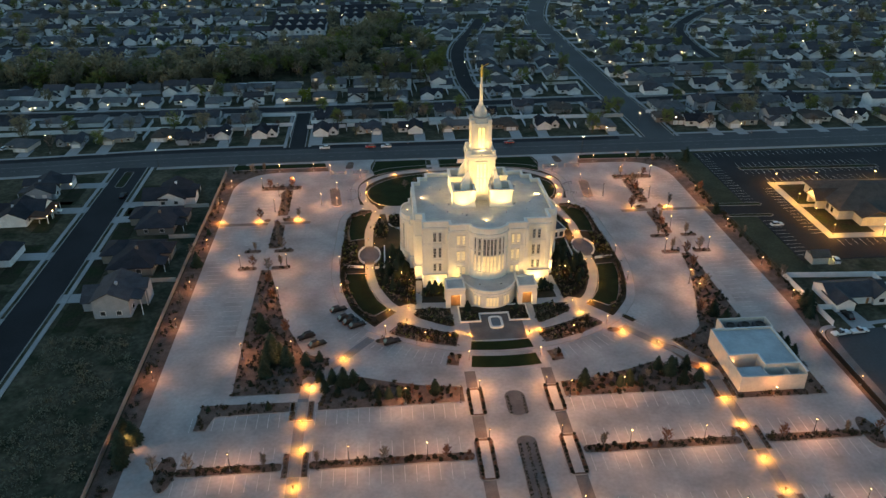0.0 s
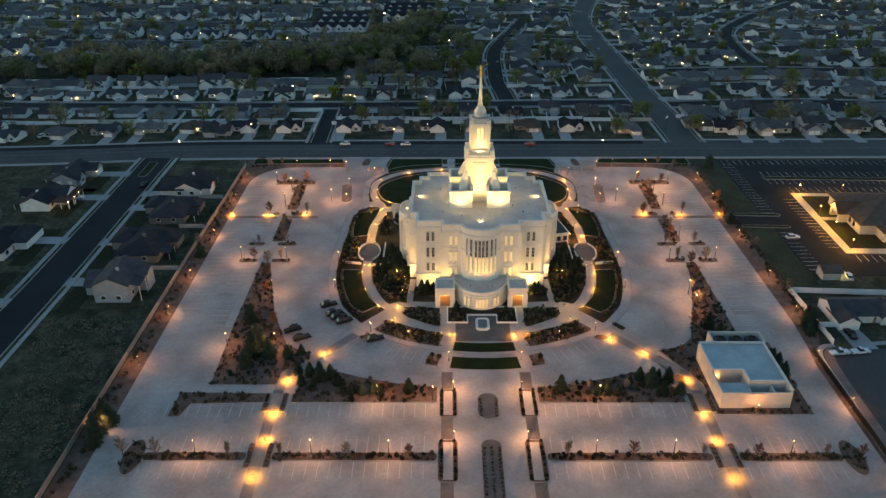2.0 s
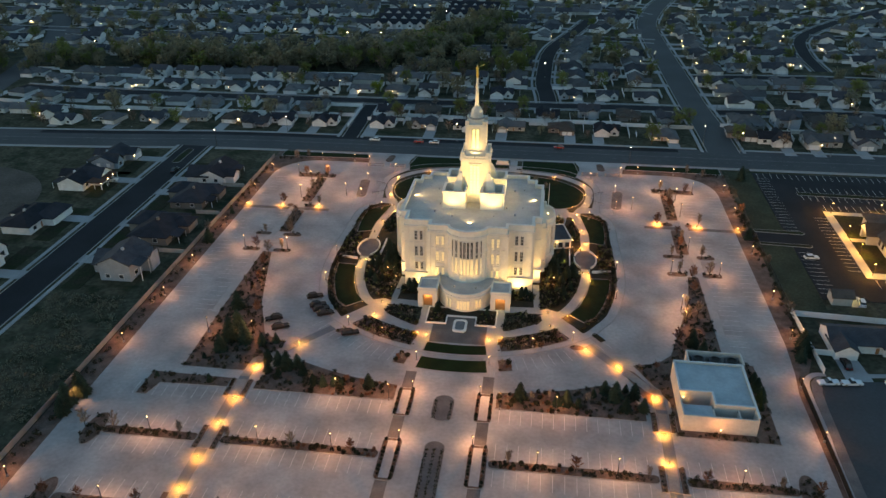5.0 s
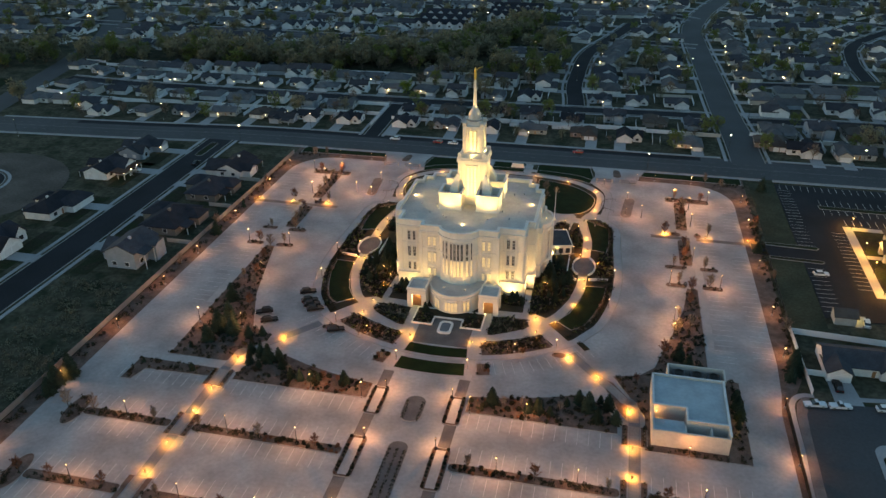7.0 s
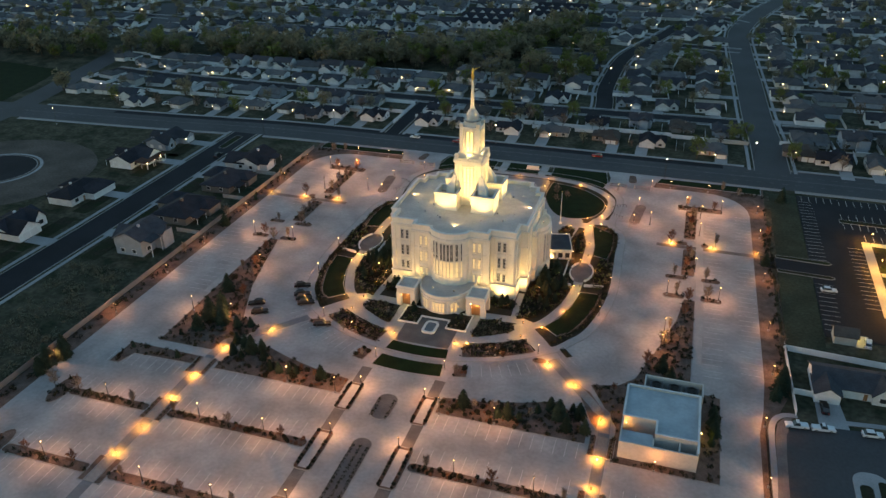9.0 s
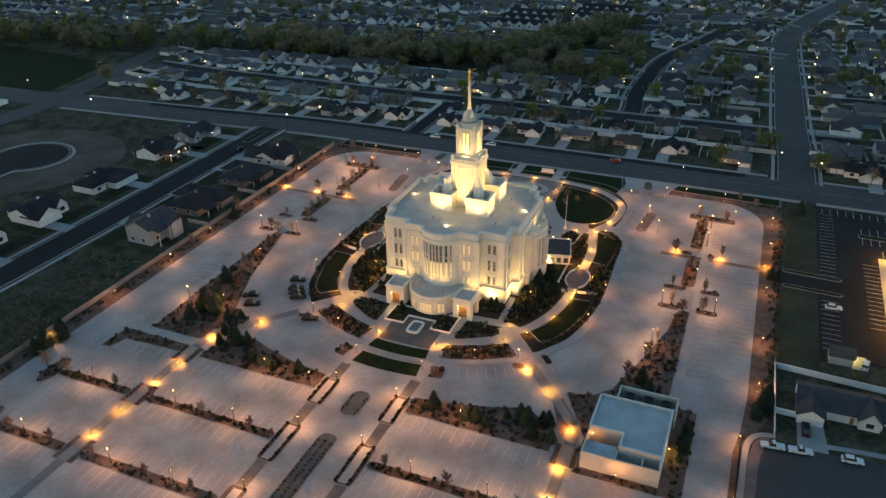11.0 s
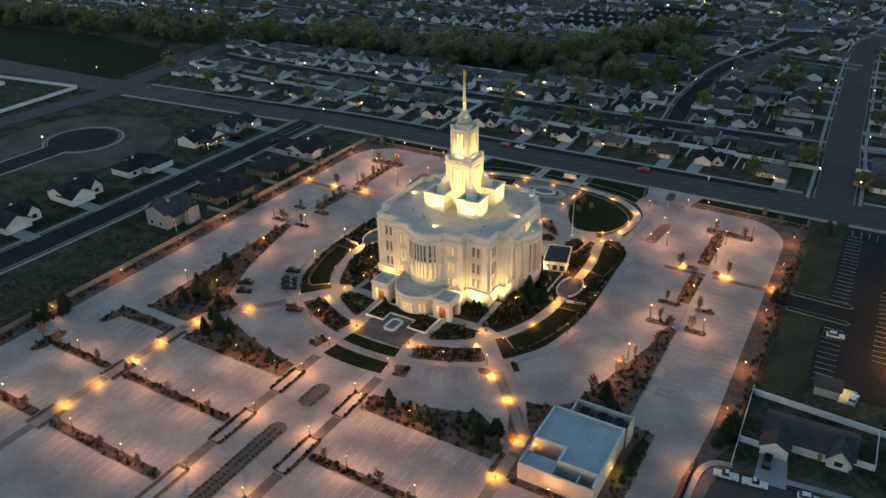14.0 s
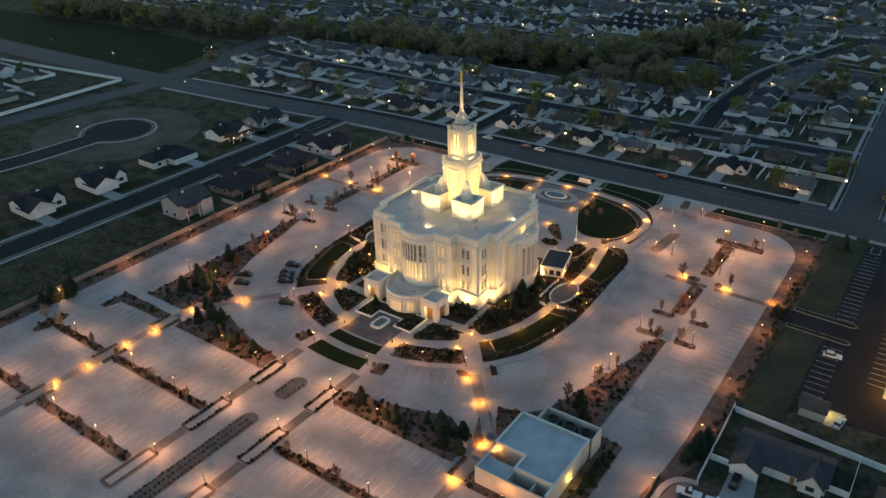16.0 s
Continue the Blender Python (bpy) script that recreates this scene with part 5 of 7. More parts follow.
def pole(h, watts, colour, mat, label, name="lamp_post", group="lot lamp posts"):
    t = thing(name, label, "lamp post", group=group)
    wide = 0.48 if name == "walk_lamp" else 0.28
    part("base", Geo().lathe([(wide, -0.05), (wide, 0.40), (0.14, 0.6)], 10), METAL_DARK if name == "walk_lamp" else KERB, t)
    part("post", Geo().lathe([(0.12, 0.5), (0.055, h - 0.3)], 8), METAL_DARK, t)
    part("lantern", Geo().lathe([(0.06, h - 0.28), (0.10, h - 0.18), (0.12, h + 0.05)], 8), mat, t).visible_shadow = False
    part("cap", Geo().lathe([(0.22, h + 0.06), (0.18, h + 0.14), (0.04, h + 0.26)], 8), METAL_DARK, t)
    if watts > 100:
        ribs(t, h - 0.75, h + 0.07, 0.17, 6, 0.008 if h > 4 else 0.011)
    if watts != STREET_W:
        b = new("bulb", lamp_data("POINT", watts, colour, 0.02 if h > 4 else 0.008))
        b.parent, b.location = t, (0, 0, h - 0.05)
    return t


BOLLARD, BOLLARD_LOT = bollard(BOLLARD_W, "short dark bollard casting a bright amber pool"), bollard(BOLLARD_W * 2.4, "dark bollard lighting a walk through the lot")
POST = pole(5.4, POLE_W, PEACH, BULB, "tall dark lot lamp post with a small bright lantern")
WALK_POST = pole(3.4, POLE_W * 0.8, PEACH, BULB, "short dark lamp post at a walk casting spokes of light", "walk_lamp", "walk lamp posts")
EDGE_POST = pole(3.2, POLE_W * 0.54, PEACH, BULB, "short dark lamp post in the bed along the lot edge", "edge_lamp", "lot edge lamps")
ROAD_POST = pole(9.0, STREET_W, PEACH, BULB_STREET, "tall street lamp beside the road", "street_lamp", "street lamps")
SMALL_POST = pole(3.2, STREET_W * 0.75, (1.0, 0.36, 0.13), BULB, "short path lamp with a small bright lantern", "path_lamp", "path lamps")


def light(proto, spots):
    for x, y in spots:
        if proto.name in used:
            copy_thing(proto, pose(x, y, 0.05))
        else:
            used.add(proto.name)
            proto.matrix_basis = pose(x, y, 0.05)


bl = []
for s in (-1, 1):
    bl += [(s * x, y) for x, y in ((45.4, -60.2), (54.3, -72.8), (55.2, -86.7), (55.2, -96.4), (55.5, -108.6), (55.5, -118.5), (37.3, -52.9), (26.9, -42.5), (26.1, -35.3), (32.1, -36.2), (37.3, -25.2), (39.5, -14.2), (37.2, -9.3), (39.1, -9.2), (42.6, 2.5), (36.6, 8.4), (38.8, 12.4), (37.9, 22), (34.4, 30.6), (36.2, 36), (34.2, 42.2), (39.3, 46.6), (39.8, 55.2), (39.5, 65), (27.3, 73), (12.7, 76.5), (13.1, -50.7), (9.3, -51.6), (66, 32.2), (80.4, 31.2), (95.4, 31.3), (12.8, 67.8), (11.7, 59.1), (17.5, 31.1))]
bl += [(-25.1, -18.1), (-25.1, -26.1), (0.2, 76.9), (10.4, 42), (29.2, 34.4)]
bl.remove((-37.3, -52.9))
outside = [p for p in bl if p[1] <= -52 or abs(p[0]) > 60]
light(BOLLARD, [p for p in bl if p not in outside]), light(BOLLARD_LOT, outside)
poles = []
for s in (-1, 1):
    poles += [(s * x, y) for x, y in ((24.5, -102), (43, -101.8), (70.5, -102), (28.8, -81.6), (66.5, -5.7), (82.2, -5.7), (24.5, -124.8), (43, -124.8), (70.5, -124.8), (75.5, 55), (57.5, 44), (70, 62), (83, 62), (14.5, -82), (74, -58) if s < 0 else (66.5, -37), (60, -58) if s < 0 else (74.6, 12), (67, -28), (75.5, 40))]
light(POST, poles)
light(WALK_POST, [(s * x, y) for s in (-1, 1) for x, y in ((9.0, -96.6), (9.0, -77.4), (9.0, -119.6))])
light(SMALL_POST, [(s * x, y) for s in (-1, 1) for x, y in ((40.5, 33), (47.4, -24), (48.6, -5), (33.5, -49), (22, -53.6), (42.4, 72.5), (55.6, 80), (52, 60.4), (51.4, 44.6), (27.5, -18), (10.2, -63.8), (63, 81.5), (78, 81.5))])
light(EDGE_POST, [(s * 96.4, y) for s in (-1, 1) for y in (-40, -18, 12, 44, 66)] + [(-96.8, y) for y in (-120, -92, -66)] + [(93.3, y) for y in (-112, -84, -63)])
light(ROAD_POST, [(-132.5, 90.5), (-246, 76), (112.5, 114.5), (97, 122.5), (152, 113), (205, 114), (-105, 113.5), (-20, 113), (60, 90.6), (111.5, 172), (88, 262), (108, 250), (-310, 92), (-345, 95), (-300, 140), (20, 230), (33, 262), (-226, -4), (-96, 300), (-185, 310), (-60, 380), (-20, 372), (170, 240), (150, 300), (260, 300), (330, 240), (-420, 96), (-252, 120), (-188, 114), (280, 114), (130, 380), (190, 420)])

# ---- houses ----
def gable(g, x0, y0, x1, y1, z, rise, along="x", eave=0.5, thick=0.22):
    """A pitched roof of two thick slopes over a rectangle."""
    x0, y0, x1, y1 = x0 - eave, y0 - eave, x1 + eave, y1 + eave
    zz = z - eave * rise / max(0.1, ((y1 - y0) if along == "x" else (x1 - x0)) / 2)
    if along == "x":
        ym = (y0 + y1) / 2
        sec = [(y0, zz), (ym, z + rise), (y1, zz), (y1, zz + thick), (ym, z + rise + thick), (y0, zz + thick)]
        pts = [(x, y, h) for x in (x0, x1) for y, h in sec]
    else:
        xm = (x0 + x1) / 2
        sec = [(x0, zz), (xm, z + rise), (x1, zz), (x1, zz + thick), (xm, z + rise + thick), (x0, zz + thick)]
        pts = [(x, y, h) for y in (y1, y0) for x, h in sec]
    f = [(i, (i + 1) % 6, 6 + (i + 1) % 6, 6 + i) for i in range(6)]
    return g.add(pts, f + [(5, 4, 1, 0), (4, 3, 2, 1), (6, 7, 10, 11), (7, 8, 9, 10)])


def hip(g, x0, y0, x1, y1, z, rise, eave=0.5, thick=0.2):
    x0, y0, x1, y1 = x0 - eave, y0 - eave, x1 + eave, y1 + eave
    k = min(x1 - x0, y1 - y0) / 2
    zz = z - 0.2
    r = [(x0 + k, (y0 + y1) / 2), (x1 - k, (y0 + y1) / 2)] if x1 - x0 >= y1 - y0 else [((x0 + x1) / 2, y0 + k), ((x0 + x1) / 2, y1 - k)]
    pts = [(x, y, h) for h in (zz, zz + thick) for x, y in ((x0, y0), (x1, y0), (x1, y1), (x0, y1))] + [(*r[0], z + rise), (*r[1], z + rise)]
    f = [(3, 2, 1, 0)] + [(i, (i + 1) % 4, 4 + (i + 1) % 4, 4 + i) for i in range(4)]
    f += [(4, 5, 9, 8), (5, 6, 9), (6, 7, 8, 9), (7, 4, 8)] if x1 - x0 >= y1 - y0 else [(4, 5, 8), (5, 6, 9, 8), (6, 7, 9), (7, 4, 8, 9)]
    return g.add(pts, f)


def gable_wall(g, x0, x1, y, z, rise, deep=0.25):
    return g.add([(x0, y, z), (x1, y, z), ((x0 + x1) / 2, y, z + rise), (x0, y + deep, z), (x1, y + deep, z), ((x0 + x1) / 2, y + deep, z + rise)],
                 [(0, 1, 2), (5, 4, 3), (0, 3, 4, 1), (1, 4, 5, 2), (2, 5, 3, 0)])


def opening(parent, x, y, z0, z1, w, mat, name="window", out=-1):
    """A framed window or door on a front (out -1) or back (out 1) wall."""
    f = Geo()
    y0, y1 = sorted((y, y + out * 0.10))
    f.box(x - w / 2 - 0.1, y0, z0 - 0.1, x - w / 2, y1, z1 + 0.1).box(x + w / 2, y0, z0 - 0.1, x + w / 2 + 0.1, y1, z1 + 0.1)
    f.box(x - w / 2, y0, z1, x + w / 2, y1, z1 + 0.1).box(x - w / 2, y0, z0 - 0.1, x + w / 2, y1, z0)
    win = part(name, f, GARAGE, parent)
    y0, y1 = sorted((y - out * 0.02, y + out * 0.05))
    part("pane", Geo().box(x - w / 2, y0, z0, x + w / 2, y1, z1), mat, win)
    return win


WIN_WARM = glowing("house_window_glow", (1.0, 0.62, 0.32), 0.06)


def house(w, d, h, style, roof_mat, wall_mat, label, lit=0, side=1, garages=1, porch=False, full=True, back=True):
    """A detached house facing -y: a main block, a garage wing that stands forward, roofs, doors and windows."""
    t = thing("house", label, "house")
    gw = 3.2 + 2.9 * garages
    gx = side * (w / 2 - gw / 2)
    wall = Geo().box(-w / 2, -d / 2, -0.3, w / 2, d / 2, h)
    fy = -d / 2 - 4.0
    wing = Geo().box(gx - gw / 2, fy, -0.3, gx + gw / 2, -d / 2 + 0.05, 2.9) if full else wall.box(gx - gw / 2, fy, -0.3, gx + gw / 2, -d / 2 + 0.05, 2.9)
    rise = d * 0.24
    roof = Geo()
    wroof = Geo() if full else roof
    if style == "hip":
        hip(roof, -w / 2, -d / 2, w / 2, d / 2, h, rise)
        hip(wroof, gx - gw / 2, fy, gx + gw / 2, -d / 2 + 3.5, 2.9, gw * 0.24)
    else:
        gable(roof, -w / 2, -d / 2, w / 2, d / 2, h, rise)
        for sx in (-1, 1):
            wall.add([(sx * w / 2 - 0.2, -d / 2, h), (sx * w / 2 - 0.2, d / 2, h), (sx * w / 2 - 0.2, 0, h + rise - 0.1), (sx * w / 2 + 0.0, -d / 2, h), (sx * w / 2 + 0.0, d / 2, h), (sx * w / 2, 0, h + rise - 0.1)],
                     [(0, 1, 2), (5, 4, 3), (0, 3, 4, 1), (1, 4, 5, 2), (2, 5, 3, 0)])
        gable(wroof, gx - gw / 2, fy, gx + gw / 2, -d / 2 + 4.0, 2.9, gw * 0.3, "y")
        gable_wall(wing, gx - gw / 2, gx + gw / 2, fy + 0.02, 2.9, gw * 0.3)
    ex = -side * (w / 2 - 3.0)
    if style == "peaks":
        gable(roof, ex - 2.4, -d / 2 - 1.2, ex + 2.4, d * 0.1, h, 2.6, "y")
        wall.box(ex - 2.4, -d / 2 - 1.2, -0.3, ex + 2.4, -d / 2 + 0.05, h)
        gable_wall(wall, ex - 2.4, ex + 2.4, -d / 2 - 1.18, h, 2.55)
    if full and back:
        bx = side * w * 0.2
        wall.box(bx - w * 0.19, d / 2 - 0.05, -0.3, bx + w * 0.19, d / 2 + 3.2, h)
        if style == "hip":
            hip(roof, bx - w * 0.19, d / 2 - 3.5, bx + w * 0.19, d / 2 + 3.2, h, rise * 0.62)
        else:
            gable(roof, bx - w * 0.19, d / 2 - 3.5, bx + w * 0.19, d / 2 + 3.2, h, rise * 0.66, "y")
        px = -side * w * 0.24
        pt = part("patio_roof", Geo().add([(px - 2.6, d / 2 - 0.3, h + 0.2), (px + 2.6, d / 2 - 0.3, h + 0.2), (px + 2.6, d / 2 + 3.2, h - 0.45), (px - 2.6, d / 2 + 3.2, h - 0.45), (px - 2.6, d / 2 - 0.3, h + 0.05), (px + 2.6, d / 2 - 0.3, h + 0.05), (px + 2.6, d / 2 + 3.2, h - 0.6), (px - 2.6, d / 2 + 3.2, h - 0.6)], [(0, 1, 2, 3), (7, 6, 5, 4), (0, 4, 5, 1), (1, 5, 6, 2), (2, 6, 7, 3), (3, 7, 4, 0)]), roof_mat, t)
        for dx in (-2.42, 2.42):
            part("patio_post", Geo().box(px + dx - 0.075, d / 2 + 2.9, -0.2, px + dx + 0.075, d / 2 + 3.05, h - 0.5), GARAGE, t)
        part("chimney", Geo().box(-side * w * 0.1 - 0.4, 0.4, h, -side * w * 0.1 + 0.4, 1.1, h + rise + 0.5), wall_mat, t)
    part("wall", wall, wall_mat, t)
    part("roof", roof, roof_mat, t)
    if full:
        part("garage_wall", wing, wall_mat, t)
        part("garage_roof", wroof, roof_mat, t)
    for i in range(garages):
        x = gx + (i - (garages - 1) / 2) * 3.1 if garages > 1 else gx
        ww = 2.7 if garages > 1 else gw - 1.4
        gd = part("garage_door", Geo().box(x - ww / 2, fy - 0.06, 0, x + ww / 2, fy + 0.05, 2.3), GARAGE, t)
    wy = -d / 2 - (1.2 if style == "peaks" else 0)
    opening(t, ex, wy, 0.9, 2.3, 1.8, WIN_WARM if lit > 1 else GLASS_DARK)
    if full:
        opening(t, ex + side * 3.9, -d / 2, 0.0, 2.1, 1.0, WOOD_DOOR, "door")
        for x in (-w * 0.25, w * 0.25):
            opening(t, x, d / 2, 0.9, 2.2, 1.7, WIN_WARM if lit > 1 and x > 0 else GLASS_DARK, out=1)
        for sx in (-1, 1):
            for y0 in (-d * 0.24, d * 0.2):
                f = Geo().box(sx * w / 2 - 0.03, y0 - 0.75, 0.85, sx * w / 2 + 0.07, y0 + 0.75, 2.25)
                win = part("window", f, GARAGE, t)
                part("pane", Geo().box(sx * w / 2 - 0.02, y0 - 0.64, 0.97, sx * w / 2 + 0.09, y0 + 0.64, 2.13), GLASS_DARK, win)
    if h > 4:
        opening(t, ex, wy, 3.6, 4.9, 1.6, WIN_WARM if lit > 2 else GLASS_DARK)
        opening(t, ex + side * 4, -d / 2, 3.6, 4.9, 1.4, GLASS_DARK)
    if lit:
        part("porch_light", Geo().lathe([(0.13, 2.25), (0.17, 2.5), (0.08, 2.65)], 6, (gx - side * (gw / 2 + 0.2), fy - 0.1, 0)), HOUSE_LIGHT, t)
    if porch:
        part("porch_post", Geo().box(ex - 0.1 + side * 2.6, -d / 2 - 1.6, -0.2, ex + 0.1 + side * 2.6, -d / 2 - 1.4, 2.6), GARAGE, t)
    return t


def kind_of(k, full):
    lab = ("dark-roofed house with pale walls", "low ranch house with grey shingle roof", "brick-fronted house with brown shingles", "two-storey house with slate-grey roof", "beige house with grey hipped roof", "white gabled house with charcoal roof", "tan house with brown hipped roof", "blue-grey house with dark gable roof", "long white house with black hipped roof", "large brown house with dark hipped roof and stone walls")
    spec = ((15, 10, 2.9, "gable", 0, 0, 0, 1, 2), (17, 9.5, 2.8, "gable", 3, 1, 1, -1, 1), (16, 10.5, 2.9, "hip", 2, 2, 0, 1, 2), (13, 9.5, 5.4, "gable", 1, 4, 0, -1, 2), (16, 11, 2.9, "hip", 3, 1, 2, 1, 1), (15, 10, 3.0, "peaks", 0, 0, 0, -1, 2), (15.5, 10, 2.9, "hip", 2, 3, 0, -1, 2), (16, 9.5, 2.9, "peaks", 1, 4, 1, 1, 1), (20, 11, 3.1, "hip", 0, 0, 0, 1, 3), (17, 12, 2.7, "hip", 0, 5, 0, -1, 2))[k]
    w, d, h, style, r, wl, lit, side, ga = spec
    if not full:
        r, wl = (1, 3, 3, 1, 3, 1, 3, 3)[k], (0, 0, 3, 0, 1, 0, 0, 4)[k]
    return house(w, d, h, style, SHINGLE[r], SIDING[wl], lab[k] + (" and lit porch" if lit else " and driveway" if full else " among trees"), lit, side, ga, False, full)


NEAR_KINDS = [kind_of(k, True) for k in range(10)]
FAR_KINDS = [kind_of(k, False) for k in range(8)]
homes, queue = [], []


def melt(proto, m, store):
    """Lay a copy of a thing's meshes into one store of loose geometry, kept by material."""
    for o in proto.children_recursive:
        w, p = o.matrix_basis, o.parent
        while p != proto:
            w, p = p.matrix_basis @ w, p.parent
        w = m @ w
        me = o.data
        store.setdefault(me.materials[0].name, Geo()).add([w @ v.co for v in me.vertices], [tuple(f.vertices) for f in me.polygons])


def pour(name, store, label, category):
    """The store as one object of many materials."""
    v, f, ids = [], [], []
    mats = sorted(store)
    for i, k in enumerate(mats):
        n = len(v)
        v += store[k].v
        f += [tuple(a + n for a in q) for q in store[k].f]
        ids += [i] * len(store[k].f)
    me = bpy.data.meshes.new(name)
    me.from_pydata(v, [], f)
    for k in mats:
        me.materials.append(bpy.data.materials[k])
    me.polygons.foreach_set("material_index", ids)
    return tagged(new(name, me), label, category, kind="stuff")


def settle(protos, k, x, y, face, z=-0.08, size=1.0):
    """Stand a house; face: the degrees its front looks to."""
    m = pose(x, y, z, 0, 0, face + 90)
    p = protos[k]
    homes.append((x, y))
    queue.append((math.hypot(x - 40, y + 230), k, m @ Matrix.Scale(size, 4)))


fence_segments, drive_list, yard_trees = [], [], []


def far_enough(x, y, lines, least):
    for line in lines:
        for a, b in zip(line, line[1:]):
            ax, ay, bx, by = *a, *b
            L = (bx - ax) ** 2 + (by - ay) ** 2
            t = max(0, min(1, ((x - ax) * (bx - ax) + (y - ay) * (by - ay)) / L))
            if math.hypot(x - ax - t * (bx - ax), y - ay - t * (by - ay)) < least:
                return False
    return True


ALL_STREETS = [SIDE_ROAD, WEST_ROAD, NE_ROAD, NORTH_STREET, BACK_STREET, LOOP_STREET] + FAR_STREETS
WOODS = [(-560, 185), (-400, 206), (-255, 232), (-166, 236), (-95, 250), (-52, 292), (-26, 362)]


def line_up(line, half, protos, sides=(-1, 1), step=19.5, back=15.0, keep=lambda x, y: True, size=1.0):
    """Houses along both sides of a street, each with its drive and back fence."""
    run, total = [], 0.0
    for a, b in zip(line, line[1:]):
        L = math.dist(a, b)
        run.append((total, L, a, b))
        total += L
    for s in sides:
        q = step * 0.6
        while q < total - step * 0.3:
            for t0, L, a, b in run:
                if t0 <= q <= t0 + L:
                    break
            dx, dy = (b[0] - a[0]) / L, (b[1] - a[1]) / L
            nx, ny = -dy * s, dx * s
            jit = rnd.uniform(-2.5, 2.5)
            x, y = a[0] + dx * (q - t0) + nx * (half + back + jit), a[1] + dy * (q - t0) + ny * (half + back + jit)
            if keep(x, y) and far_enough(x, y, ALL_STREETS, 12.5) and far_enough(x, y, [WOODS], 19) and all(math.hypot(x - hx, y - hy) > 16.0 for hx, hy in homes):
                k = rnd.randrange(8)
                settle(protos, k, x, y, DEG(math.atan2(-ny, -nx)) + rnd.uniform(-5, 5), size=size * rnd.uniform(0.9, 1.0))
                side = (1, -1, 1, -1, 1, -1, -1, 1)[k]
                # drive from the garage to the street
                fx, fy = -nx, -ny
                rx, ry = -fy, fx
                ox, oy = x + rx * side * 4.4, y + ry * side * 4.4
                drive_list.append((ox, oy, fx, fy, back + jit - 6))
                hx, hy = x + nx * 14, y + ny * 14
                fence_segments.append((hx - rx * step / 2, hy - ry * step / 2, hx + rx * step / 2, hy + ry * step / 2))
                fence_segments.append((hx + rx * step / 2, hy + ry * step / 2, hx + rx * step / 2 - nx * 14, hy + ry * step / 2 - ny * 14))
                yard_trees.append((x + nx * rnd.uniform(8, 12) + rx * rnd.uniform(-8, 8), y + ny * rnd.uniform(8, 12) + ry * rnd.uniform(-8, 8)))
                if rnd.random() < 0.55:
                    yard_trees.append((x - nx * 10 + rx * rnd.uniform(-8, 8), y - ny * 10 + ry * rnd.uniform(-8, 8)))
            q += step * rnd.uniform(0.94, 1.1)


settle(NEAR_KINDS, 6, 142, -42, -90, size=0.9), settle(NEAR_KINDS, 1, 163, -42, -90, size=0.9)
# new houses along the side street: each stands on its own plot
for k, x, y, face, size in ((0, -118, 57, 180, 1.15), (9, -118, 33, 180, 1.1), (9, -118.5, 3, 180, 1.2), (3, -117, -25.5, 180, 1.15), (7, -173, 68, 0, 1.1), (0, -174, 43, 0, 1.1), (8, -171.5, 5, 0, 1.05), (5, -172, -28, 0, 1.15), (5, -172, -57, 0, 1.15), (8, -173, -92, 0, 1.15)):
    settle(NEAR_KINDS, k, x, y, face + rnd.uniform(-2, 2), size=size)
    f = 1 if face == 0 else -1
    sd = (1, -1, 1, -1, 1, -1, -1, 1, 1, -1)[k]
    front = x + f * 9.2 * size
    drive_list.append((front - f * 6, y + f * sd * 4.6 * size, f, 0, abs(front - f * 0.5 - (-150.4 if f > 0 else -137.2))))
    slab("lawn", [(front - f * 1.0 + dx * f, y + dy) for dx, dy in ((0, -14), (6.5, -14), (6.5, 14), (0, 14))][::f], -0.3, -0.02, YARD, "dark front lawn of a new house", category="lawn")
# the first row along the arterial road, with a continuous pale fence behind it
row = [(-226, 121), (-204, 126), (-182, 129), (-160, 132), (-138, 134), (-113, 134.5), (-90, 134.5), (-60, 135), (-39, 135), (-18, 135), (5, 136), (30, 136), (52, 135.5), (79, 131)]
for i, (x, y) in enumerate(row):
    k = (5, 2, 7, 1, 6, 0, 5, 5, 7, 0, 1, 2, 5, 4)[i]
    settle(NEAR_KINDS, k, x, y - 1.5, -90 + rnd.uniform(-2, 2) - (8 if i < 2 else 0), size=0.8)
    side = (1, -1, 1, -1, 1, -1, -1, 1)[k]
    drive_list.append((x + side * 4.2, y, 0, -1, y - 6 - 115 + (0 if x > -150 else 5)))
    yard_trees += [(x - 8 + rnd.uniform(-2, 2), y - 11), (x + rnd.uniform(-7, 7), y + 8)]
line_up([(118, 102), (440, 102)], 9.5, NEAR_KINDS, (1,), 20.5, 19.0)
line_up(BACK_STREET, 4.2, NEAR_KINDS, (-1, 1), 19.5, 12.5, size=0.85)
line_up(LOOP_STREET, 4.5, NEAR_KINDS)
line_up(NE_ROAD, 7.4, NEAR_KINDS, (-1, 1), 20, 17, lambda x, y: y > 140)
for s in FAR_STREETS:
    line_up(s, 4.0, FAR_KINDS if s[0][1] > 200 else NEAR_KINDS)
# further rows that fill the suburb behind
for y, x0, x1 in ((214, -72, 4), (232, 45, 82), (276, 120, 420), (304, 120, 420), (385, 240, 440), (412, 20, 95), (44, -460, -345), (14, -430, -322), (214, 40, 84), (430, -420, -90), (520, -560, 60), (548, -560, 60), (500, 140, 400), (350, -470, -110), (286, -500, -110), (362, -520, -110), (292, -20, 80)):
    line_up([(x0, y), (x1, y)], 0.0, FAR_KINDS if y > 190 or x1 < -300 else NEAR_KINDS, (1,), 19.5, 0.0)

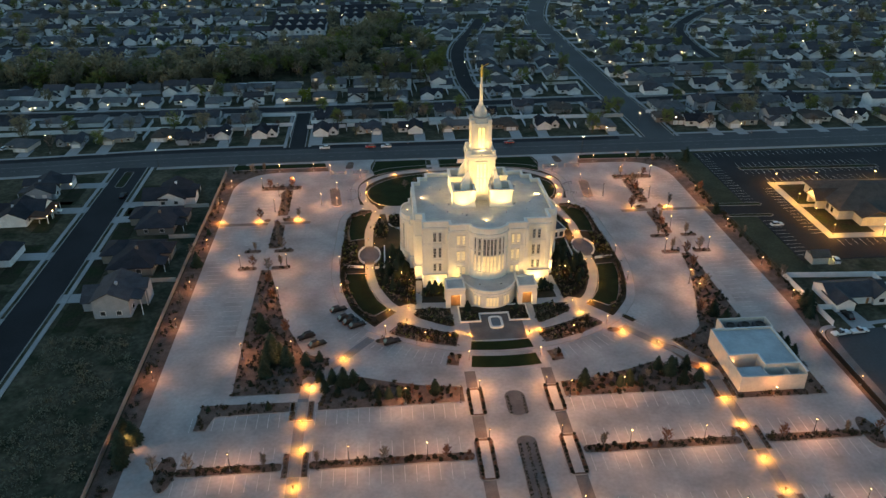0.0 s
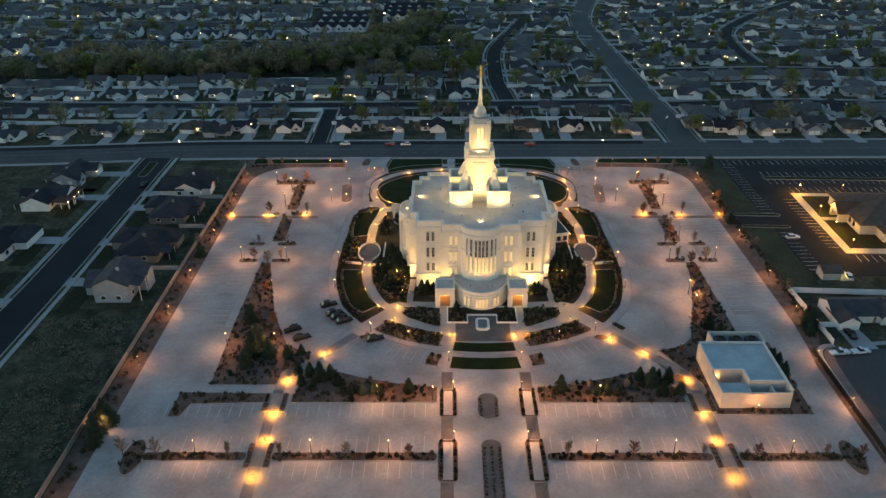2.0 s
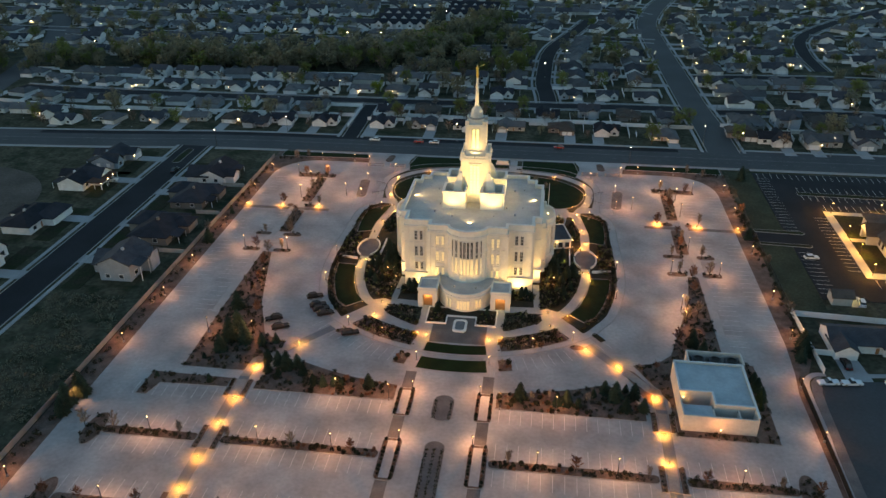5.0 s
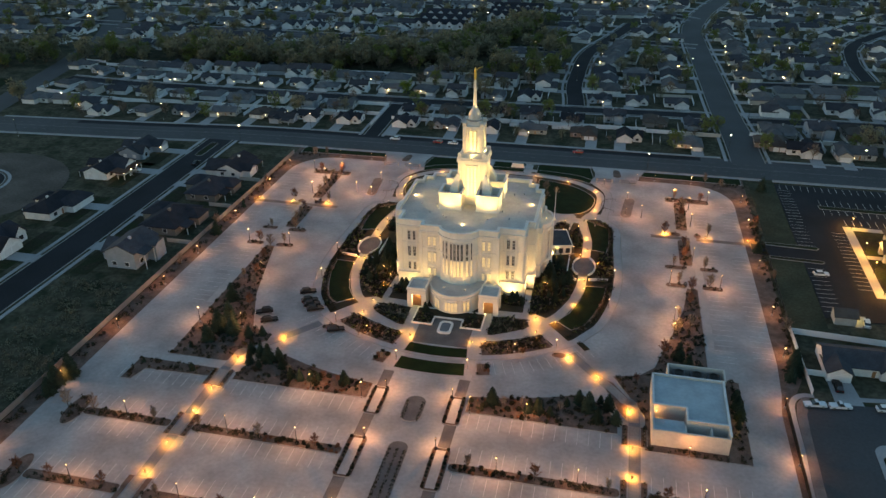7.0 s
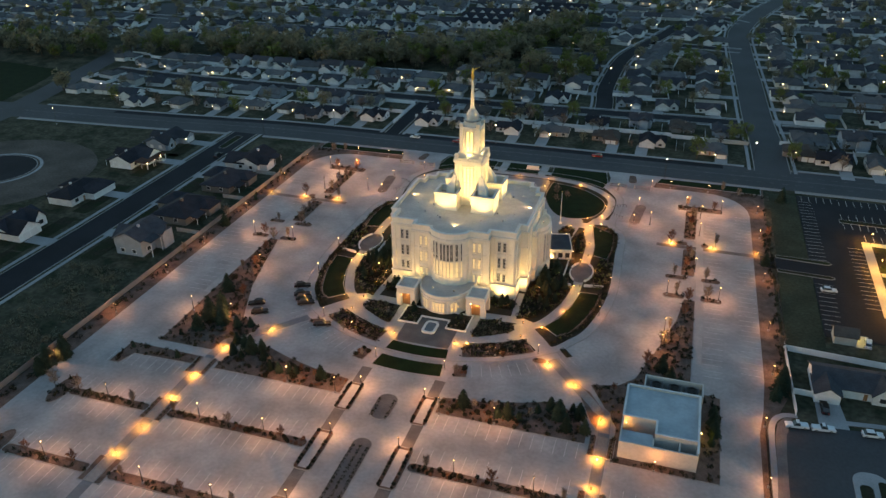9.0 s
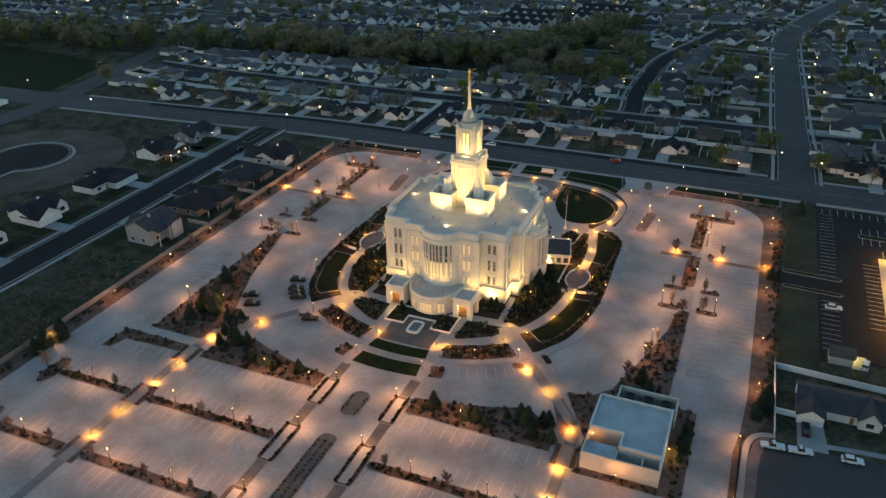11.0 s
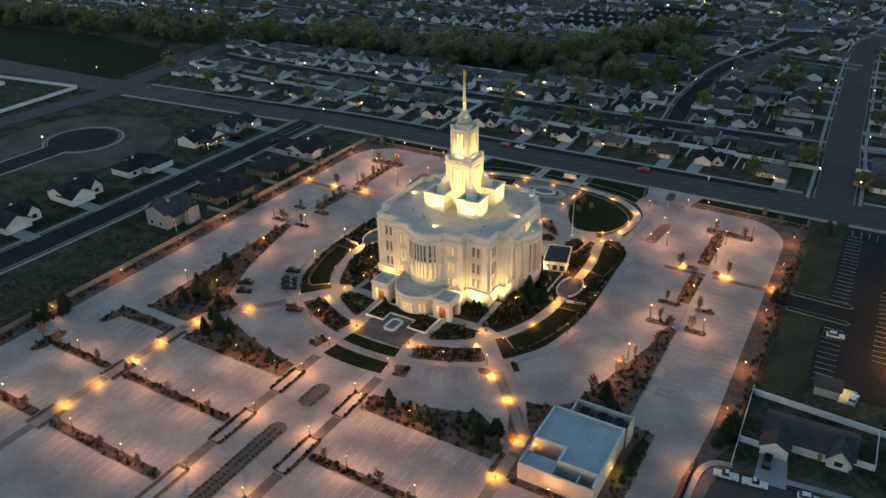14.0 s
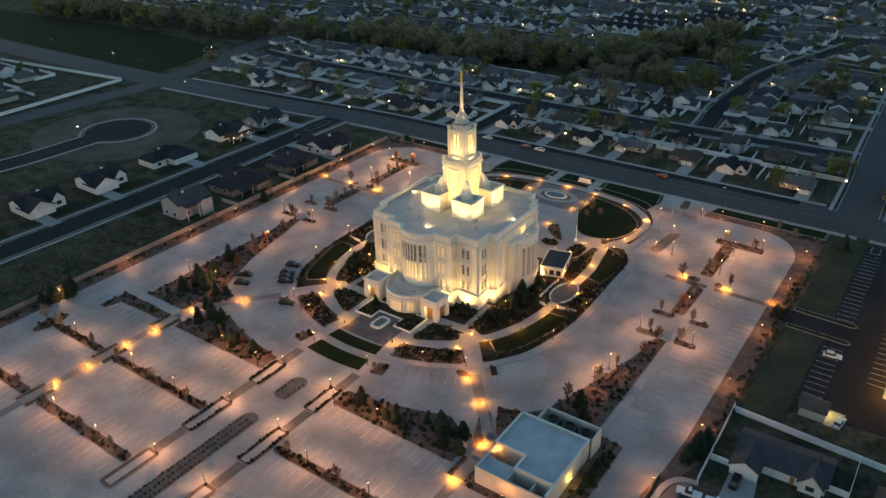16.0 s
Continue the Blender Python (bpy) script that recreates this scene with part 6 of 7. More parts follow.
# closely built rows of gabled houses that fill the blocks behind
for row in range(21):
    x = -640 + rnd.uniform(0, 10)
    while x < 460:
        y = 132 + 24.5 * row + 5 * math.sin(x * 0.011 + row) + rnd.uniform(-2, 2)
        x += rnd.uniform(14.5, 18)
        if not (-122 < x < -10 and 335 < y < 445) and not (x < -298 and 92 < y < 240) and not (-60 < x < 0 and 225 < y < 330) and far_enough(x, y, ALL_STREETS, 12.5) and far_enough(x, y, [WOODS], 21) and all(math.hypot(x - hx, y - hy) > 13.5 for hx, hy in homes):
            settle(FAR_KINDS, rnd.randrange(8), x, y, rnd.choice((-90, -90, 90)) + rnd.uniform(-6, 6), size=rnd.uniform(0.85, 1.0))
            fence_segments.append((x - 8, y + 11.5, x + 8, y + 11.5))
            if rnd.random() < 0.5:
                yard_trees.append((x + rnd.uniform(-8, 8), y + rnd.choice((-1, 1)) * rnd.uniform(9, 11)))

queue.sort(key=lambda q: q[0])
far_store = {}
for i, (d, k, m) in enumerate(queue):
    p = (NEAR_KINDS if i < 50 or k > 7 else FAR_KINDS)[k]
    if i >= 240:
        melt(p, m, far_store)
    elif p.name not in used:
        used.add(p.name)
        p.matrix_basis = m
    else:
        copy_thing(p, m).matrix_basis = m
# lit porch lanterns on some of the houses
g = Geo()
for d, k, m in queue:
    if rnd.random() < 0.3:
        p = m @ Vector((rnd.uniform(-5, 5), -7.6, 2.6))
        g.box(p.x - 0.14, p.y - 0.14, p.z - 0.2, p.x + 0.14, p.y + 0.14, p.z + 0.2)
tagged(part("porch_lanterns", g, HOUSE_LIGHT), "small warm lit porch lanterns on suburb houses", "porch lights", kind="stuff")
pour("far_houses", far_store, "far suburb houses with dark roofs and pale walls", "houses")

for k, (x, y, fx, fy, L) in enumerate(drive_list):
    g = Geo().box(-2.7, 0, -0.3, 2.7, L, 0.02 if k % 2 else 0.024, math.atan2(fy, fx) - math.pi / 2, (x + fx * 6.0, y + fy * 6.0))
    tagged(part("driveway", g, SIDEWALK), "pale concrete house driveway", "driveway", kind="structure")
# house at the cul-de-sac beside the lot
big = house(19.6, 10.0, 2.8, "peaks", SHINGLE[1], SIDING[0], "long ranch house with slate roof beside the lot fence", 0, -1, 1, back=False)
big.matrix_basis = pose(115.6, -39.6, -0.08, 0, 0, 1)
homes.append((112, -36))
slab("driveway", [(106.4, -58.7), (113.4, -58.0), (112.2, -47.6), (106.2, -47.6)], -0.3, 0.055, SIDEWALK, "pale concrete driveway before a ranch house")
CUL = smooth_line([(101.5, -56.2), (98.2, -56.8), (95.8, -59.6), (94.9, -65), (94.8, -78), (94.3, -92), (93.8, -125)], 5)
band("pavement", CUL, 0.75, 0.75, 0.03, SIDEWALK, "pale pavement curving round a street end")
slab("pavement", [(100.5, -57.0), (98.2, -57.9), (96.6, -60.4), (95.8, -65.2), (95.6, -78), (95.1, -92), (94.6, -125), (99, -125), (99, -60)], -0.3, 0.012, PAVER, "reddish paved strip beside a street")
slab("road", [(99.6, -60.9), (98.4, -64.5), (98.0, -72), (97.6, -90), (97.2, -125), (175, -125), (175, -53.6), (120, -57.4), (112, -58.2), (103, -59.2)], -0.3, 0.028, ROAD, "dark asphalt residential street end")
band("pavement", [(109.2, -55.9), (120, -54.6), (175, -50.6)], 0.8, 0.8, 0.04, SIDEWALK, "pale pavement along a street")
slab("pavement", round_rect(111.6, -112, 119.5, -72.6, 3.4), -0.2, 0.15, SIDEWALK, "pale kerbed island in a street end")
slab("lawn", round_rect(112.8, -111, 115.6, -77, 1.2), -0.2, 0.17, YARD, "dark grass in a street island", category="lawn")
slab("lawn", round_rect(116.9, -111, 118.9, -75, 0.9), -0.2, 0.17, YARD, "dark grass in a street island", category="lawn")

for x, y in ((-168.4, 37.4), (-164.4, 37.1), (-161.2, 37.2), (-161.0, 42.3), (-161.3, 47.0), (-166.2, 49.5)):
    t = thing("porch_lamp", "small bright porch lamp on a new house", "porch lamp", pose(x, y, -0.1), group="porch lamps")
    part("post", Geo().box(-0.09, -0.09, 0, 0.09, 0.09, 2.7), SIDING[0], t)
    part("lantern", Geo().lathe([(0.16, 2.7), (0.2, 3.0), (0.05, 3.1)], 8), HOUSE_LIGHT, t).visible_shadow = False
    b = new("bulb", lamp_data("POINT", 14, (1, 0.5, 0.25), 0.1))
    b.parent, b.location = t, (0, 0, 2.85)
t = thing("porch", "long timber porch roof with rust-red shingles", "porch", pose(-164.0, 43.4, -0.1))
part("roof", Geo().add([(-3.2, -7, 3.05), (3.2, -7, 2.75), (3.2, 7, 2.75), (-3.2, 7, 3.05), (-3.2, -7, 3.6), (3.2, -7, 2.9), (3.2, 7, 2.9), (-3.2, 7, 3.6)], [(3, 2, 1, 0), (4, 5, 6, 7), (0, 1, 5, 4), (1, 2, 6, 5), (2, 3, 7, 6), (3, 0, 4, 7)]), SHINGLE[4], t)
me = Geo().box(-0.1, -0.1, 0, 0.1, 0.1, 2.8).mesh("post", SIDING[0])
for i in range(4):
    part("post", me, SIDING[0], t, m=pose(2.9, -6.6 + 4.4 * i, 0))

# townhouse blocks with rows of white gables
for x0, yy in ((-112, 352), (-112, 372), (-112, 392), (-62, 392), (-62, 410), (-62, 428)):
    t = thing("townhouse_block", "dark-roofed townhouse row with white gable fronts", "townhouses", pose(x0, yy, -0.1), group="townhouse blocks")
    part("wall", Geo().box(0, -5, 0, 40, 5, 5.4), SIDING[0], t)
    r = Geo()
    gable(r, 0, -5, 40, 5, 5.4, 2.6)
    part("roof", r, SHINGLE[0], t)
    for i in range(5):
        gg = gable_wall(Geo().box(1.5 + 8 * i, -6.2, 0, 6.5 + 8 * i, -4.9, 5.4), 1.5 + 8 * i, 6.5 + 8 * i, -6.2, 5.4, 2.2)
        part("gable", gg, SIDING[0], t)
        gr = Geo()
        gable(gr, 1.5 + 8 * i, -6.2, 6.5 + 8 * i, -1, 5.4, 2.25, "y", 0.35)
        part("gable_roof", gr, SHINGLE[0], t)
        opening(t, 4 + 8 * i, -6.2, 3.2, 4.6, 1.6, GLASS_DARK)
        opening(t, 4 + 8 * i, -6.2, 0.2, 2.3, 2.4, GARAGE, "garage_door")
    homes.append((x0 + 20, yy))


# ---- fences ----
def fence(a, b, h=1.8, mat=VINYL, label="white vinyl privacy fence", step=2.4, posts=True, z=-0.1):
    t = thing("fence", label, "fence", pose(a[0], a[1], z, 0, 0, DEG(math.atan2(b[1] - a[1], b[0] - a[0]))))
    L = math.dist(a, b)
    part("panel", Geo().box(0, -0.03, 0.05, L, 0.03, h).box(0, -0.05, h, L, 0.05, h + 0.08), mat, t)
    n = max(1, round(L / step))
    if posts:
        me = Geo().box(-0.075, -0.075, -0.1, 0.075, 0.075, h + 0.12).add([(-0.1, -0.1, h + 0.12), (0.1, -0.1, h + 0.12), (0.1, 0.1, h + 0.12), (-0.1, 0.1, h + 0.12), (0, 0, h + 0.24)], [(0, 1, 4), (1, 2, 4), (2, 3, 4), (3, 0, 4), (3, 2, 1, 0)]).mesh("post", mat)
        for i in range(n + 1):
            part("post", me, mat, t, m=pose(L * i / n, 0, 0))
    return t


for y0, y1 in ((-150, -100), (-100, -50), (-50, 0), (0, 45), (45, 82)):
    fence((-101.7 + (y0 > 0) * 0.5, y0), (-101.7 + (y1 > 40) * 0.6, y1), 1.8, VINYL_GREY, "pale grey vinyl privacy fence along the lot", 3.6)
fence((101.1, -56), (100.2, -25.2), 1.9), fence((100.4, -26.8), (130, -28.6), 1.9), fence((101.2, -46.8), (105.8, -46.9), 1.8), fence((125.4, -42.2), (130, -42.2), 1.8), fence((130, -42.2), (130, -28.6), 1.8)
fence((130, -28.6), (175, -31), 1.8)
fence((-309.5, 75), (-305.5, -4), 1.9, posts=False), fence((-310, 76), (-430, 62), 1.9, posts=False), fence((-305.5, -4), (-318, -120), 1.9, posts=False)
for x0, x1, y0, y1 in ((-228, -205, 138, 141), (-205, -160, 141, 142), (-160, -109, 142, 143), (-109, -77.8, 143, 143.5), (-68.6, -30, 146.5, 146), (-30, 10, 145.5, 145.5), (10, 60, 145.5, 146), (60, 92, 144, 143.5), (-109, -77.8, 160, 160), (-68.6, -48, 158, 158)):
    fence((x0, y0), (x1, y1), 1.9, VINYL, "long white vinyl fence behind roadside houses", posts=False)
for x, y0, y1 in ((-77.6, 126, 160), (-68.8, 147, 158), (-109, 130, 143), (-100.5, 131, 143), (-50, 132, 146), (-4, 127, 145), (19, 146, 160), (42, 147, 159), (41, 132, 146), (63, 127, 144), (-126, 130, 142), (-149, 128, 142), (-171, 126, 141), (66.5, 128, 134)):
    fence((x, y0), (x, y1), 1.8, VINYL, "white vinyl side fence of a garden", posts=False)
for y in (-12, 20, 47):
    fence((-112, y), (-102.5, y), 1.6, SIDING[1], "tan board fence between back gardens")
fence((93.7, -60), (93.6, -92), 1.8, METAL_DARK, "dark metal fence beside the lot"), fence((93.6, -92), (92.9, -150), 1.8, METAL_DARK, "dark metal fence beside the lot")
# dark rail fence along the east edge
rail = thing("rail_fence", "dark metal rail fence beside the lot", "fence", pose(100.6, -25, -0.05))
part("rail", Geo().box(-0.03, 0, 1.3, 0.03, 54, 1.38).box(-0.03, 0, 0.25, 0.03, 54, 0.33), METAL_DARK, rail)
me = Geo().box(-0.06, -0.06, -0.1, 0.06, 0.06, 1.5).mesh("post", METAL_DARK)
for i in range(19):
    part("post", me, METAL_DARK, rail, m=pose(0, i * 3, 0))
# yard fences between the houses of the suburb, near ones one by one
near_f = sorted(fence_segments, key=lambda f: math.hypot(f[0], f[1]))
for f in near_f[:150]:
    if far_enough((f[0] + f[2]) / 2, (f[1] + f[3]) / 2, ALL_STREETS, 9) and rnd.random() < 0.85:
        fence(f[:2], f[2:], 1.8, rnd.choice((VINYL, VINYL, SIDING[3])), "pale yard fence between gardens", posts=False)
g = Geo()
for f in near_f[150:]:
    if far_enough((f[0] + f[2]) / 2, (f[1] + f[3]) / 2, ALL_STREETS, 9) and rnd.random() < 0.9:
        g.box(0, -0.04, -0.1, math.dist(f[:2], f[2:]), 0.04, 1.8, math.atan2(f[3] - f[1], f[2] - f[0]), f[:2])
tagged(part("yard_fences", g, VINYL), "pale yard fences among far houses", "fences", kind="stuff")

# ---- suburb trees ----
tree_queue = []
for x, y in yard_trees:
    if far_enough(x, y, ALL_STREETS, 6.5) and all(math.hypot(x - hx, y - hy) > 8.5 for hx, hy in homes) and rnd.random() < 0.85:
        tree_queue.append((TREES if rnd.random() < 0.4 else BARES, x, y, rnd.uniform(0.6, 1.1)))
wl = smooth_line(WOODS, 10)
for _ in range(520):
    p = rnd.choice(wl)
    x, y = p[0] + rnd.uniform(-9, 9), p[1] + rnd.gauss(0, 13)
    if far_enough(x, y, ALL_STREETS, 8):
        tree_queue.append((TREES if rnd.random() < 0.62 else BARES, x, y, rnd.uniform(0.9, 1.5)))
tree_queue += [((TREES, BARES, TREES)[k % 3], -30 + 34 * math.sin(k * 2.4), 272 + 52 * math.cos(k * 1.7), 1.0 + 0.05 * (k % 9)) for k in range(46)]
tree_queue += [(TREES, x, y, s) for x, y, s in ((132, 278, 1.3), (126, 268, 1.2), (140, 262, 1.3), (70, 268, 1.2), (64, 262, 1.0), (120, 256, 1.1), (-16, 150, 0.9), (-13, 158, 1.0), (-8, 152, 0.9))]
for _ in range(900):
    x, y = rnd.uniform(-600, 450), rnd.uniform(125, 620)
    if not (x < -295 and y < 178) and far_enough(x, y, ALL_STREETS, 6.5) and all(math.hypot(x - hx, y - hy) > 7.6 for hx, hy in homes):
        tree_queue.append((TREES if rnd.random() < 0.6 else BARES, x, y, rnd.uniform(0.5, 1.2)))
tree_queue.sort(key=lambda q: math.hypot(q[1] - 40, q[2] + 230))
wood_store = {}
FAR_TREES = [leafy_tree(9, LEAVES, "far green tree with loose crown", 14, 0.05), leafy_tree(11, LEAVES_DULL, "far budding tree with loose crown", 14, 0.05), leafy_tree(8, LEAVES_DULL, "far small budding tree with loose crown", 12, 0.05)]
for i, (protos, x, y, s) in enumerate(tree_queue):
    if i < 190:
        plant(protos, x, y, s, -0.1)
    else:
        melt(rnd.choice(FAR_TREES), pose(x, y, -0.1, 0, 0, rnd.uniform(0, 360)) @ Matrix.Scale(s, 4), wood_store)
for p in FAR_TREES:
    for o in (*p.children_recursive, p):
        bpy.data.objects.remove(o)
pour("far_woods", wood_store, "far belt of budding trees between houses", "woods")
LIME = leafy_tree(8, LEAVES_LIME, "bright lime-green leafy tree beside a house", 34)
LIME.matrix_basis = pose(-74, 182, -0.1) @ Matrix.Scale(1.1, 4)
copy_thing(LIME, pose(-32, 232, -0.1) @ Matrix.Scale(1.0, 4))
# tall weeds on the empty plot
g = Geo()
for _ in range(1100):
    x, y = rnd.uniform(-131, -104), rnd.uniform(-135, -44)
    k = noise.noise((x * 0.12, y * 0.12, 3.0))
    if k > -0.10:
        leaf_clumps(g, [((x, y, 0.3), rnd.uniform(0.7, 1.7))], 26, 0.22)
tagged(part("weeds", g, WEEDS), "tall pale weeds on an empty plot", "weeds", kind="stuff")

# ---- service building ----
svc = thing("service_building", "pale flat-roofed service building with walled yard", "building", pose(59.5, -84.2, 0))
W, D, H = 18.0, 26.6, 5.8
for b in ((0, 0, W, 0.35, 5.0), (0, 0.35, 0.35, 9, 5.0), (0, 9, 0.35, D - 5.2, H), (0.35, D - 5.55, W - 0.35, D - 5.2, H), (W - 0.35, 0.35, W, D - 5.2, H), (W - 14, D - 0.35, W + 0.6, D, H), (W - 14, D - 5.2, W - 13.65, D - 0.35, H), (W + 0.25, D - 5.2, W + 0.6, D - 0.35, H), (0.35, 8.7, 8.2, 9.05, H), (8.0, 3.9, 8.35, 8.7, H), (8.35, 3.9, W - 0.35, 4.25, H), (7.6, 0.35, 7.95, 3.9, 4.4), (13.6, 0.35, 13.95, 3.9, 4.6)):
    part("wall", Geo().box(b[0], b[1], -0.2, b[2], b[3], b[4]), RENDER_WALL, svc)
part("roof", Geo().box(0.35, 9.05, 5.0, W - 0.35, D - 5.55, 5.25).box(8.35, 4.25, 5.0, W - 0.35, 9.05, 5.25), ROOF_SKY_TINT, svc, "flat membrane roof with the sky's blue put into its colour")
part("low_roof", Geo().box(0.35, 0.35, 4.0, 7.6, 5.2, 4.25), ROOF_SKY_TINT, svc)
part("coping", Geo().box(-0.08, 8.62, H, 0.43, D - 5.12, H + 0.1).box(-0.08, D - 5.6, H, W + 0.08, D - 5.12, H + 0.1).box(W - 0.43, 0, H - 0.01, W + 0.08, D - 5.6, H + 0.1).box(0.43, 8.62, H, 8.4, 9.12, H + 0.1).box(7.92, 3.84, H, 8.43, 8.62, H + 0.1).box(8.43, 3.84, H, W - 0.43, 4.32, H + 0.1), SIDING[0], svc)
part("yard_floor", Geo().box(7.95, 0.35, -0.1, W - 0.35, 3.9, 0.06).box(0.35, 5.2, -0.1, 8.0, 8.7, 0.06), KERB, svc)
for x in (W - 11, W - 6.5, W - 2.2):
    c = thing("chiller", "round-fanned grey chiller in a roof well", "chiller", pose(59.5 + x, -84.2 + D - 2.7, 2.35), group="chillers")
    part("cabinet", Geo().box(-1.6, -1.4, -0.1, 1.6, 1.4, 2.6), SHINGLE[3], c)
    part("fan_shroud", Geo().lathe([(1.2, 2.6), (1.25, 3.0), (1.05, 3.0), (1.0, 2.7)], 18), METAL_DARK, c)
    f = Geo()
    for k in range(5):
        f.box(0.1, -0.12, 2.75, 1.0, 0.12, 2.8, k * 2 * math.pi / 5)
    part("fan", f, METAL_DARK, c)
part("well_floor", Geo().box(W - 13.65, D - 5.2, 2.1, W + 0.25, D - 0.35, 2.35), KERB, svc)
for x, y in ((10, 2.0), (12, 2.2), (15.8, 2.0)):
    c = thing("yard_unit", "grey utility cabinet in a walled yard", "utility cabinet", pose(59.5 + x, -84.2 + y, 0.06), group="yard units")
    part("cabinet", Geo().box(-0.7, -0.6, 0, 0.7, 0.6, 1.7), METAL_GREY, c)
    part("lid", Geo().box(-0.75, -0.65, 1.7, 0.75, 0.65, 1.8), METAL_DARK, c)


def wall_light(x, y, z, watts, colour, label, m=None):
    t = thing("wall_light", label, "wall light", pose(x, y, z))
    part("bracket", Geo().box(-0.1, -0.1, -0.1, 0.1, 0.1, 0.1), METAL_DARK, t)
    part("lens", Geo().lathe([(0.12, -0.3), (0.16, -0.12)], 8), BULB, t)
    b = new("bulb", lamp_data("POINT", watts, colour, 0.1))
    b.parent, b.location = t, (0, 0, -0.5)
    return t


wall_light(60.6, -76.3, 4.6, 15, AMBER, "amber wall lamp in a service yard")
wall_light(78.2, -73.5, 3.2, 28, (1, 0.75, 0.15), "yellow wall lamp on a service building")
light(SMALL_POST, [(68.2, -86.6)])

# ---- pavilion, flagpole, sign, gates ----
pav = thing("pavilion", "small pale garden pavilion with a dark flat roof", "pavilion", pose(28.3, 13.6, 0, 0, 0, 14))
part("wall", Geo().box(-3.8, -6.0, -0.1, 3.8, 6.0, 3.2), STONE, pav)
part("cornice", Geo().box(-4.1, -6.3, 3.2, 4.1, 6.3, 3.5), STONE_TRIM, pav)
part("roof", Geo().box(-3.8, -6.0, 3.5, 3.8, 6.0, 3.56), SHINGLE[1], pav, "dark flat roof membrane")
o = [(-4.05, -6.25), (4.05, -6.25), (4.05, 6.25), (-4.05, 6.25)]
part("parapet", Geo().ring(o, grow(o, -0.25), 3.5, 3.8), STONE_TRIM, pav)
for x in (-2.4, 0, 2.4):
    w = part("window", Geo().box(x - 0.9, -6.12, 0.6, x + 0.9, -5.95, 2.7), STONE_TRIM, pav)
    part("pane", Geo().box(x - 0.75, -6.16, 0.75, x + 0.75, -6.11, 2.6), GLASS_DARK, w)
for y in (-3.6, 0, 3.6):
    w = part("window", Geo().box(3.75, y - 1.0, 0.6, 3.92, y + 1.0, 2.7), STONE_TRIM, pav)
    part("pane", Geo().box(3.91, y - 0.85, 0.75, 3.96, y + 0.85, 2.6), GLASS_DARK, w)
light(SMALL_POST, [(24.0, 21.4), (34.0, 9.0), (29.4, 21.8)])
pole_ob = thing("flagpole", "tall white flagpole without a flag", "flagpole", pose(24.9, 35.4, 0.1))
part("base", Geo().lathe([(0.6, -0.1), (0.6, 0.5), (0.2, 0.7)], 14), STONE_TRIM, pole_ob)
part("mast", Geo().lathe([(0.14, 0.6), (0.07, 13.0)], 10), VINYL, pole_ob)
part("ball", Geo().lathe([(0.02, 13.0), (0.16, 13.15), (0.02, 13.3)], 10), GOLD, pole_ob)
sign = thing("monument_sign", "low pale stone entrance sign on the lawn", "sign", pose(4, 85.5, 0.08))
part("slab", Geo().box(-2.6, -0.35, 0, 2.6, 0.35, 1.7), STONE, sign)
part("plinth", Geo().box(-3.0, -0.6, -0.1, 3.0, 0.6, 0.35), STONE_TRIM, sign)
part("lettering", Geo().box(-1.9, 0.35, 1.1, 1.9, 0.38, 1.3).box(-1.3, 0.35, 0.75, 1.3, 0.38, 0.9), METAL_DARK, sign)
for s in (-1, 1):
    for x0 in (39, 48.8):
        gt = thing("metal_gate", "dark metal swing gate at a lot entrance", "gate", pose(s * x0 if s > 0 else -x0 - 6.5, 76.5, 0.02), group="entrance gates")
        fr = Geo().box(0, -0.04, 0.25, 6.5, 0.04, 0.35).box(0, -0.04, 1.35, 6.5, 0.04, 1.45)
        part("gate_frame", fr, METAL_DARK, gt)
        me = Geo().box(-0.03, -0.03, 0.3, 0.03, 0.03, 1.4).mesh("bar", METAL_DARK)
        for i in range(14):
            part("bar", me, METAL_DARK, gt, m=pose(0.25 + i * 0.46, 0, 0))
        for x in (0, 6.5):
            part("gatepost", Geo().box(x - 0.22, -0.22, -0.1, x + 0.22, 0.22, 1.7), KERB, gt)
    rl = thing("handrail", "curved dark metal railing by the entrance turn", "railing", pose(0, 0, 0.04))
    part("rail", Geo().strip([(s * x, y) for x, y in arc(47.5, 52, 5.5, 90, 265, 14)], 0.04, 0.04, 0.95, 1.05), METAL_DARK, rl)
    me = Geo().box(-0.04, -0.04, -0.05, 0.04, 0.04, 1.0).mesh("post", METAL_DARK)
    for x, y in arc(47.5, 52, 5.5, 90, 265, 14):
        part("post", me, METAL_DARK, rl, m=pose(s * x, y, 0))

# ---- church and its lot ----
slab("parking_lot", [(112.2, -16), (215, -16), (215, 88.6), (112.2, 88.6)], -0.3, 0.0, ASPHALT, "dark asphalt parking lot of a neighbouring church", category="parking lot")
slab("lawn", [(101.6, 32.4), (111.8, 32), (111.8, 88), (101.6, 88)], -0.3, 0.02, VERGE, "grass strip between two parking lots", category="lawn")
slab("lawn", [(101.2, -24.5), (111.8, -24), (111.8, 19.6), (101.2, 20.2)], -0.3, 0.02, VERGE, "grass strip between two parking lots", category="lawn")
for p in ([(101.4, 30.6), (118, 29.6), (119, 30.7), (118, 31.8), (101.4, 32.2)], [(101.4, 20.4), (118, 19.4), (119, 20.4), (118, 21.4), (101.4, 22.0)]):
    bed("lawn", p, YARD, "kerbed grass nose at a lot entrance", 0.12)
bed("lawn", [(126, 66.4), (189, 64.4), (189, 67.4), (126, 69.2)], YARD, "long kerbed grass island between stalls", 0.12)
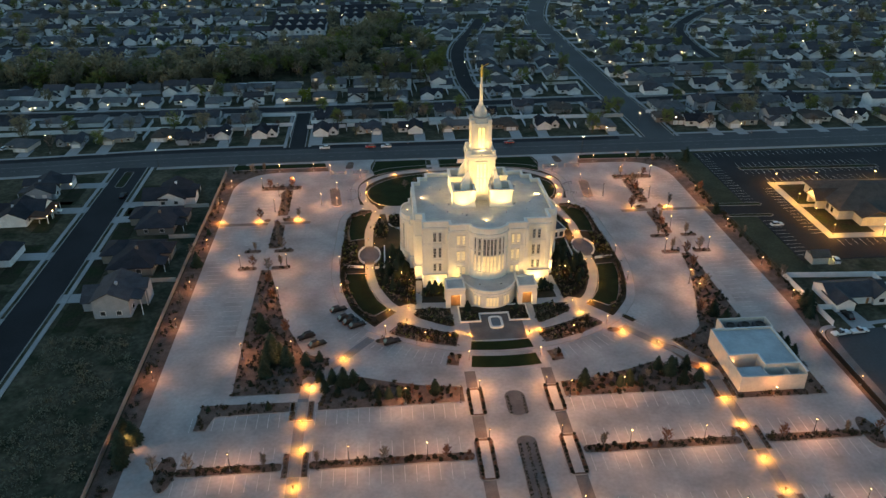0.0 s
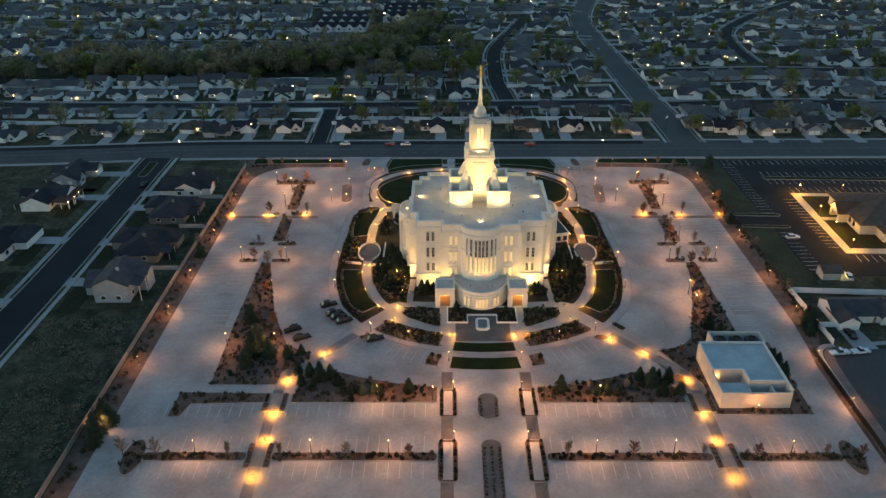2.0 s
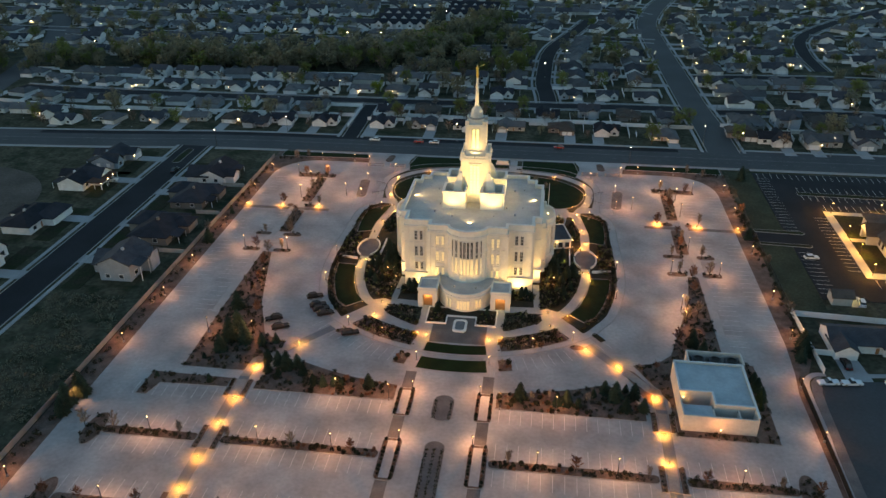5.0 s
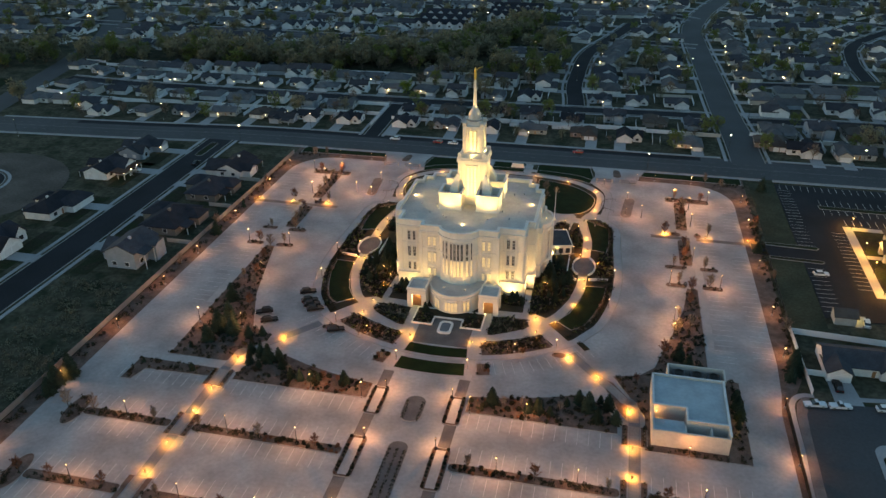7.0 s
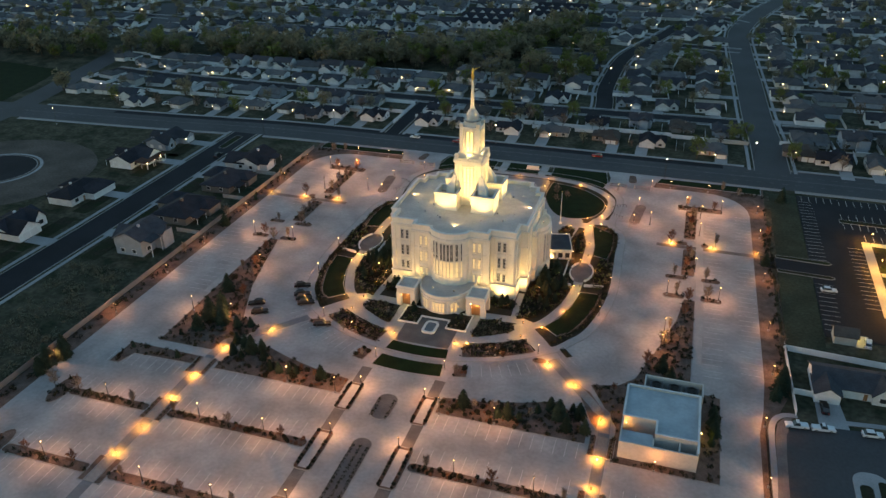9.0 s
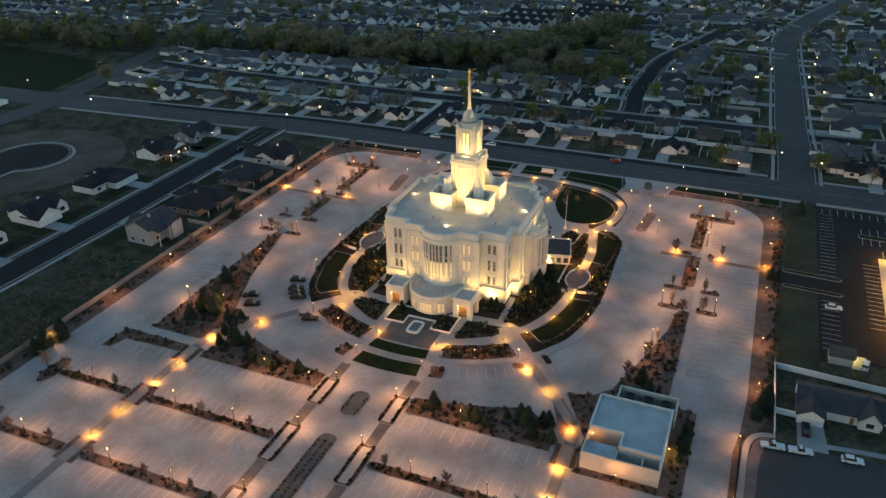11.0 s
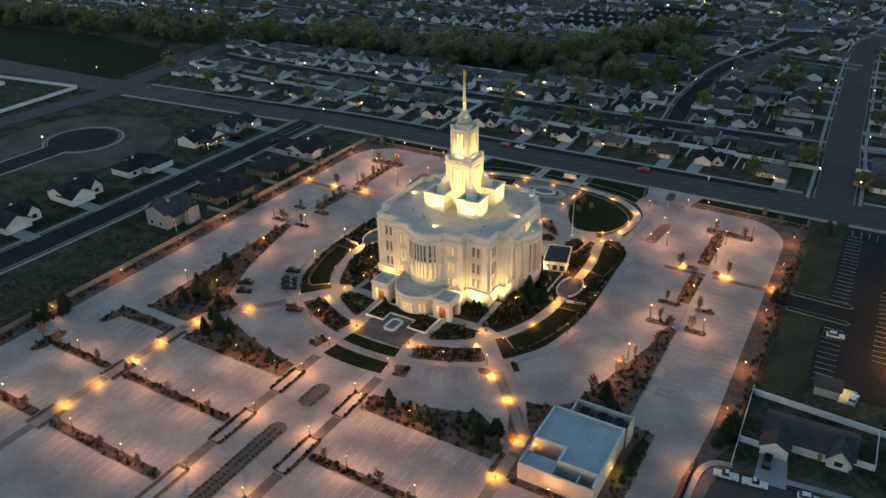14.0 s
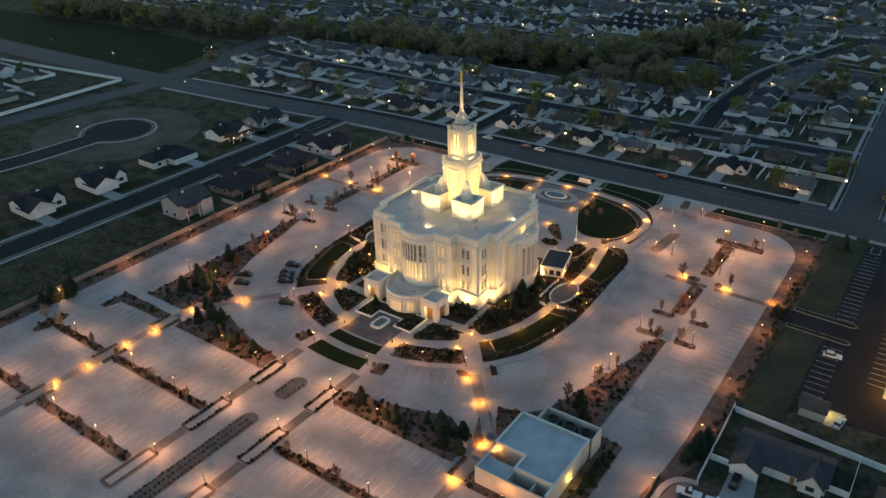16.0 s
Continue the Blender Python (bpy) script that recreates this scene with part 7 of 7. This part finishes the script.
stalls(114, 208, 88.2, -5.2), stalls(127, 188, 69.6, 5.0), stalls(127, 188, 66.2, -5.0), stalls(133, 178, 52.5, 5.0), stalls(-12, 18, 112.6, 5.2, along="y"), stalls(4, 46, 131, -5.0, along="y"), stalls(33, 84, 112.6, 5.2, along="y"), stalls(133, 172, -1.6, -5.0)
slab("pavement", [(130.4, -0.6), (196, -2.6), (196, 50), (131.2, 51.4)], -0.3, 0.14, SIDEWALK, "pale walk round a church building")
slab("lawn", [(133.4, 3.0), (150, 2.6), (150, 48), (134.2, 48.4)], -0.3, 0.16, YARD, "grass before a church front", category="lawn")
slab("pavement", [(134, 26), (144, 26), (144, 28.6), (134, 28.6)], -0.3, 0.175, SIDEWALK, "pale walk to a church door")
ch = thing("church", "low brick church with dark brown pitched roof", "church", pose(168, 27, 0.15, 0, 0, -2))
w = Geo().box(-26, -14, -0.1, 26, 14, 4.2).box(-20, -20, -0.1, -8, -13.9, 3.6).box(-6, -18, -0.1, 20, -13.9, 3.4)
part("wall", w, SIDING[1], ch)
r = Geo()
hip(r, -26, -14, 26, 14, 4.2, 6.0, 1.0)
part("roof", r, SHINGLE[2], ch, "dark brown shingle roof")
r = Geo()
gable(r, -30, -4, -18, 4, 3.8, 3.0, "x", 0.5)
part("porch_gable_roof", r, SHINGLE[2], ch)
r = Geo()
gable(r, -20, -20, -8, -6, 3.6, 2.4, "y", 0.6)
part("wing_roof", r, SHINGLE[2], ch)
part("porch_roof", Geo().box(-6, -19, 3.4, 20, -13.9, 3.6), ROOF_MEMBRANE, ch)
part("gable", Geo().add([(-30.02, -4, 3.8), (-30.02, 4, 3.8), (-30.02, 0, 6.7), (-29.7, -4, 3.8), (-29.7, 4, 3.8), (-29.7, 0, 6.7)], [(2, 1, 0), (3, 4, 5), (0, 1, 4, 3), (1, 2, 5, 4), (2, 0, 3, 5)]), SIDING[0], ch, "pale gable of the church porch")
part("entrance", Geo().box(-29.6, -4, -0.1, -25.9, -2.6, 3.8).box(-29.6, 2.6, -0.1, -25.9, 4, 3.8).box(-29.4, -2.6, 2.6, -25.9, 2.6, 3.8), SIDING[1], ch)
part("door", Geo().box(-26.2, -1.6, 0, -26.02, 1.6, 2.4), GLASS_LIT, ch, "glazed lit church doors")
for y in (-9, -5.5, 5.5, 9):
    part("window", Geo().box(-26.12, y - 0.8, 1.0, -25.95, y + 0.8, 3.0), GLASS_DARK, ch)
for x, y in ((132.2, 30), (131.4, 1.5), (132.4, 50.2), (176, 49.8), (131.9, 16), (150, 0.2), (150, 50.2)):
    p = thing("bollard_lamp", "lit lamp post casting amber light by the church walk", "lamp post", pose(x + 1.5, y, 0.15), group="church lamps")
    part("post", Geo().lathe([(0.12, -0.05), (0.09, 4.2)], 8), METAL_DARK, p)
    part("lantern", Geo().lathe([(0.16, 4.2), (0.2, 4.5)], 8), BULB_AMBER, p)
    part("cap", Geo().lathe([(0.28, 4.5), (0.05, 4.65)], 8), METAL_DARK, p)
    b = new("bulb", lamp_data("POINT", 1350, (1, 0.47, 0.09), 0.15))
    b.parent, b.location = p, (0, 0, 3.9)
st = thing("storage_shed", "small storage shed with pitched dark roof", "shed", pose(117, -16.5, 0))
part("wall", Geo().box(-3, -2.5, -0.1, 3, 2.5, 2.8), SIDING[3], st)
r = Geo()
gable(r, -3, -2.5, 3, 2.5, 2.8, 1.5, "x")
part("roof", r, SHINGLE[2], st)
part("door", Geo().box(3.0, -0.8, 0, 3.06, 0.8, 2.1), GARAGE, st)
wall_light(120.1, -15.2, 2.6, 70, (1, 0.75, 0.2), "yellow lamp lighting a shed wall")
slab("pavement", [(119.9, -19.6), (124, -19.6), (124, -13), (119.9, -13)], -0.3, 0.012, SIDEWALK, "pale apron beside a shed")


# ---- cars ----
def car(paint, label, length=4.8, height=1.65, bed_open=False):
    t = thing("car", label, "car")
    L, w = length / 2, 0.92
    low = [(-L, 0.35), (L, 0.35), (L + 0.05, 0.75), (L - 0.25, 0.92), (L * 0.38, 1.0), (-L * 0.96, 1.02), (-L - 0.02, 0.8)]
    g = Geo()
    n = len(low)
    g.add([(x, s * w * (1.0 if z < 0.9 else 0.94), z) for s in (-1, 1) for x, z in low], [tuple(range(n - 1, -1, -1)), tuple(range(n, 2 * n))] + [(i, (i + 1) % n, n + (i + 1) % n, n + i) for i in range(n)])
    part("body", g, paint, t)
    top = [(-L * (0.25 if bed_open else 0.88), 1.0), (L * 0.36, 1.0), (L * 0.08, height - 0.06), (-L * (0.15 if bed_open else 0.62), height - 0.06)]
    g = Geo().add([(x, s * (0.84 if z < 1.2 else 0.68), z) for s in (-1, 1) for x, z in top], [(3, 2, 1, 0), (4, 5, 6, 7)] + [(i, (i + 1) % 4, 4 + (i + 1) % 4, 4 + i) for i in range(4)])
    part("cabin_glass", g, GLASS_DARK, t)
    part("roof", Geo().prism([(top[3][0] - 0.05, -0.68), (top[2][0] + 0.05, -0.68), (top[2][0] + 0.05, 0.68), (top[3][0] - 0.05, 0.68)], height - 0.08, height), paint, t)
    for sx in (-0.62, 0.62):
        for sy in (-1, 1):
            wh = Geo().lathe([(0.34, -0.11), (0.34, 0.11)], 14)
            o = part("wheel", wh, TYRE, t, m=pose(sx * L, sy * 0.86, 0.34, 90))
            part("rim", Geo().lathe([(0.20, -0.12), (0.20, 0.12)], 10), METAL_GREY, o)
    for sy in (-0.62, 0.62):
        part("headlight", Geo().box(L - 0.12, sy - 0.2, 0.66, L + 0.06, sy + 0.2, 0.82), VINYL, t)
        part("tail_light", Geo().box(-L - 0.05, sy - 0.2, 0.74, -L + 0.06, sy + 0.2, 0.92), CAR_RED, t)
    return t


CARS = {"b": car(CAR_DARK, "black sport utility car parked on the lot", 5.3, 1.9), "w": car(CAR_WHITE, "white car parked by the kerb"), "r": car(CAR_RED, "dark red car on the road"), "t": car(CAR_WHITE, "white pickup truck parked on a cul-de-sac", 5.5, 1.85, True)}
for k, x, y, a in (("b", -47.9, -35.0, 24), ("b", -45.5, -39.9, 26), ("b", -43.9, -42.0, 27), ("b", -42.0, -44.2, 28), ("b", -56.9, -49.0, 206), ("b", -53.4, -53.2, 28), ("b", -31.8, -53.7, 20), ("w", -59.7, 109.0, 180), ("w", -30.5, 108.4, 180), ("r", -38.0, 108.6, 180), ("r", 29, 108.6, 180), ("w", 116.0, 11.2, 5),
                   ("t", 100.9, -60.6, 188), ("t", 107.0, -60.0, 8), ("w", 118.2, -58.9, 6), ("w", 123.3, -17.6, 80), ("b", 108.2, -51.4, 92), ("w", 152, -7, 80), ("w", -162, 47, 0), ("b", -139.5, 60, 88), ("w", -211, 121, 60), ("w", -205, 122, 60), ("w", -195, 180, 20)):
    p = CARS[k]
    m = pose(x, y, 0.03 if k != "t" else 0.06, 0, 0, a)
    if p.name in used:
        copy_thing(p, m)
    else:
        used.add(p.name)
        p.matrix_basis = m
